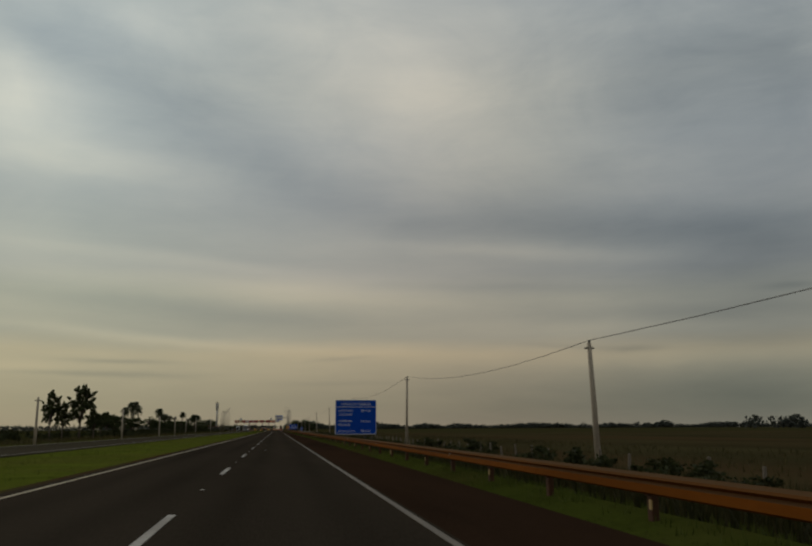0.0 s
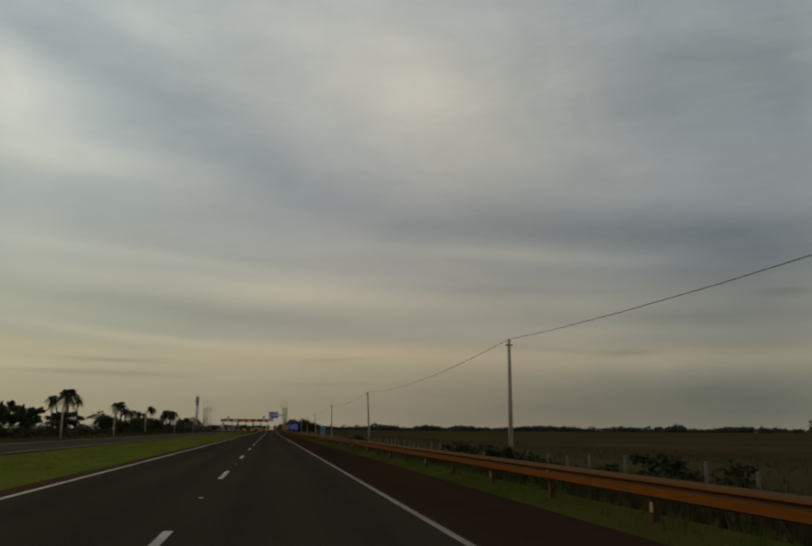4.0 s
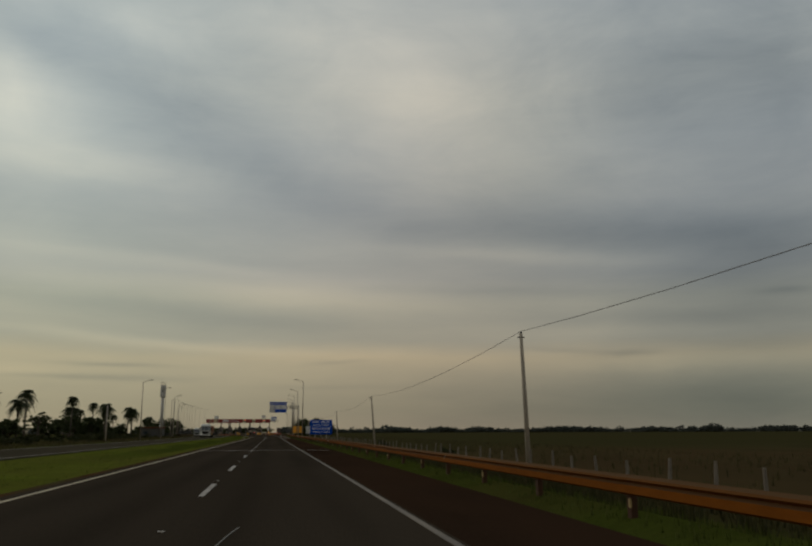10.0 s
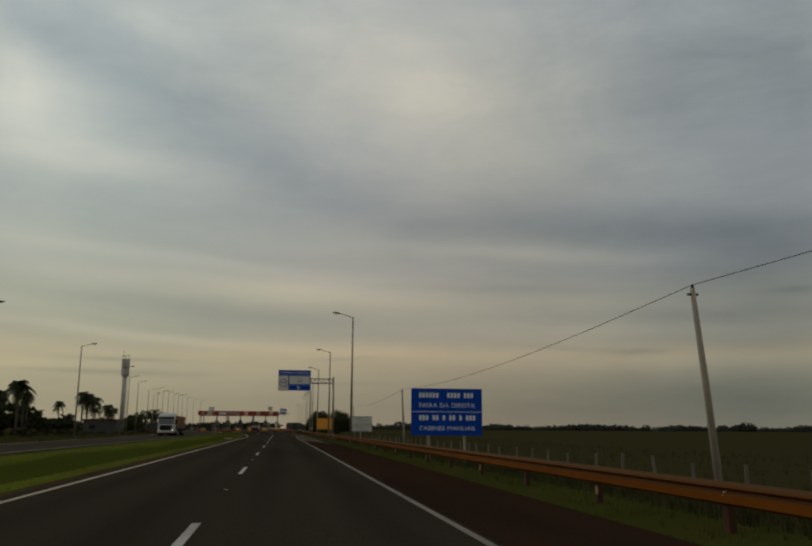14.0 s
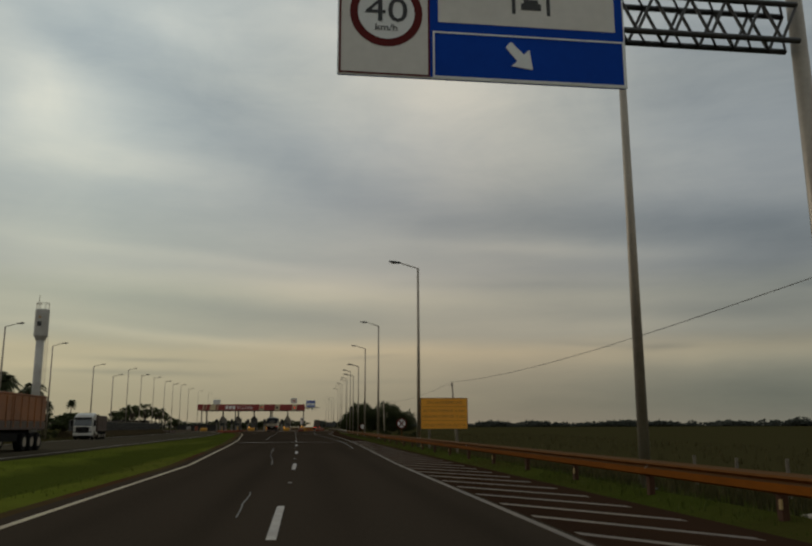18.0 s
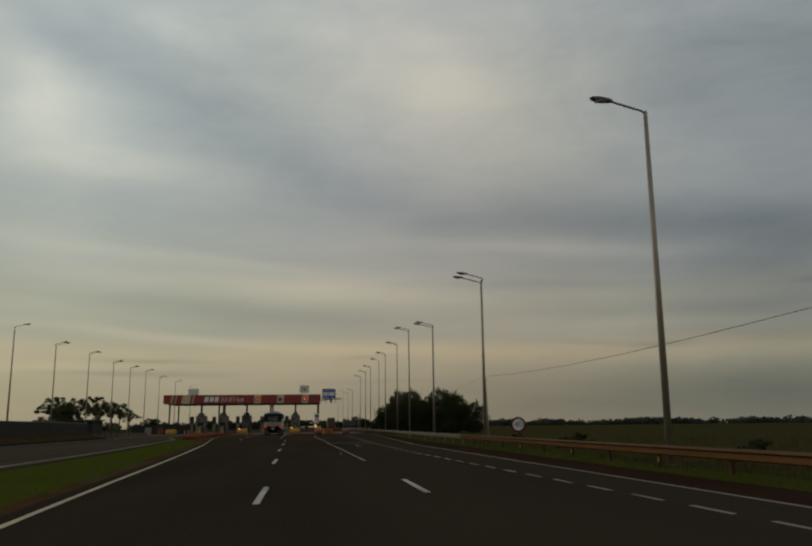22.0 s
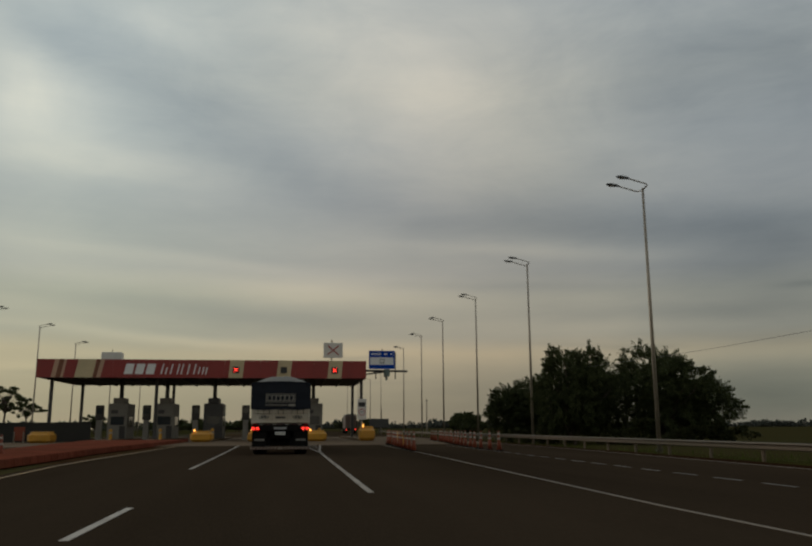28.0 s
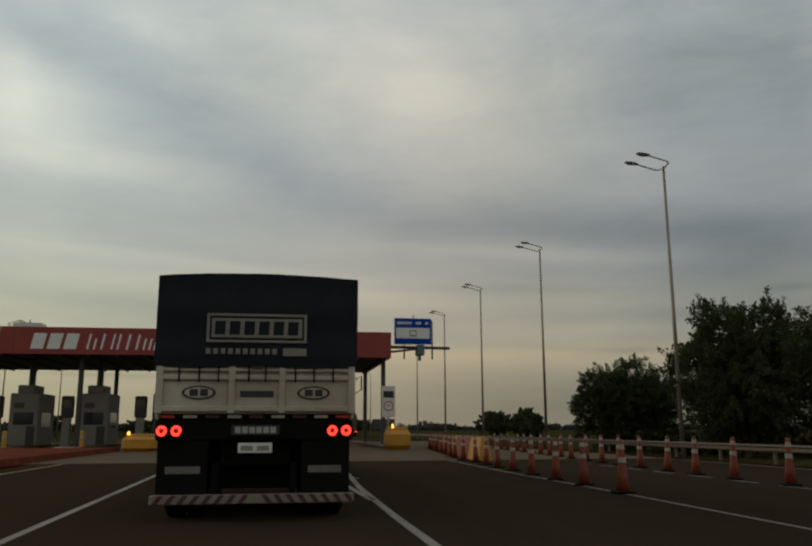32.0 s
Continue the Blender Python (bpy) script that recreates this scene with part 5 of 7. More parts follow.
def make_islands():
    nose = Shape().box(-1.0, 1.0, 0, 2.6, 0.0, 0.95, 0.22).box(-0.75, 0.75, 0.2, 2.4, 0.9, 1.06, 0.06).mesh("crash_block")
    for k, x in enumerate(ISLANDS):
        isl = thing("toll_island", "raised concrete toll island with worn paint", "traffic island", (x, 0, 0), "toll islands")
        part("kerb", Shape().prism([(-0.75, 700.5), (0.0, 699.6), (0.75, 700.5), (0.95, 703), (0.95, 728), (-0.95, 728), (-0.95, 703)], "z", -0.05, 0.2), concrete, isl)
        part("band", Shape().prism([(-0.74, 700.55), (0.0, 699.65), (0.74, 700.55), (0.9, 702.5), (-0.9, 702.5)], "z", 0.2, 0.206), line_yellow, isl, "yellow painted nose")
    for k, x in enumerate(ISLANDS):
        if k in (1, 2):
            continue
        b = thing("crash_block", "rounded yellow plastic crash block before a toll island", "barrier", (x + (1.0 if k == 0 else 0), 696.8, 0.0), "crash blocks")
        part("body", nose, yellow_plastic, b)
        if k == len(ISLANDS) - 1:
            b.scale = (0.74, 1.0, 1.35)
        if k == 0:
            continue
        part("beacon", Shape().tube([(-0.6, 0.15, 1.0), (-0.6, 0.15, 1.16), (-0.6, 0.15, 1.22)], [0.09, 0.09, 0.03], 10), lamp_amber, b, "lit amber beacon")
    # booths
    for k, x in enumerate(ISLANDS[1:6]):
        dark = k in (2, 3)
        wall = booth_grey if not dark else steel_dark
        b = thing("toll_booth", "grey panel toll booth with tinted windows" if not dark else "dark panel toll booth with tinted windows", "booth", (x, 708.5, 0.2), "toll booths")
        part("body", Shape().box(-1.02, 1.02, 0, 4.2, 0, 3.8, 0.06), wall, b)
        part("roof_unit", Shape().box(-0.58, 0.58, 0.1, 2.6, 3.8, 4.4, 0.05), wall, b)
        part("flue", Shape().box(-0.2, 0.2, 1.2, 1.6, 4.4, 6.8, 0.03), steel_dark, b, "dark duct up to the canopy")
        part("window", Shape().box(-0.7, 0.7, -0.012, -0.002, 1.5, 2.4, 0.004), screen_dark, b, "tinted pane")
        for sx in (-1, 1):
            part("window", Shape().box(min(sx * 1.022, sx * 1.032), max(sx * 1.022, sx * 1.032), 0.8, 3.2, 1.3, 2.4, 0.003), screen_dark, b, "tinted pane")
        part("door", Shape().box(0.25, 0.85, -0.02, -0.002, 0.02, 1.4, 0.006), canopy_grey, b)
        part("vent_grille", Shape().box(-0.7, 0.0, -0.02, -0.002, 2.7, 3.1, 0.004), steel_dark, b)
        m = thing("toll_terminal", "slim payment terminal with a dark hood", "terminal", (x - 1.85, 708.4, 0.0), "toll terminals")
        part("post", Shape().box(-0.3, 0.3, -0.2, 0.2, 0, 2.2, 0.04), booth_grey, m)
        part("hood", Shape().box(-0.42, 0.42, -0.25, 0.3, 2.2, 3.8, 0.08), canopy_grey, m)
        part("screen", Shape().box(-0.3, 0.3, -0.262, -0.25, 2.9, 3.5, 0.004), screen_dark, m)
        d = thing("lane_bollard", "stubby yellow bollard on a toll island", "bollard", (x + 0.5, 703.2, 0.2), "lane bollards")
        part("post", Shape().tube([(0, 0, 0), (0, 0, 1.0), (0, 0, 1.08)], [0.16, 0.16, 0.08], 12), yellow_plastic, d)
        part("band", Shape().tube([(0, 0, 0.6), (0, 0, 0.78)], 0.165, 12, False), cone_white, d)
    p = thing("speed_display", "tall white speed display panel beside a toll lane", "sign panel", (-2.2, 700.0, 0.2))
    part("post", Shape().box(-0.08, 0.08, 0.0, 0.14, 0, 2.2, 0.01), steel, p)
    part("panel", Shape().box(-0.46, 0.46, -0.06, 0.0, 1.9, 4.0, 0.02), sign_cream, p)
    part("display", Shape().box(-0.36, 0.36, -0.075, -0.06, 3.2, 3.65, 0.01), sign_black, p, "unlit display")
    for r, m, d in ((0.34, sign_red, 0.066), (0.26, sign_white, 0.07)):
        part("roundel", Shape().prism([(r * math.cos(a), 2.65 + r * math.sin(a)) for a in np.linspace(0, 2 * math.pi, 25)[:-1]], "y", -d, -0.06), m, p)
    lettering("writing", "40", 0.3, sign_black, p, 0, -0.074, 2.55, align="CENTER", width=0.32)


make_islands()


def make_red_island():
    isl = thing("median_island", "long raised median painted dull red", "traffic island", kind="structure")
    right = [(624, -19.0), (632, -18.85), (642, -18.9), (663, -19.6), (679, -19.4), (699, -19.3)]
    left = [(624, -19.3), (642, -21.5), (663, -24.6), (680, -26.5), (699, -28.6)]
    part("top", strip(left, right, 624, 698.5, -0.05, 0.24, 3), kerb_red, isl)
    y = 624.0
    while y < 698:
        a, b = lerp(y, right), lerp(y + 0.96, right)
        s = Shape().add([(a, y, 0), (a + 0.16, y, 0), (b + 0.16, y + 0.94, 0), (b, y + 0.94, 0), (a, y, 0.29), (a + 0.13, y, 0.27), (b + 0.13, y + 0.94, 0.27), (b, y + 0.94, 0.29)],
                        [(0, 3, 2, 1), (4, 5, 6, 7), (0, 1, 5, 4), (1, 2, 6, 5), (2, 3, 7, 6), (3, 0, 4, 7)])
        part("kerb_stone", s, kerb_red, isl)
        y += 1.0


make_red_island()


def make_cones():
    base = Shape().box(-0.2, 0.2, -0.2, 0.2, 0.0, 0.05, 0.02).mesh("base")
    body = Shape().tube([(0, 0, 0.04), (0, 0, 0.35), (0, 0, 0.72), (0, 0, 0.98), (0, 0, 1.05)], [0.135, 0.098, 0.068, 0.05, 0.04], 14).mesh("body", True)
    bands = [Shape().tube([(0, 0, z), (0, 0, z + 0.1)], [r, r - 0.009], 14, False).mesh("band", True) for z, r in ((0.6, 0.085), (0.86, 0.064))]
    first = None
    rnd = random.Random(9)
    rows = []
    near = [(661.5, -2.75), (666, -2.5), (670, -2.4), (675.7, -2.0), (681, -1.75), (690, -0.6), (702, 0.8)]
    far = [(657.0, 1.7), (662.7, 1.86), (668, 2.05), (672.5, 2.5), (680, 3.1), (690, 4.2), (702, 5.0)]
    y = 661.6
    while y < 700:
        rows.append((lerp(y, near), y))
        y += 2.2
    y = 660.9
    while y < 700:
        rows.append((lerp(y, far), y))
        y += 2.1
    rows += [(-18.57, 620.1), (-18.73, 624.0), (-21.8, 655.0)]
    for x, y in rows:
        at = pose(x + rnd.uniform(-0.08, 0.08), y + rnd.uniform(-0.15, 0.15), 0.006, rnd.uniform(-2, 2), rnd.uniform(-2, 2), rnd.uniform(0, 90))
        if first is None:
            first = thing("traffic_cone", "orange traffic cone with two white bands on asphalt", "traffic cone", group="traffic cones")
            part("base", base, rubber, first)
            part("body", body, cone_orange, first)
            for b in bands:
                part("band", b, cone_white, first, "white reflective band")
            first.matrix_basis = at
        else:
            copy_thing(first, at)
    # water-filled barriers behind the cones
    shell = Shape().prism([(-0.3, 0.0), (0.3, 0.0), (0.22, 0.4), (0.12, 0.95), (-0.12, 0.95), (-0.22, 0.4)], "y", 0.03, 1.97)
    orange, yellow, tan_shell, dull_shell = [shell.mesh("barrier_body") for _ in range(4)]
    for k in range(12):
        y = 678.5 + k * 2.1
        b = thing("plastic_barrier", "orange water-filled plastic barrier" if k % 3 else "yellow water-filled plastic barrier", "barrier", (lerp(y, near) + 0.75, y, 0.0), "plastic barriers")
        part("body", orange if k % 3 else yellow, cone_orange if k % 3 else yellow_plastic, b)
    # a closed row of dusty barriers past the opposite road
    tan = surf("dusty_yellow_plastic", (0.066, 0.041, 0.014), 0.7, var=0.3, big=1.0, fine=8, tint=(0.05, 0.03, 0.014))
    dull = surf("dusty_orange_plastic", (0.050, 0.024, 0.013), 0.7, var=0.3, big=1.0, fine=8, tint=(0.06, 0.03, 0.016))
    for k in range(10):
        a = k - 4
        x, y = (-36.0 + a * 0.42, 664 + a * 2.0) if a >= 0 else (-36.0 + a * 0.5, 664 + a * 2.0)
        b = thing("plastic_barrier", "dusty yellow plastic barrier in a closed row" if a >= 0 else "dusty orange plastic barrier in a closed row", "barrier", (x, y, ground_height(x, y) + 0.03), "plastic barriers")
        part("body", tan_shell if a >= 0 else dull_shell, tan if a >= 0 else dull, b)
        b.scale = (1, 1, 0.85)
        b.rotation_euler = (0, 0, -0.2)


make_cones()


# ---- vehicles ----
def wheel(parent, x, y, r=0.52, w=0.3):
    hub = part("wheel", Shape().tube([(x - w / 2, y, r), (x - w / 2 + 0.05, y, r), (x + w / 2 - 0.05, y, r), (x + w / 2, y, r)], [r * 0.9, r, r, r * 0.9], 20), rubber, parent, smooth=False)
    part("rim", Shape().tube([(x - w / 2 - 0.01, y, r), (x + w / 2 + 0.01, y, r)], r * 0.52, 14), steel, hub)


def make_lead_truck():
    """The grain trailer ahead, seen from behind."""
    y = 657.9
    t = thing("grain_trailer_truck", "white grain trailer under a navy tarpaulin with lit tail lamps", "truck", (-9.92, y, 0.0))
    L, hw = 13.5, 1.42
    plate_grey = surf("dull_plate_grey", (0.13, 0.12, 0.105), 0.6, var=0.3, big=2.0, fine=16, bump=0.02)
    part("chassis", Shape().box(-0.5, 0.5, 0.25, L - 0.3, 0.75, 1.15, 0.03), truck_black, t)
    part("cross_member", Shape().box(-hw + 0.02, hw - 0.02, 0.02, 0.2, 1.12, 1.42, 0.03), truck_black, t)
    # white drop-side body
    part("side_wall", Shape().box(-hw, -hw + 0.06, 0.08, L, 1.42, 3.3, 0.015), gate_white, t)
    part("side_wall", Shape().box(hw - 0.06, hw, 0.08, L, 1.42, 3.3, 0.015), gate_white, t)
    part("floor", Shape().box(-hw + 0.06, hw - 0.06, 0.1, L, 1.36, 1.5), truck_black, t)
    gate = part("tailgate", Shape().box(-hw + 0.03, hw - 0.03, 0.02, 0.08, 1.5, 3.2, 0.01), gate_white, t, "cream white tailgate")
    for x in (-hw + 0.05, -0.36, 0.36, hw - 0.05):
        part("stile", Shape().box(x - 0.05, x + 0.05, -0.04, 0.02, 1.5, 2.3, 0.012), gate_white, gate)
    for z, h in ((1.98, 0.07), (2.1, 0.05), (1.53, 0.08)):
        part("rib", Shape().box(-hw + 0.06, hw - 0.06, -0.035, 0.02, z, z + h, 0.012), gate_white, gate)
    for x in (-1.1, -0.82, -0.55, -0.12, 0.12, 0.55, 0.82, 1.1):
        part("strap", Shape().box(x - 0.012, x + 0.012, -0.05, -0.037, 1.95, 2.3), truck_black, gate, "dark tarpaulin strap")
    for x in (-0.82, 0.82):
        ring = Shape().prism([(x + 0.24 * math.cos(a), 1.8 + 0.1 * math.sin(a)) for a in np.linspace(0, 2 * math.pi, 25)[:-1]], "y", 0.006, 0.02)
        part("emblem", ring, sign_black, gate, "dark oval emblem")
        inn = Shape().prism([(x + 0.2 * math.cos(a), 1.8 + 0.075 * math.sin(a)) for a in np.linspace(0, 2 * math.pi, 25)[:-1]], "y", 0.001, 0.007)
        part("emblem", inn, gate_white, gate)
        part("emblem", Shape().box(x - 0.13, x - 0.01, -0.003, 0.002, 1.75, 1.85).box(x + 0.02, x + 0.13, -0.003, 0.002, 1.75, 1.85), sign_black, gate)
    part("emblem", Shape().box(-0.24, 0.24, 0.006, 0.02, 1.74, 1.83, 0.004), sign_black, gate)
    part("limit_plate", Shape().box(-0.08, 0.08, -0.056, -0.05, 2.14, 2.28, 0.004), sign_black, gate)
    # tarpaulin, bulging over the load
    s = Shape()
    nx, ny = 28, 26
    rows = []
    for j in range(ny + 1):
        yy = -0.03 + (L + 0.05) * j / ny
        ring = []
        for i in range(nx + 1):
            u = i / nx * 2 - 1
            x = u * (hw + 0.03)
            z = 3.46 + (0.1 + 0.36 * min(1, j / 4)) * (1 - abs(u) ** 2.6) * min(1, 0.5 + j / 3) + 0.012 * math.sin(j * 2.1 + i * 0.7)
            ring.append((x, yy, z))
        rows.append(ring)
    verts = [p for r in rows for p in r]
    s.add(verts, [(j * (nx + 1) + i, j * (nx + 1) + i + 1, (j + 1) * (nx + 1) + i + 1, (j + 1) * (nx + 1) + i) for j in range(ny) for i in range(nx)])
    part("tarp_top", s, tarp_grey, t, "dusty bulging tarpaulin top", smooth=True)
    # rear flap with folds
    s = Shape()
    verts, nz = [], 14
    for k in range(nz + 1):
        z = 2.17 + (3.49 - 2.17) * k / nz
        for i in range(nx + 1):
            u = i / nx * 2 - 1
            fold = 0.02 * math.sin(u * 17 + k * 0.25) * abs(u) ** 3 + 0.008 * math.sin(u * 9 + 1) + 0.01 * math.sin(k * 0.9)
            zz = z + (0.17 * (1 - u * u) * 0.35 if k == nz else 0) + (0.015 * math.sin(u * 6 + 2) if k == 0 else 0)
            verts.append((u * (hw + 0.035), -0.055 - fold, zz))
    s.add(verts, [(k * (nx + 1) + i, k * (nx + 1) + i + 1, (k + 1) * (nx + 1) + i + 1, (k + 1) * (nx + 1) + i) for k in range(nz) for i in range(nx)])
    flap = part("tarp_flap", s, tarp_blue, t, "navy tarpaulin flap with soft folds", smooth=True)
    for sx in (-1, 1):
        part("tarp_side", Shape().box(min(sx * (hw + 0.01), sx * (hw + 0.035)), max(sx * (hw + 0.01), sx * (hw + 0.035)), -0.04, L, 2.75, 3.47, 0.008), tarp_blue, t)
    # maker's mark on the flap, as plain shapes
    tan = surf("faded_tan_print", (0.19, 0.17, 0.14), 0.7, var=0.25, bump=0)
    edge = Shape().box(-0.74, 0.70, -0.10, -0.094, 2.52, 2.555).box(-0.74, 0.70, -0.10, -0.094, 2.905, 2.94).box(-0.74, -0.70, -0.10, -0.094, 2.555, 2.905).box(0.66, 0.70, -0.10, -0.094, 2.555, 2.905)
    part("print_frame", edge, tan, flap, "faded tan frame")
    part("print_field", Shape().box(-0.67, 0.63, -0.10, -0.094, 2.59, 2.87), tan, flap, "faded tan field")
    for i in range(6):
        part("print_mark", Shape().prism([(-0.63 + i * 0.21, 2.63), (-0.48 + i * 0.21, 2.63), (-0.47 + i * 0.21, 2.83), (-0.62 + i * 0.21, 2.83)], "y", -0.104, -0.1), tarp_blue, flap)
    for i in range(10):
        part("print_mark", Shape().box(-0.74 + i * 0.105, -0.675 + i * 0.105, -0.10, -0.094, 2.35, 2.43), tan, flap)
    part("print_mark", Shape().prism([(0.36, 2.33), (0.70, 2.33), (0.70, 2.44), (0.36, 2.44)], "y", -0.10, -0.094), tan, flap)
    # rear bar, lamps, plates, flaps, bumper
    for i in range(9):
        x = -hw + 0.06 + i * 0.31
        part("marker_tape", Shape().box(x + 0.03, x + 0.22, -0.01, 0.0, 1.44, 1.478), red_lens if i in (0, 8) else cone_white if i % 2 else stripe_dark, t)
    # added black sheet, stands in for deep shade between the mud flaps
    part("underbody_dark", Shape().box(-1.3, 1.3, 0.62, 0.68, 0.42, 1.2, 0.01), truck_black, t, "black sheet added for the shade under the trailer")
    for sx in (-1, 1):
        for k in (0, 1):
            cx = sx * (1.30 - k * 0.2)
            lamp = part("tail_lamp", Shape().tube([(cx, -0.06, 1.26), (cx, 0.03, 1.26)], 0.08, 16), red_lens, t, "round red tail lamp")
            part("bulb", Shape().tube([(cx + 0.055 * math.cos(a), -0.062, 1.26 + 0.055 * math.sin(a)) for a in np.linspace(0, 2 * math.pi, 17)], 0.022, 6), lamp_red, lamp, "glowing red ring")
        part("lamp_bracket", Shape().box(min(sx * 1.4, sx * 0.92), max(sx * 1.4, sx * 0.92), 0.03, 0.08, 1.14, 1.38, 0.01), truck_black, t)
        part("mud_flap", Shape().box(min(sx * 1.36, sx * 0.66), max(sx * 1.36, sx * 0.66), 0.06, 0.08, 0.34, 1.14, 0.006), rubber, t, "black rubber mud flap")
        part("flap_mark", Shape().box(min(sx * 1.24, sx * 0.76), max(sx * 1.24, sx * 0.76), 0.054, 0.06, 0.665, 0.765, 0.002), plate_grey, t, "dull grey mark plate")
        for yy in (1.0, 2.25, 3.5):
            wheel(t, sx * 1.16, yy)
            wheel(t, sx * 0.84, yy)
        for yy in (L + 3.0,):
            wheel(t, sx * 1.1, yy)
    part("mark_plate", Shape().box(-0.34, 0.34, -0.02, 0.0, 1.2, 1.34, 0.004), sign_black, t)
    s = Shape()
    for i in range(6):
        s.box(-0.29 + i * 0.1, -0.21 + i * 0.1, -0.026, -0.02, 1.225, 1.315)
    part("plate_print", s, sign_back, t)
    pl = part("number_plate", Shape().box(-0.24, 0.24, -0.03, -0.015, 0.95, 1.09, 0.004), sign_white, t, "white number plate")
    part("plate_print", Shape().box(-0.2, -0.03, -0.034, -0.03, 0.98, 1.05).box(0.03, 0.2, -0.034, -0.03, 0.98, 1.05), steel, pl)
    part("bumper", Shape().box(-hw, hw, -0.05, 0.07, 0.25, 0.38, 0.015), bumper_white, t, "striped bumper bar")
    for i in range(17):
        s = Shape()
        x = -hw + 0.03 + i * 0.166
        lean = 0.09 if i < 8 else -0.09
        if i != 8:
            s.prism([(x + (0 if lean > 0 else 0.09), 0.255), (x + 0.075 + (0 if lean > 0 else 0.09), 0.255), (x + 0.075 + (0.09 if lean > 0 else 0), 0.375), (x + (0.09 if lean > 0 else 0), 0.375)], "y", -0.056, -0.05)
            part("stripe", s, stripe_dark, t, "dark red slanted stripe")
    for x in (-0.55, 0.55):
        part("bumper_arm", Shape().box(x - 0.05, x + 0.05, 0.07, 0.5, 0.3, 0.8, 0.01), truck_black, t)
    part("axle_box", Shape().box(-0.6, 0.6, 0.9, 3.7, 0.4, 0.75, 0.05), truck_black, t)
    part("tractor_cab", Shape().box(-1.25, 1.25, L + 1.2, L + 3.6, 0.8, 3.4, 0.15), gate_white, t)
    for sx in (-1, 1):
        part("mirror", Shape().box(min(sx * 1.62, sx * 1.42), max(sx * 1.62, sx * 1.42), L + 3.2, L + 3.35, 1.9, 2.7, 0.04), truck_black, t)
    part("hook", Shape().tube([(hw + 0.02, -0.02, 2.0), (hw + 0.1, -0.04, 2.05), (hw + 0.1, -0.04, 1.85), (hw + 0.02, -0.02, 1.8)], 0.012, 5), truck_black, t)


make_lead_truck()


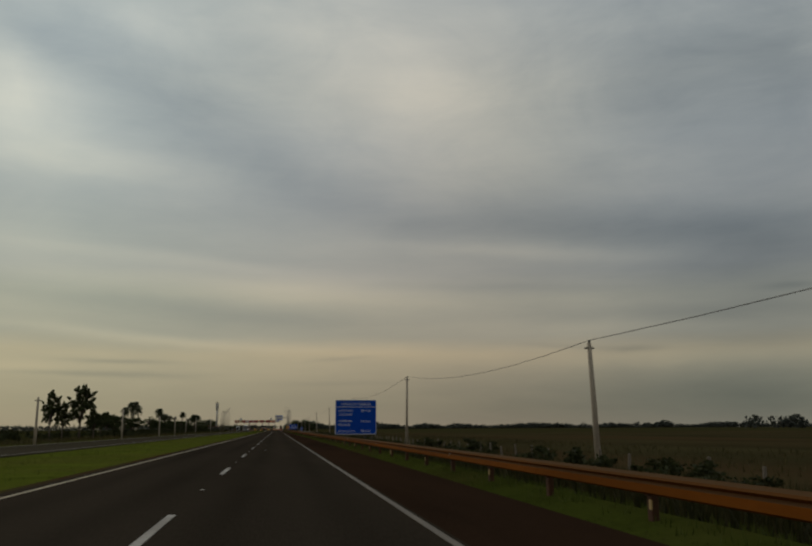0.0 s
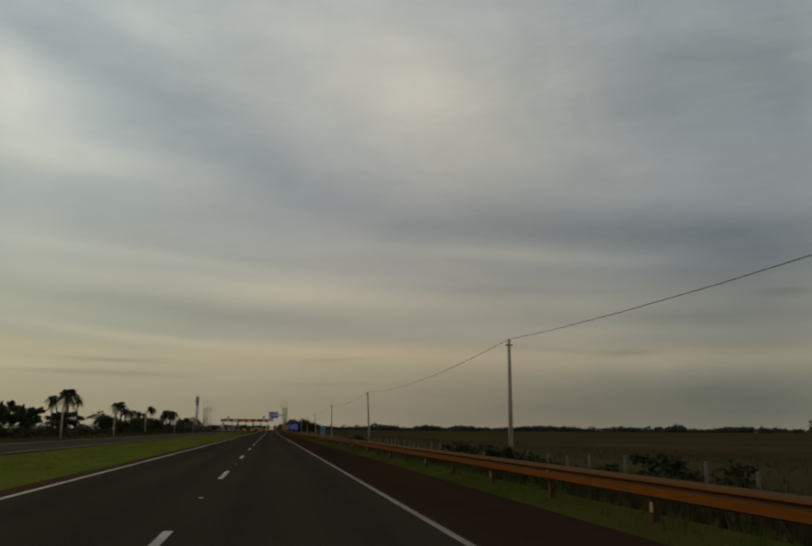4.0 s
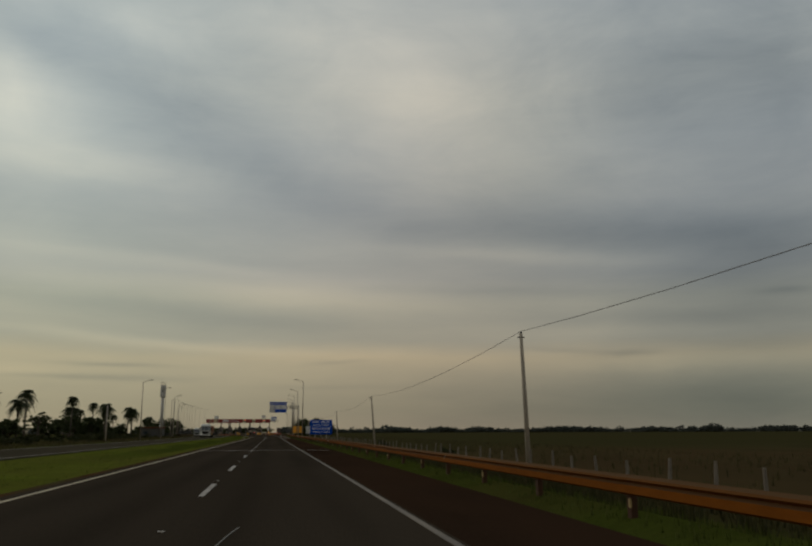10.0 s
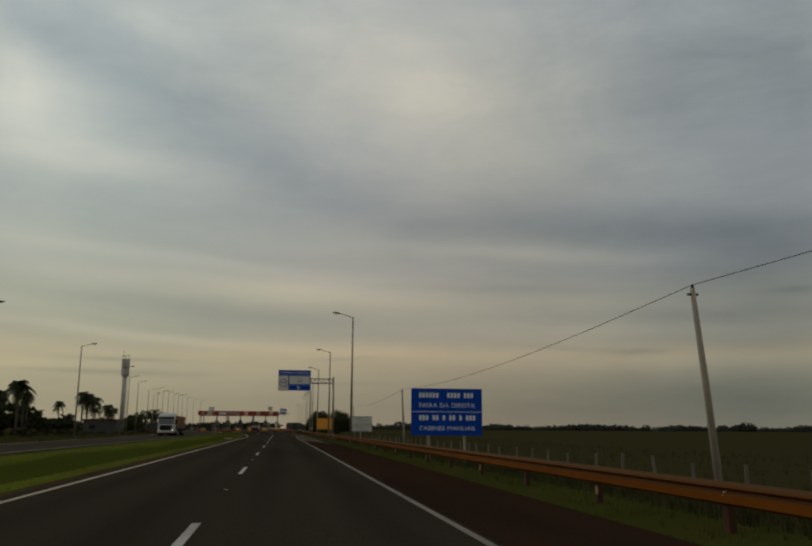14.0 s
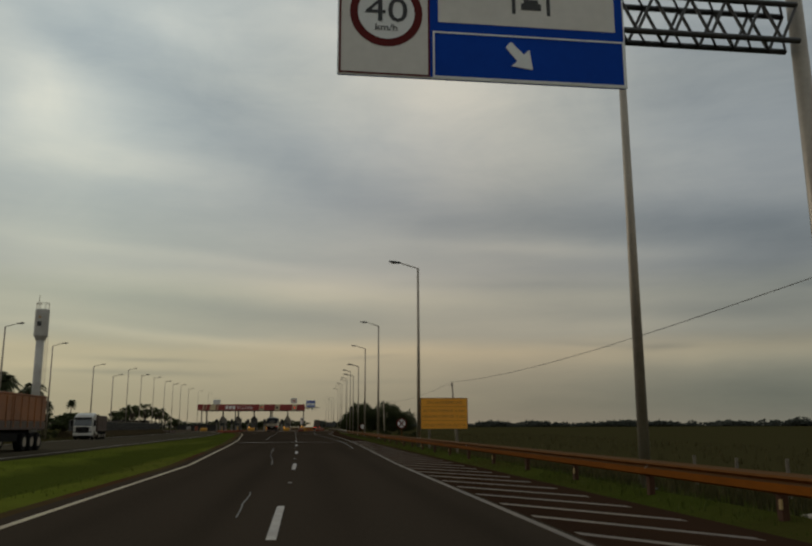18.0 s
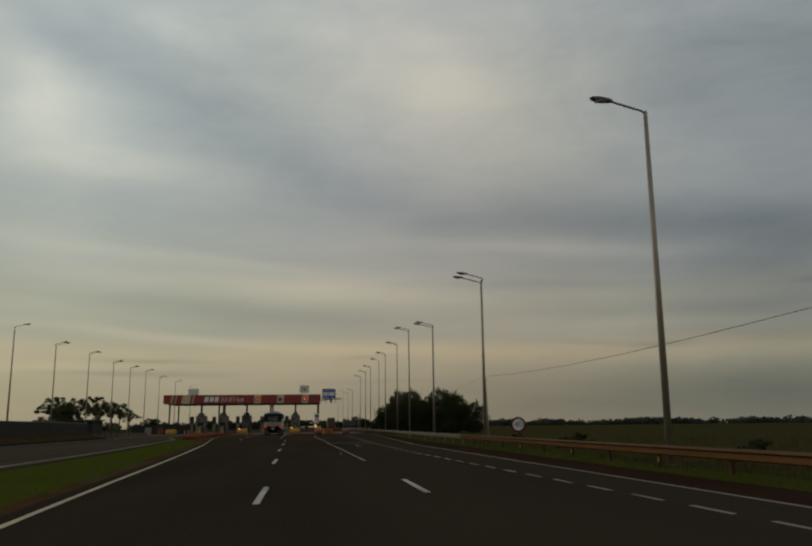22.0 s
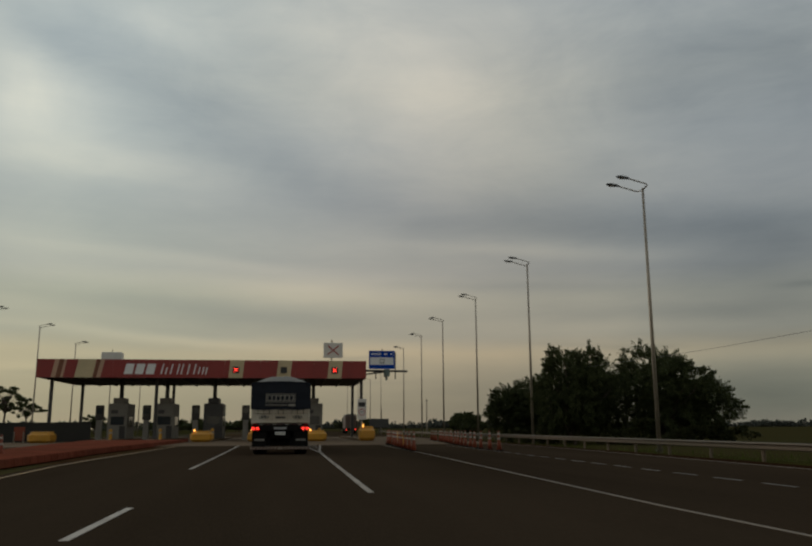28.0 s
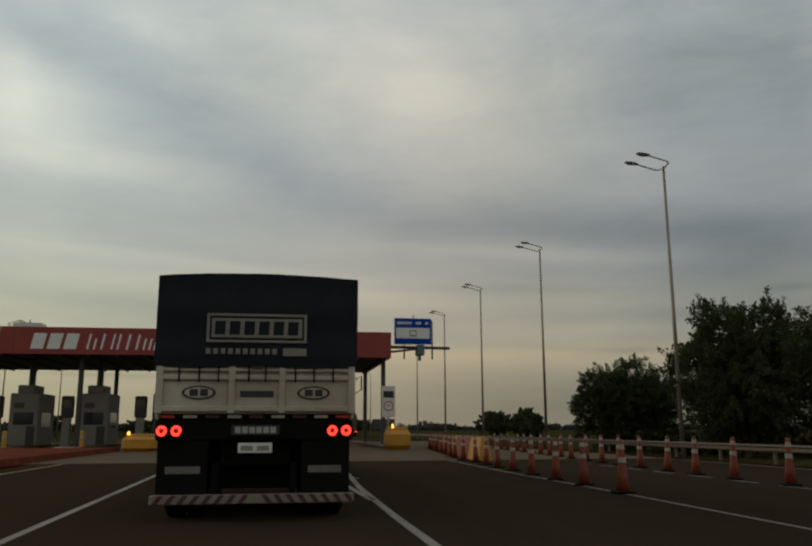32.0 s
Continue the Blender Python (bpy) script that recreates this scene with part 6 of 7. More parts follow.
def oncoming_truck(x, y, cab, cargo, label, length, high, lit=True):
    """A tractor and its load facing south, cab with a sloping screen and a deep grille."""
    t = thing("oncoming_truck", label, "truck", (x, y, -0.01))

    def plate(outline, y0, y1, lean=0.0):
        """An upright plate in x and z that leans back with height."""
        k = len(outline)
        v = [(px, y0 + lean * (pz - 1.7), pz) for px, pz in outline] + [(px, y1 + lean * (pz - 1.7), pz) for px, pz in outline]
        return Shape().add(v, [tuple(range(k)), tuple(range(2 * k - 1, k - 1, -1))] + [(i, i + k, (i + 1) % k + k, (i + 1) % k) for i in range(k)])

    body = Shape()
    rings = []
    for yy, w, z0, z1 in ((0.0, 1.12, 0.62, 1.68), (0.1, 1.23, 0.56, 1.8), (0.34, 1.25, 0.55, 2.86), (0.62, 1.25, 0.55, 3.18), (1.25, 1.22, 0.55, 3.42), (2.15, 1.2, 0.55, 3.5), (2.25, 1.14, 0.6, 3.44)):
        c = 0.14
        rings.append([(-w, yy, z0), (w, yy, z0), (w, yy, z1 - c), (w - c, yy, z1), (-w + c, yy, z1), (-w, yy, z1 - c)])
    body.add([p for r in rings for p in r], [(i * 6 + k, i * 6 + (k + 1) % 6, i * 6 + 6 + (k + 1) % 6, i * 6 + 6 + k) for i in range(6) for k in range(6)] + [(5, 4, 3, 2, 1, 0), tuple(range(36, 42))])
    part("cab", body, cab, t)
    part("windscreen", plate([(-1.16, 1.82), (1.16, 1.82), (1.1, 2.62), (-1.1, 2.62)], 0.03, 0.1, 0.235), screen_dark, t, "dark windscreen")
    for sx in (-1, 1):
        wiper = Shape().tube([(sx * 0.1, 0.045, 1.84), (sx * 0.75, 0.065, 1.92)], 0.014, 5)
        part("wiper", wiper, truck_black, t)
        side = Shape().box(min(sx * 1.252, sx * 1.262), max(sx * 1.252, sx * 1.262), 0.62, 1.35, 1.75, 2.5, 0.003)
        part("side_window", side, screen_dark, t, "dark side window")
        part("step", Shape().box(min(sx * 1.24, sx * 1.02), max(sx * 1.24, sx * 1.02), 0.5, 0.95, 0.32, 0.5, 0.02), truck_black, t)
    part("sun_visor", plate([(-1.15, 2.66), (1.15, 2.66), (1.12, 2.9), (-1.12, 2.9)], -0.06, 0.0, 0.16), truck_black, t, "dark sun visor")
    part("grille", plate([(-0.72, 0.86), (0.72, 0.86), (0.9, 1.2), (0.86, 1.62), (-0.86, 1.62), (-0.9, 1.2)], -0.03, 0.012), truck_black, t, "deep black grille")
    for i in range(6):
        part("grille_bar", Shape().box(-0.78, 0.78, -0.04, -0.03, 0.95 + i * 0.11, 0.965 + i * 0.11), steel_dark, t)
    part("trim_bar", Shape().box(-0.9, 0.9, -0.035, 0.0, 1.66, 1.7, 0.008), chrome, t, "bright trim over the grille")
    part("bumper", Shape().box(-1.22, 1.22, -0.09, 0.3, 0.5, 0.8, 0.07), cab, t)
    part("air_dam", Shape().box(-1.15, 1.15, -0.05, 0.3, 0.26, 0.5, 0.04), truck_black, t)
    part("number_plate", Shape().box(-0.2, 0.2, -0.1, -0.09, 0.52, 0.64, 0.004), sign_back, t)
    for sx in (-1, 1):
        part("headlamp_housing", plate([(sx * 0.8, 0.82), (sx * 1.16, 0.86), (sx * 1.18, 1.14), (sx * 0.94, 1.06)], -0.03, 0.06), screen_dark, t)
        part("headlamp", Shape().prism([(sx * 1.02 + 0.075 * math.cos(a), 0.92 + 0.065 * math.sin(a)) for a in np.linspace(0, 2 * math.pi, 13)[:-1]], "y", -0.045, -0.03), lamp_white if lit else sign_white, t, "lit headlamp" if lit else "headlamp")
        mirror = part("mirror", Shape().box(min(sx * 1.62, sx * 1.38), max(sx * 1.62, sx * 1.38), 0.2, 0.34, 1.75, 2.55, 0.05), truck_black, t)
        part("mirror_arm", Shape().tube([(sx * 1.2, 0.35, 2.62), (sx * 1.5, 0.27, 2.6)], 0.025, 5), truck_black, mirror)
        wheel(t, sx * 1.08, 1.1, 0.5, 0.3)
        part("wheel_arch", Shape().tube([(sx * 1.2, 1.1 + 0.6 * math.cos(a), 0.5 + 0.6 * math.sin(a)) for a in np.linspace(0, math.pi, 9)], 0.06, 5), truck_black, t)
        for yy in (length - 0.9, length - 2.1, length - 3.3, 3.8):
            wheel(t, sx * 1.05, yy, 0.5, 0.45)
        part("side_guard", Shape().box(min(sx * 1.2, sx * 1.1), max(sx * 1.2, sx * 1.1), 4.6, length - 4.2, 0.55, 1.0, 0.02), truck_black, t)
        part("fuel_tank", Shape().tube([(sx * 1.0, 1.9, 0.72), (sx * 1.0, 2.9, 0.72)], 0.3, 12), steel, t)
    # load box: dark sill, two bays, stakes and a top rail
    half = (2.8 + length) / 2
    for y0, y1 in ((2.8, half - 0.03), (half + 0.03, length)):
        part("cargo_body", Shape().box(-1.28, 1.28, y0, y1, 1.62, high, 0.05), cargo, t)
        part("cargo_sill", Shape().box(-1.29, 1.29, y0, y1, 1.15, 1.62, 0.03), cargo_brown, t, "dark lower board")
        part("top_rail", Shape().box(-1.31, 1.31, y0 - 0.02, y1 + 0.02, high, high + 0.08, 0.02), cargo, t)
    k = 3.2
    while k < length:
        for sx in (-1, 1):
            part("rib", Shape().box(min(sx * 1.28, sx * 1.33), max(sx * 1.28, sx * 1.33), k - 0.04, k + 0.04, 1.3, high - 0.05), cargo, t)
        k += 1.1
    part("chassis", Shape().box(-0.5, 0.5, 0.4, length - 0.2, 0.75, 1.15, 0.02), truck_black, t)
    return t


oncoming_truck(-17.7, 475.8, cab_white, cargo_orange, "white cab truck with an orange cargo body, headlamps lit", 14.0, 3.0)
oncoming_truck(-24.6, 529.0, cab_white, cargo_brown, "light white cab truck with a dark covered body", 8.0, 3.1, False).scale = (0.78, 0.78, 0.8)


def make_far_truck():
    t = thing("box_truck", "dark brown truck seen from behind beyond the plaza", "truck", (4.2, 800, 0))
    part("cargo_body", Shape().box(-1.3, 1.3, 0, 9, 1.1, 4.0, 0.15), cargo_brown, t)
    part("tarp_top", Shape().prism([(-1.3, 4.0), (1.3, 4.0), (0.9, 4.35), (-0.9, 4.35)], "y", 0, 9), tarp_grey, t)
    part("chassis", Shape().box(-1.2, 1.2, 0.05, 11, 0.7, 1.1, 0.03), truck_black, t)
    for sx in (-1, 1):
        for yy in (1.0, 2.3, 10):
            wheel(t, sx * 1.0, yy, 0.5, 0.5)
        part("tail_lamp", Shape().box(min(sx * 1.2, sx * 0.9), max(sx * 1.2, sx * 0.9), -0.03, 0.03, 0.85, 1.0, 0.01), lamp_red, t, "lit tail lamp")


make_far_truck()


# ---- water tower, buildings, screens beyond the opposite road ----
def make_tower():
    t = thing("water_tower", "slim white water tower with a wider tank", "water tower", (-40.7, 563.6, -0.3))
    part("shaft", Shape().tube([(0, 0, 0), (0, 0, 7), (0, 0, 14.4)], [0.62, 0.58, 0.58], 20), plaster, t, smooth=True)
    tank = part("tank", Shape().tube([(0, 0, 14.3), (0, 0, 14.9), (0, 0, 15.0), (0, 0, 18.9), (0, 0, 19.0)], [0.62, 0.92, 1.0, 1.0, 0.92], 24), plaster, t, "white cylindrical tank", smooth=False)
    part("emblem", Shape().box(-0.3, 0.3, -1.08, -1.02, 16.4, 17.1, 0.03), steel_dark, tank, "grey emblem")
    part("emblem", Shape().prism([(-0.2, 17.6), (0.2, 17.6), (0.0, 18.1)], "y", -1.08, -1.04), yellow_plastic, tank, "yellow mark")
    for k in range(8):
        a = 2 * math.pi * k / 8
        part("rail_post", Shape().tube([(0.9 * math.cos(a), 0.9 * math.sin(a), 19.0), (0.9 * math.cos(a), 0.9 * math.sin(a), 20.0)], 0.03, 5), steel, t)
    part("rail", Shape().tube([(0.9 * math.cos(a), 0.9 * math.sin(a), 19.95) for a in np.linspace(0, 2 * math.pi, 17)], 0.03, 5), steel, t)
    part("antenna", Shape().tube([(-0.6, 0, 19), (-0.6, 0, 21.2)], 0.04, 5), steel, t)
    for x in (0.85, 1.2):
        part("ladder_rail", Shape().tube([(x, -0.3, 0), (x, -0.3, 15)], 0.03, 5), steel, t)
    for k in range(40):
        part("rung", Shape().tube([(0.85, -0.3, 0.4 + k * 0.37), (1.2, -0.3, 0.4 + k * 0.37)], 0.02, 4), steel, t)


make_tower()


def make_buildings():
    b = thing("pump_house", "low grey rendered service building", "building", (-44.5, 540, -0.3))
    part("wall", Shape().box(0, 7.0, 0, 9, 0, 3.1, 0.05), surf("stained_render", (0.06, 0.055, 0.045), 0.9, var=0.3, big=0.4, fine=7, tint=(0.035, 0.032, 0.026)), b)
    part("roof", Shape().box(-0.3, 7.3, -0.3, 9.3, 3.1, 3.35, 0.04), kerb_red, b, "dull red roof edge")
    part("door", Shape().box(4.0, 4.9, -0.03, -0.002, 0, 2.1, 0.01), steel_dark, b)
    part("window", Shape().box(1.2, 2.6, -0.03, -0.002, 1.1, 2.1, 0.01), screen_dark, b)
    s = thing("screen_fence", "long dark shade-net fence with a pale top rail", "fence")
    y = 556.0
    k = 0
    while y < 655:
        x = -33.5 - (y - 556) * 0.055
        part("net_panel", Shape().box(x, x + 0.04, y + 0.03, y + 3.95, 0.72, 2.22), dark_net, s)
        part("post", Shape().box(x - 0.05, x + 0.05, y - 0.04, y + 0.04, -0.3, 2.26), steel_dark, s)
        part("top_rail", Shape().box(x - 0.03, x + 0.06, y + 0.04, y + 3.96, 2.22, 2.28), pole_concrete, s)
        for j in range(7):
            part("batten", Shape().box(x + 0.045, x + 0.075, y + 0.3 + j * 0.54, y + 0.38 + j * 0.54, 0.8, 2.2), steel_dark, s)
        y += 4.0
    bank = thing("earth_bank", "low brown earth bank under the net fence", "bank", kind="structure")
    mound = Shape()
    rows = [(-33.5 - (v - 556) * 0.055, v) for v in np.arange(552, 664, 4.0)]
    mound.add([q for u, v in rows for q in ((u - 0.5, v, -0.3), (u - 0.4, v, 0.78 + 0.05 * math.sin(v)), (u + 0.35, v, 0.74 + 0.05 * math.sin(v * 1.3)), (u + 2.4, v, -0.12))],
              [(i * 4 + k, i * 4 + k + 1, i * 4 + 5 + k, i * 4 + 4 + k) for i in range(len(rows) - 1) for k in range(3)] + [(0, 3, 2, 1), (len(rows) * 4 - 4, len(rows) * 4 - 3, len(rows) * 4 - 2, len(rows) * 4 - 1)])
    part("soil", mound, surf("dark_bank_soil", (0.036, 0.027, 0.015), 0.95, var=0.4, big=0.5, fine=9, bump=0.5, tint=(0.05, 0.034, 0.018), spec=0.0), bank)
    w = thing("plaza_wall", "low dark wall beside the toll canopy", "wall")
    part("wall", Shape().box(-41.5, -29.3, 702.4, 702.65, -0.1, 1.95, 0.02), dark_net, w)
    o = thing("far_office", "low dark plaza office beside the booths", "building", (-71.9, 735, -0.3))
    part("wall", Shape().box(0, 14, 0, 10, 0, 3.7, 0.05), dark_net, o)
    part("roof", Shape().box(-0.5, 14.5, -0.5, 10.5, 3.7, 4.0, 0.05), canopy_grey, o)
    for i in range(4):
        part("window", Shape().box(1.2 + i * 3.2, 2.8 + i * 3.2, -0.03, -0.002, 1.1, 2.3, 0.01), screen_dark, o)
    d = thing("message_board", "dark roadside message board on a post", "sign panel", (10.6, 800, -0.1))
    part("post", Shape().box(-0.12, 0.12, -0.1, 0.1, 0, 1.6, 0.02), steel_dark, d)
    part("board", Shape().box(-2.2, 2.2, -0.15, 0.15, 1.4, 3.4, 0.05), steel_dark, d)
    p = thing("power_cubicle", "small grey cabinet with a lamp beside the canopy", "cabinet", (-37.0, 696, 0))
    part("body", Shape().box(-0.6, 0.6, 0, 0.8, 0, 1.5, 0.04), booth_grey, p)
    r = thing("barrier_rack", "orange and white barrier board", "barrier", (-35.1, 699.5, 0.0))
    part("board", Shape().box(-0.5, 0.5, 0, 0.04, 0.2, 1.5, 0.01), cone_orange, r)
    part("leg", Shape().box(-0.45, -0.39, -0.2, 0.24, 0, 1.05, 0.005), steel, r)
    part("leg", Shape().box(0.39, 0.45, -0.2, 0.24, 0, 1.05, 0.005), steel, r)


make_buildings()


def make_headwall():
    h = thing("culvert_headwall", "pale broken concrete culvert headwall in the median grass", "drain", (-6.6, 448.7, -0.08))
    h.rotation_euler = (0, 0, radians(62))
    part("slab", Shape().box(-0.78, 0.82, -0.1, 0.1, 0.06, 0.13, 0.025), pole_concrete, h)
    part("wall", Shape().box(-0.7, 0.3, -0.04, 0.06, -0.35, 0.06, 0.02), dark_net, h)
    part("pipe", Shape().tube([(-0.45, -0.02, -0.1), (-0.45, 0.22, -0.1)], 0.13, 12), truck_black, h, "dark pipe mouth")


make_headwall()
b = thing("loudspeaker_box", "grey equipment box strapped to a lamp post", "equipment box", (9.57, 632.9, 4.9), "")
part("case", Shape().box(-0.05, 0.3, -0.26, -0.02, 0, 0.75, 0.05), steel_dark, b)
part("bracket", Shape().box(-0.1, 0.1, -0.05, 0.1, 0.3, 0.4, 0.01), steel, b)
part("horn", Shape().tube([(-0.02, -0.2, 0.85), (-0.02, -0.42, 0.86)], [0.05, 0.14], 10), steel_dark, b)


# ---- plants ----
def quads_mesh(name, centres, sizes, seed, flat=0.0, aspect=1.6):
    """Many small leaves, each a quad turned at random."""
    rng = np.random.default_rng(seed)
    c = np.asarray(centres, float)
    n = len(c)
    a = rng.normal(size=(n, 3))
    a /= np.linalg.norm(a, axis=1)[:, None]
    b = rng.normal(size=(n, 3))
    b[:, 2] *= 1 - flat
    b -= a * (a * b).sum(1)[:, None]
    b /= np.linalg.norm(b, axis=1)[:, None]
    s = np.asarray(sizes, float).reshape(-1, 1) * np.ones((n, 1))
    u, v = a * s * aspect * 0.5, b * s * 0.5
    verts = np.stack([c - u - v * 0.3, c - v, c + u + v * 0.2, c + v], 1).reshape(-1, 3)
    me = bpy.data.meshes.new(name)
    me.vertices.add(n * 4)
    me.vertices.foreach_set("co", verts.ravel())
    me.loops.add(n * 4)
    me.loops.foreach_set("vertex_index", np.arange(n * 4, dtype=np.int32))
    me.polygons.add(n)
    me.polygons.foreach_set("loop_start", np.arange(0, n * 4, 4, dtype=np.int32))
    me.update(calc_edges=True)
    me.validate()
    return me


def crown_points(rng, clumps, per, radius, squash=0.75, pull=1.7):
    out = []
    mid = np.mean([tuple(c) for c in clumps], axis=0)
    for c in clumps:
        c = np.asarray(tuple(c))
        r = radius * rng.uniform(0.55, 1.3)
        p = rng.normal(size=(per, 3))
        p *= (rng.random((per, 1)) ** 0.45) / np.linalg.norm(p, axis=1)[:, None]
        p[:, 2] *= squash
        # drawn out away from the middle into a ragged, thinning sprig
        way = c - mid + rng.normal(size=3) * 0.4 * np.linalg.norm(c - mid + 0.01)
        way /= np.linalg.norm(way) + 1e-6
        out_by = rng.random((per, 1)) ** 1.6
        out.append(c + p * r * (1 - 0.62 * out_by) + way * out_by * r * pull)
    return np.concatenate(out)


def tree_meshes(seed, h, spread, leaf, per, n_clumps, clear=0.25, radius=None, umbrella=False, pull=1.5):
    """Trunk with limbs, and a crown of leaves, for one kind of tree."""
    rng = np.random.default_rng(seed)
    trunk = Shape()
    fork = h * clear
    trunk.tube([(0, 0, -0.4), (0.05, 0.03, fork * 0.6), (0.1, -0.05, fork)], [h * 0.03, h * 0.024, h * 0.02], 8)
    clumps = []
    mid_z, half = h * (clear + 1) / 2 - (radius or 0) * 0.3, h * (1 - clear) / 2 * 0.96
    for k in range(n_clumps):
        a = 2 * math.pi * (k * 0.618) + rng.uniform(-0.3, 0.3)
        u = math.sqrt((k + 0.5) / n_clumps)
        if umbrella:
            r = spread * u
            z = h * (0.94 - 0.30 * u * u) + rng.uniform(-0.11, 0.04) * h
        else:
            d = Vector(rng.normal(size=3)).normalized()
            lobe = 0.86 + 0.42 * noise.noise(d * 1.6 + Vector((seed, 0, 0)))
            d *= lobe * (rng.uniform(0.78, 1.0) if rng.random() < 0.72 else rng.uniform(0.25, 0.75))
            z = mid_z + half * d.z
            r = spread * math.hypot(d.x, d.y)
            a = math.atan2(d.y, d.x)
        end = Vector((r * math.cos(a), r * math.sin(a), z))
        clumps.append(end)
        if k < 22:
            mid = Vector((end.x * 0.45, end.y * 0.45, fork + (z - fork) * 0.55))
            trunk.tube([(0.1, -0.05, fork * 0.9), mid, end], [h * 0.014, h * 0.009, h * 0.003], 5)
    pts = crown_points(rng, clumps, per, radius or spread * 0.2, 0.5 if umbrella else 0.75, 0.5 if umbrella else pull)
    return trunk.mesh("trunk", True), quads_mesh("crown", pts, rng.uniform(0.6, 1.4, len(pts)) * leaf, seed + 1)


def plant(name, label, category, meshes, x, y, scale, turn, leafmat, group=""):
    t = thing(name, label, category, (x, y, ground_height(x, y)), group)
    part("trunk", meshes[0], bark, t)
    part("crown", meshes[1], leafmat, t)
    t.scale = (scale[0], scale[0], scale[1]) if isinstance(scale, tuple) else (scale,) * 3
    t.rotation_euler = (0, 0, turn)
    return t


def palm_meshes(seed, h, size):
    rng = np.random.default_rng(seed)
    trunk = Shape().tube([(0, 0, -0.4), (0.06, 0.02, h * 0.4), (0.02, 0.05, h * 0.8), (0, 0, h)], [0.19, 0.17, 0.15, 0.12], 9)
    v, f = [], []
    for k in range(42):
        a = 2 * math.pi * k * 0.618 + rng.uniform(-0.2, 0.2)
        up = rng.uniform(-0.85, 1.25)
        length = size * rng.uniform(0.85, 1.1)
        d = Vector((math.cos(a), math.sin(a), 0))
        side = Vector((-math.sin(a), math.cos(a), 0))
        last = None
        for i in range(12):
            s = (i + 0.6) / 12
            c = Vector((0, 0, h)) + d * length * (s * math.cos(up) + 0.1 * s) + Vector((0, 0, length * (s * math.sin(up) - 0.75 * s * s)))
            if last is not None:
                along = (c - last).normalized()
                ll = size * 0.34 * math.sin(math.pi * min(0.95, 0.15 + s * 0.8))
                for sg in (1, -1):
                    tip = c + (side * sg * 0.85 + along * 0.5 + Vector((0, 0, -0.35))).normalized() * ll
                    w = along * size * 0.045
                    n = len(v)
                    v += [c - w, c + w, tip + w * 0.3, tip - w * 0.3]
                    f.append((n, n + 1, n + 2, n + 3))
            last = c
    me = bpy.data.meshes.new("fronds")
    me.from_pydata([tuple(p) for p in v], [], f)
    return trunk.mesh("trunk", True), me


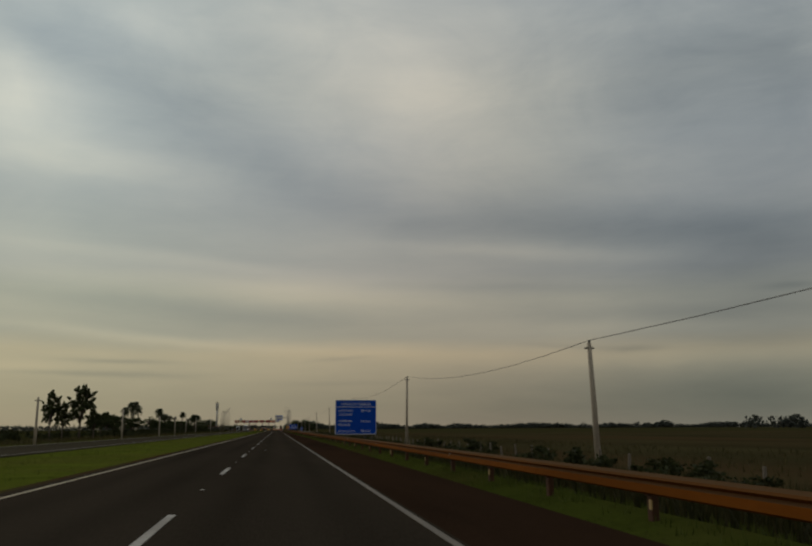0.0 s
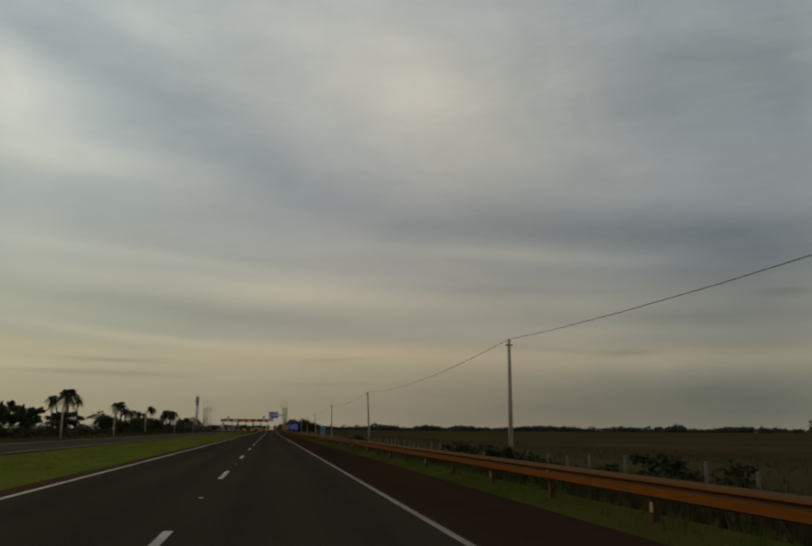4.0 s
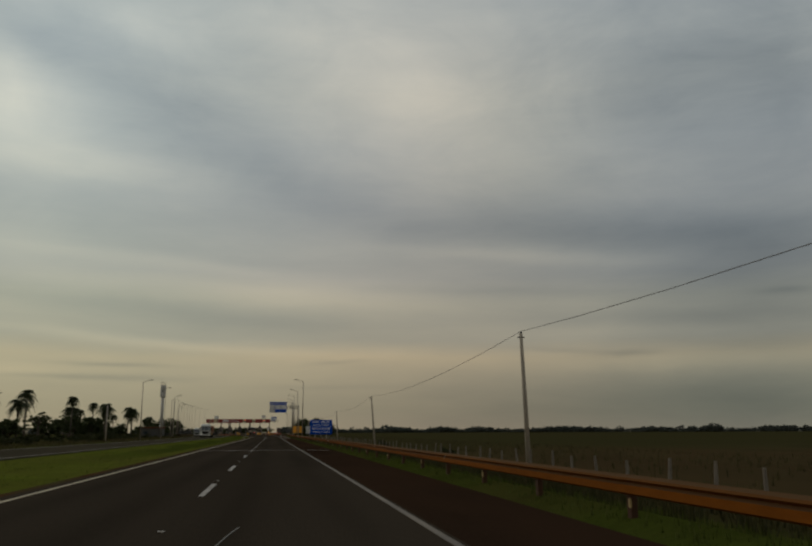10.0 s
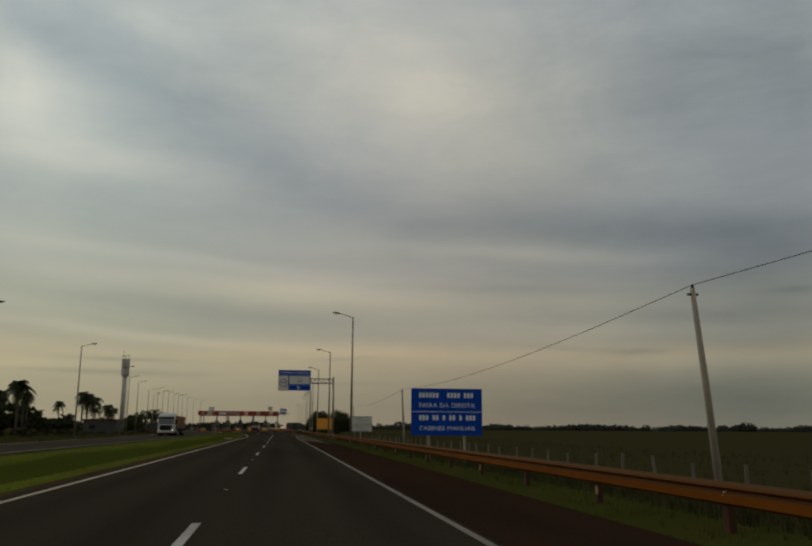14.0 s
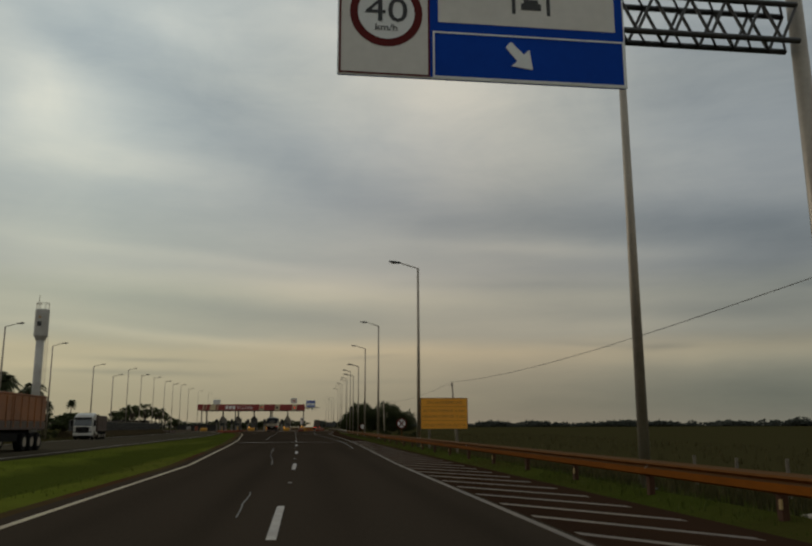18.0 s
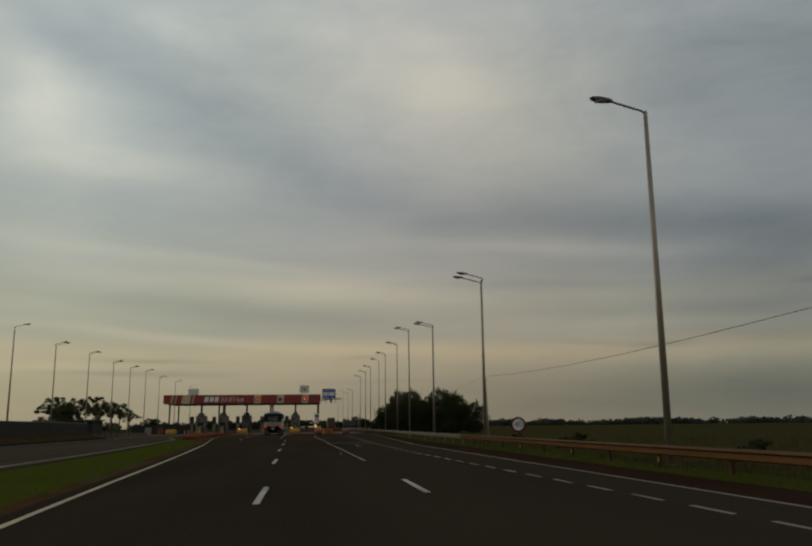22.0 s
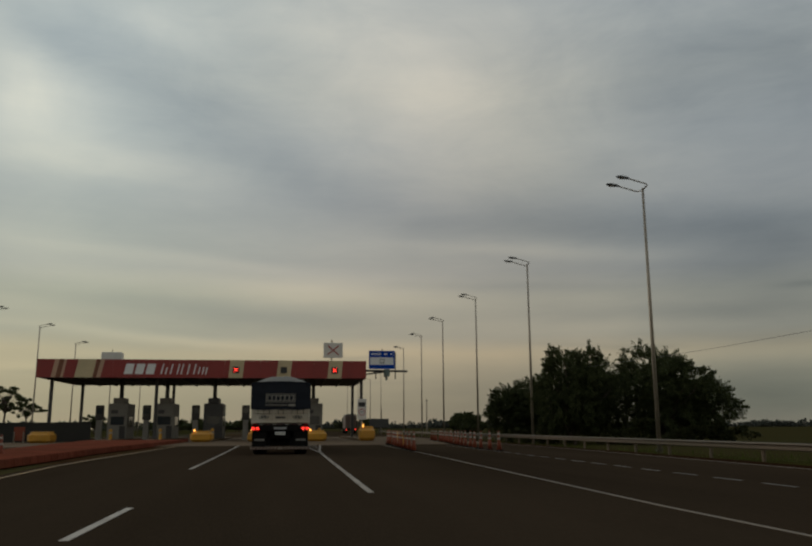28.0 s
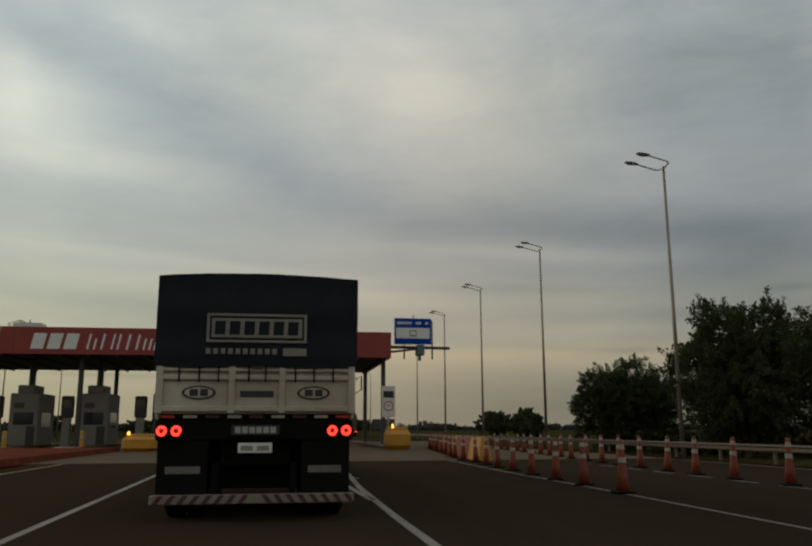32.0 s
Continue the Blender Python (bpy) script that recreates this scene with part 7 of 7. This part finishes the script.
def make_plants():
    rnd = random.Random(21)
    near = [tree_meshes(31, 7.9, 4.6, 0.09, 110, 900, 0.05, 0.42, pull=2.1), tree_meshes(32, 7.5, 4.5, 0.09, 110, 860, 0.05, 0.42, pull=2.1), tree_meshes(33, 8.3, 4.2, 0.09, 110, 680, 0.04, 0.42, pull=2.1)]
    broad = [tree_meshes(41, 7.5, 3.2, 0.34, 60, 64, 0.2), tree_meshes(42, 8.5, 2.7, 0.34, 60, 62, 0.28), tree_meshes(43, 6.5, 3.3, 0.34, 60, 56, 0.22)]
    flat = [tree_meshes(51, 9.0, 4.4, 0.14, 210, 40, 0.5, 0.75, True), tree_meshes(52, 8.5, 4.0, 0.14, 210, 36, 0.54, 0.72, True)]
    slim = [tree_meshes(61, 9.0, 1.7, 0.32, 70, 40, 0.3, 0.6)]
    fine = [tree_meshes(45, 8.5, 2.7, 0.15, 210, 70, 0.3, 0.5, pull=1.9)]
    palms = [palm_meshes(71, 7.5, 2.0), palm_meshes(72, 6.0, 2.2), palm_meshes(73, 9.0, 1.9)]
    # thick trees beside the toll approach
    for k, (x, y, s) in enumerate(((24.2, 687.3, (1.08, 1.14)), (15.5, 686.3, (0.85, 1.2)), (13.9, 698.5, (0.78, 0.8)), (17.5, 703, 0.75), (29.6, 690.5, (0.92, 0.8)), (20.0, 692.5, (0.7, 0.95)))):
        plant("broadleaf_tree", "dense dark green tree behind the crash barrier", "tree", near[2 if k > 3 else k % 2], x, y, s, rnd.uniform(0, 6), leaf_tree, "trees beside the toll approach")
    for x, y, s in ((11.6, 712, 0.42), (12.6, 716, 0.5), (16.0, 737, 0.5), (17.6, 744, 0.55), (19.5, 741, 0.5), (21, 760, 0.6)):
        plant("broadleaf_tree", "small rounded green tree past the plaza", "tree", broad[0], x, y, s, rnd.uniform(0, 6), leaf_tree, "small trees past the plaza")
    # palms on the left, set by their crowns
    spots = ((-62, 346.8, 10.6), (-62, 364.3, 13.4), (-62, 377.5, 11.1), (-62, 443.9, 11.7), (-62, 465.3, 9.8), (-62, 549.1, 11.9), (-62, 585.8, 8.6), (-62, 628.7, 11.4),
             (-55.0, 533.7, 8.8), (-58.5, 598.1, 11.9), (-56.8, 596, 11.2), (-58.8, 647.5, 8.2), (-69.9, 499.4, 13.8), (-50.7, 513.0, 10.4), (-55.1, 489.3, 11.5), (-45.5, 556, 6.2), (-47.5, 580, 7.6), (-72.2, 569.3, 10.7), (-73.6, 574.5, 10.0), (-79.0, 588.0, 11.6), (-67.5, 556.0, 9.6), (-53.0, 524.7, 8.3), (-52.5, 606.6, 6.6))
    for k, (x, y, top) in enumerate(spots):
        m = palms[k % 3]
        g = ground_height(x, y)
        h = (7.5, 6.0, 9.0)[k % 3] + 0.75
        t = thing("palm_tree", "dark feather palm with a round crown", "palm", (x, y, g), "palms beyond the opposite road")
        part("trunk", m[0], bark, t)
        part("fronds", m[1], leaf_palm, t)
        s = (top - g) / h
        t.scale = (max(0.75, s * 0.9), max(0.75, s * 0.9), s)
        t.rotation_euler = (0, 0, rnd.uniform(0, 6))
    # broad and slim trees on the left
    row = ((-34.7, 131.5, 7.8, 3.0, 5), (-32.8, 131.5, 6.0, 2.6, 5), (-30.3, 131.5, 8.7, 4.6, 5), (-28.2, 131.5, 4.4, 2.4, 5),
           (-62, 290.8, 5.4, 4.8, 2), (-62, 300.4, 7.6, 4.4, 1), (-62, 310.6, 8.3, 5.2, 0), (-62, 325.6, 6.6, 7.4, 2), (-62, 362.6, 6.3, 10.0, 2), (-62, 410.0, 8.0, 9.2, 4), (-62, 460.5, 5.1, 5.7, 0),
           (-62, 510.0, 7.0, 7.5, 4), (-62, 549.0, 6.8, 8.2, 2), (-57, 485, 5.4, 5, 5), (-56, 520, 5.6, 5, 5), (-60, 560, 4.0, 6, 0), (-55, 610, 4.2, 7, 2), (-62, 585, 4, 6, 0),
           (-57.4, 762, 9.1, 8, 4), (-56.5, 770.5, 7.5, 7.5, 4), (-58.6, 740, 10.2, 8.5, 4), (-56.0, 746, 9.2, 7.5, 4), (-63.5, 742, 9.8, 9, 4), (-68, 743, 6.9, 8, 2), (-51, 680, 7.7, 7, 4), (-70, 752, 9.2, 9, 4), (-62, 757, 8.2, 7, 4))
    row2 = ((-62, 424, 6.6, 6.0, 5), (-60, 431, 6.0, 6.0, 5), (-61, 418, 5.6, 7, 2), (-69, 552, 7.6, 6, 5), (-66, 545, 4.2, 8, 0), (-74, 566, 7.4, 7, 5), (-50.7, 442.0, 6.3, 7.0, 4),  (-47, 610, 4.2, 8, 2), (-46, 598, 3.8, 7, 0), (-49, 622, 4.4, 8, 2), (-48, 570, 3.6, 7, 2), (-60, 450, 4.2, 7, 2), (-56, 470, 4.0, 8, 2), (-60, 478, 6.2, 5, 5), (-58, 495, 5.0, 6, 5), (-60, 514, 6.6, 6, 5), (-58, 529, 4.2, 9, 2), (-60, 568, 3.6, 9, 2), (-62, 590, 3.6, 9, 2), (-58, 548, 6.3, 5, 5), (-57, 575, 5.2, 5, 5), (-38, 870, 3.6, 6, 0), (-52, 900, 4.4, 7, 2), (-30, 930, 3.8, 7, 0), (-70, 880, 6, 7, 1), (-24, 1010, 4.2, 9, 2), (22, 960, 5, 8, 0), (30, 1020, 6, 9, 2), (19, 1080, 5, 7, 1), (-44, 1060, 5, 10, 0), (-60, 1000, 5, 9, 2))
    belt = tuple((-66 + i * 5.2 + rnd.uniform(-1.5, 1.5), 905 + rnd.uniform(-25, 60), rnd.uniform(3.4, 5.6), rnd.uniform(7, 10), (2, 0)[i % 2]) for i in range(13))
    for k, (x, y, top, wide, kind) in enumerate(row + row2 + belt):
        m = (broad + slim + [flat[k % 2]] + fine)[kind]
        h = (7.5, 8.5, 6.5, 9.0, 9.2, 8.7)[kind]
        g = ground_height(x, y)
        label = "umbrella-crowned dark tree in silhouette" if kind == 4 else "dark leafy tree in silhouette"
        across = wide / (6.0, 5.1, 6.2, 3.4, 9.6, 5.6)[kind]
        plant("broadleaf_tree", label, "tree", m, x, y, (across, (top - g) / h), rnd.uniform(0, 6), leaf_tree, "trees beyond the opposite road")
    # shrub belt on the left, loose bushes on the right
    bush = []
    for k in range(3):
        rng = np.random.default_rng(80 + k)
        cl = [(rng.uniform(-1.1, 1.1), rng.uniform(-1.1, 1.1), rng.uniform(0.35, 1.3)) for _ in range(9)]
        bush.append(quads_mesh("leaves", crown_points(rng, cl, 150, 0.5, 0.8), rng.uniform(0.08, 0.2, 1350), 90 + k))
    y = 60.0
    while y < 555:
        for band in range(2):
            x = -27.5 - band * 14 - rnd.uniform(0, 12) - (6 if y > 400 else 0)
            s = thing("shrub", "dark scrubby bush on the verge", "shrub", (x, y + rnd.uniform(-3, 3), ground_height(x, y)), "scrub beyond the opposite road")
            part("leaves", bush[rnd.randrange(3)], leaf_scrub, s)
            k = rnd.uniform(0.45, 0.95)
            s.scale = (k * 1.3, k * 1.3, k)
            s.rotation_euler = (0, 0, rnd.uniform(0, 6))
        y += 6.5
    for x, y, k in ((11.4, 44, 0.5), (12.2, 47, 0.6), (11.2, 50, 0.45), (11.5, 110, 0.8), (13.4, 128, 0.9), (11.0, 208, 0.7), (11.8, 211, 0.85), (13, 240, 0.7), (14, 320, 0.6), (13.5, 352, 0.7), (13, 548, 0.5), (14, 556, 0.6), (12.6, 575, 0.5), (16, 582, 0.6), (13.8, 592, 0.55), (10.2, 92, 0.6), (17, 66, 0.8), (18, 176, 0.7), (13.2, 690, 1.2), (16.2, 692, 1.3), (18.8, 684, 1.3), (20.6, 687, 1.5), (23.5, 683, 1.2), (27.2, 686, 1.4), (30.5, 687, 1.3)):
        s = thing("shrub", "low dusty bush among the field-edge grass", "shrub", (x, y, ground_height(x, y)), "bushes at the field's edge")
        part("leaves", bush[rnd.randrange(3)], leaf_tree, s)
        s.scale = (k, k, k * 0.85)
        s.rotation_euler = (0, 0, rnd.uniform(0, 6))
    for k in range(46):
        x, y = rnd.uniform(8.4, 12.4), rnd.uniform(18, 150)
        s = thing("shrub", "dark scrubby bush between the barrier and the fence", "shrub", (x, y, ground_height(x, y)), "scrub behind the barrier")
        part("leaves", bush[rnd.randrange(3)], leaf_scrub, s)
        w = rnd.uniform(0.4, 0.85)
        s.scale = (w, w * 1.2, w * rnd.uniform(0.6, 0.95))
        s.rotation_euler = (0, 0, rnd.uniform(0, 6))
    # far woods along the horizon
    rng = np.random.default_rng(5)
    pts, sizes = [], []
    def wood(x, y, h):
        n = int(34 + h * 2)
        p = rng.normal(size=(n, 3))
        p *= (rng.random((n, 1)) ** 0.4) / np.linalg.norm(p, axis=1)[:, None]
        p *= (h * 0.62, h * 0.62, h * 0.42)
        pts.append(p + (x, y, h * 0.4 - 1))
        sizes.append(rng.uniform(0.1, 0.26, n) * h)
    for i in range(1500):
        x = 25 + 2600 * (i / 1500) ** 1.25
        y = 2150 - 1500 * (x / 2600) ** 2.2 + rng.uniform(-40, 40)
        far = math.hypot(x, y - 325)
        h = far * (0.0062 + 0.0042 * (0.5 + 0.5 * math.sin(i * 0.066 + 2 * math.sin(i * 0.019)))) * rng.uniform(0.55, 0.98)
        if rng.random() < 0.03:
            h *= 1.55
        wood(x, y, h)
    for i in range(420):
        x = -40 - 1900 * (i / 420) ** 1.2
        y = 1500 - 900 * (-x / 1900) + rng.uniform(-40, 40)
        wood(x, y, rng.uniform(7, 12))
    for i in range(16):
        wood(452 + i * 9, 705 - i * 7 + rng.uniform(-15, 15), rng.uniform(13, 17.5))
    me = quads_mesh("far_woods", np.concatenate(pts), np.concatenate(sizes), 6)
    me.materials.append(leaf_hazy)
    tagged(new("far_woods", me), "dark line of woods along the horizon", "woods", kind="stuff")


make_plants()


def blades(name, label, zones, seed, material):
    """Grass: tufts of bent blades, many thousand in one mesh."""
    rng = np.random.default_rng(seed)
    verts = []
    for x0, x1, y0, y1, density, low, high, per in zones:
        n = int(abs(x1 - x0) * (y1 - y0) * density)
        xs, ys = rng.uniform(x0, x1, n), rng.uniform(y0, y1, n)
        keep = np.array([noise.noise((x * 0.35, y * 0.35, seed)) for x, y in zip(xs, ys)]) > rng.uniform(-0.7, 0.45, n)
        xs, ys = xs[keep], ys[keep]
        edge = np.interp(ys, [a for a, _ in RIGHT_EDGE], [b for _, b in RIGHT_EDGE])
        ok = (xs > edge + 0.05) | (xs < np.interp(ys, [a for a, _ in LEFT_EDGE], [b for _, b in LEFT_EDGE]) - 0.05)
        opp = (xs < np.interp(ys, [a for a, _ in OPP_NEAR], [b for _, b in OPP_NEAR]) + 0.1) & (xs > np.interp(ys, [a for a, _ in OPP_FAR], [b for _, b in OPP_FAR]) - 0.1)
        xs, ys = xs[ok & ~opp], ys[ok & ~opp]
        zs = np.array([ground_height(x, y) for x, y in zip(xs, ys)])
        for _ in range(per):
            m = len(xs)
            a = rng.uniform(0, 2 * math.pi, m)
            h = rng.uniform(low, high, m)
            lean = rng.uniform(0.1, 0.6, m) * h
            w = 0.012 + h * 0.035
            bx, by = xs + rng.normal(0, 0.05, m), ys + rng.normal(0, 0.05, m)
            p = np.stack([np.stack([bx - w * np.sin(a), by + w * np.cos(a), zs - 0.06], 1), np.stack([bx + w * np.sin(a), by - w * np.cos(a), zs - 0.06], 1),
                          np.stack([bx + lean * np.cos(a), by + lean * np.sin(a), zs + h], 1)], 1)
            verts.append(p.reshape(-1, 3))
    v = np.concatenate(verts)
    n = len(v) // 3
    me = bpy.data.meshes.new(name)
    me.vertices.add(n * 3)
    me.vertices.foreach_set("co", v.ravel())
    me.loops.add(n * 3)
    me.loops.foreach_set("vertex_index", np.arange(n * 3, dtype=np.int32))
    me.polygons.add(n)
    me.polygons.foreach_set("loop_start", np.arange(0, n * 3, 3, dtype=np.int32))
    me.update(calc_edges=True)
    me.materials.append(material)
    tagged(new(name, me), label, "grass", kind="stuff")


blades("verge_grass", "short green grass along the verges", [(4.1, 4.6, -5, 600, 40, 0.015, 0.05, 3), (4.6, 5.9, -5, 600, 26, 0.04, 0.14, 3), (5.9, 8.2, -5, 600, 3, 0.06, 0.2, 3), (8, 16, 560, 720, 2, 0.1, 0.3, 3)], 3, blade_green)
blades("weeds", "dark rank weeds between the barrier and the fence", [(6.3, 12.2, -5, 130, 9, 0.3, 0.8, 5), (6.5, 12.0, 130, 470, 7, 0.15, 0.4, 5)], 13, blade_weed)
blades("median_grass", "short bright green lawn of the median", [(-13, -5.5, -5, 600, 8, 0.03, 0.09, 3)], 11, blade_lawn)
blades("field_edge_grass", "tall dry grass at the field's edge", [(7.6, 14.5, -5, 130, 5, 0.25, 0.75, 4), (7.6, 14.5, 130, 560, 5, 0.15, 0.4, 4), (14.5, 40, -5, 600, 0.8, 0.15, 0.5, 4), (-32, -21.5, 20, 560, 1.5, 0.2, 0.6, 3)], 7, blade_dry)
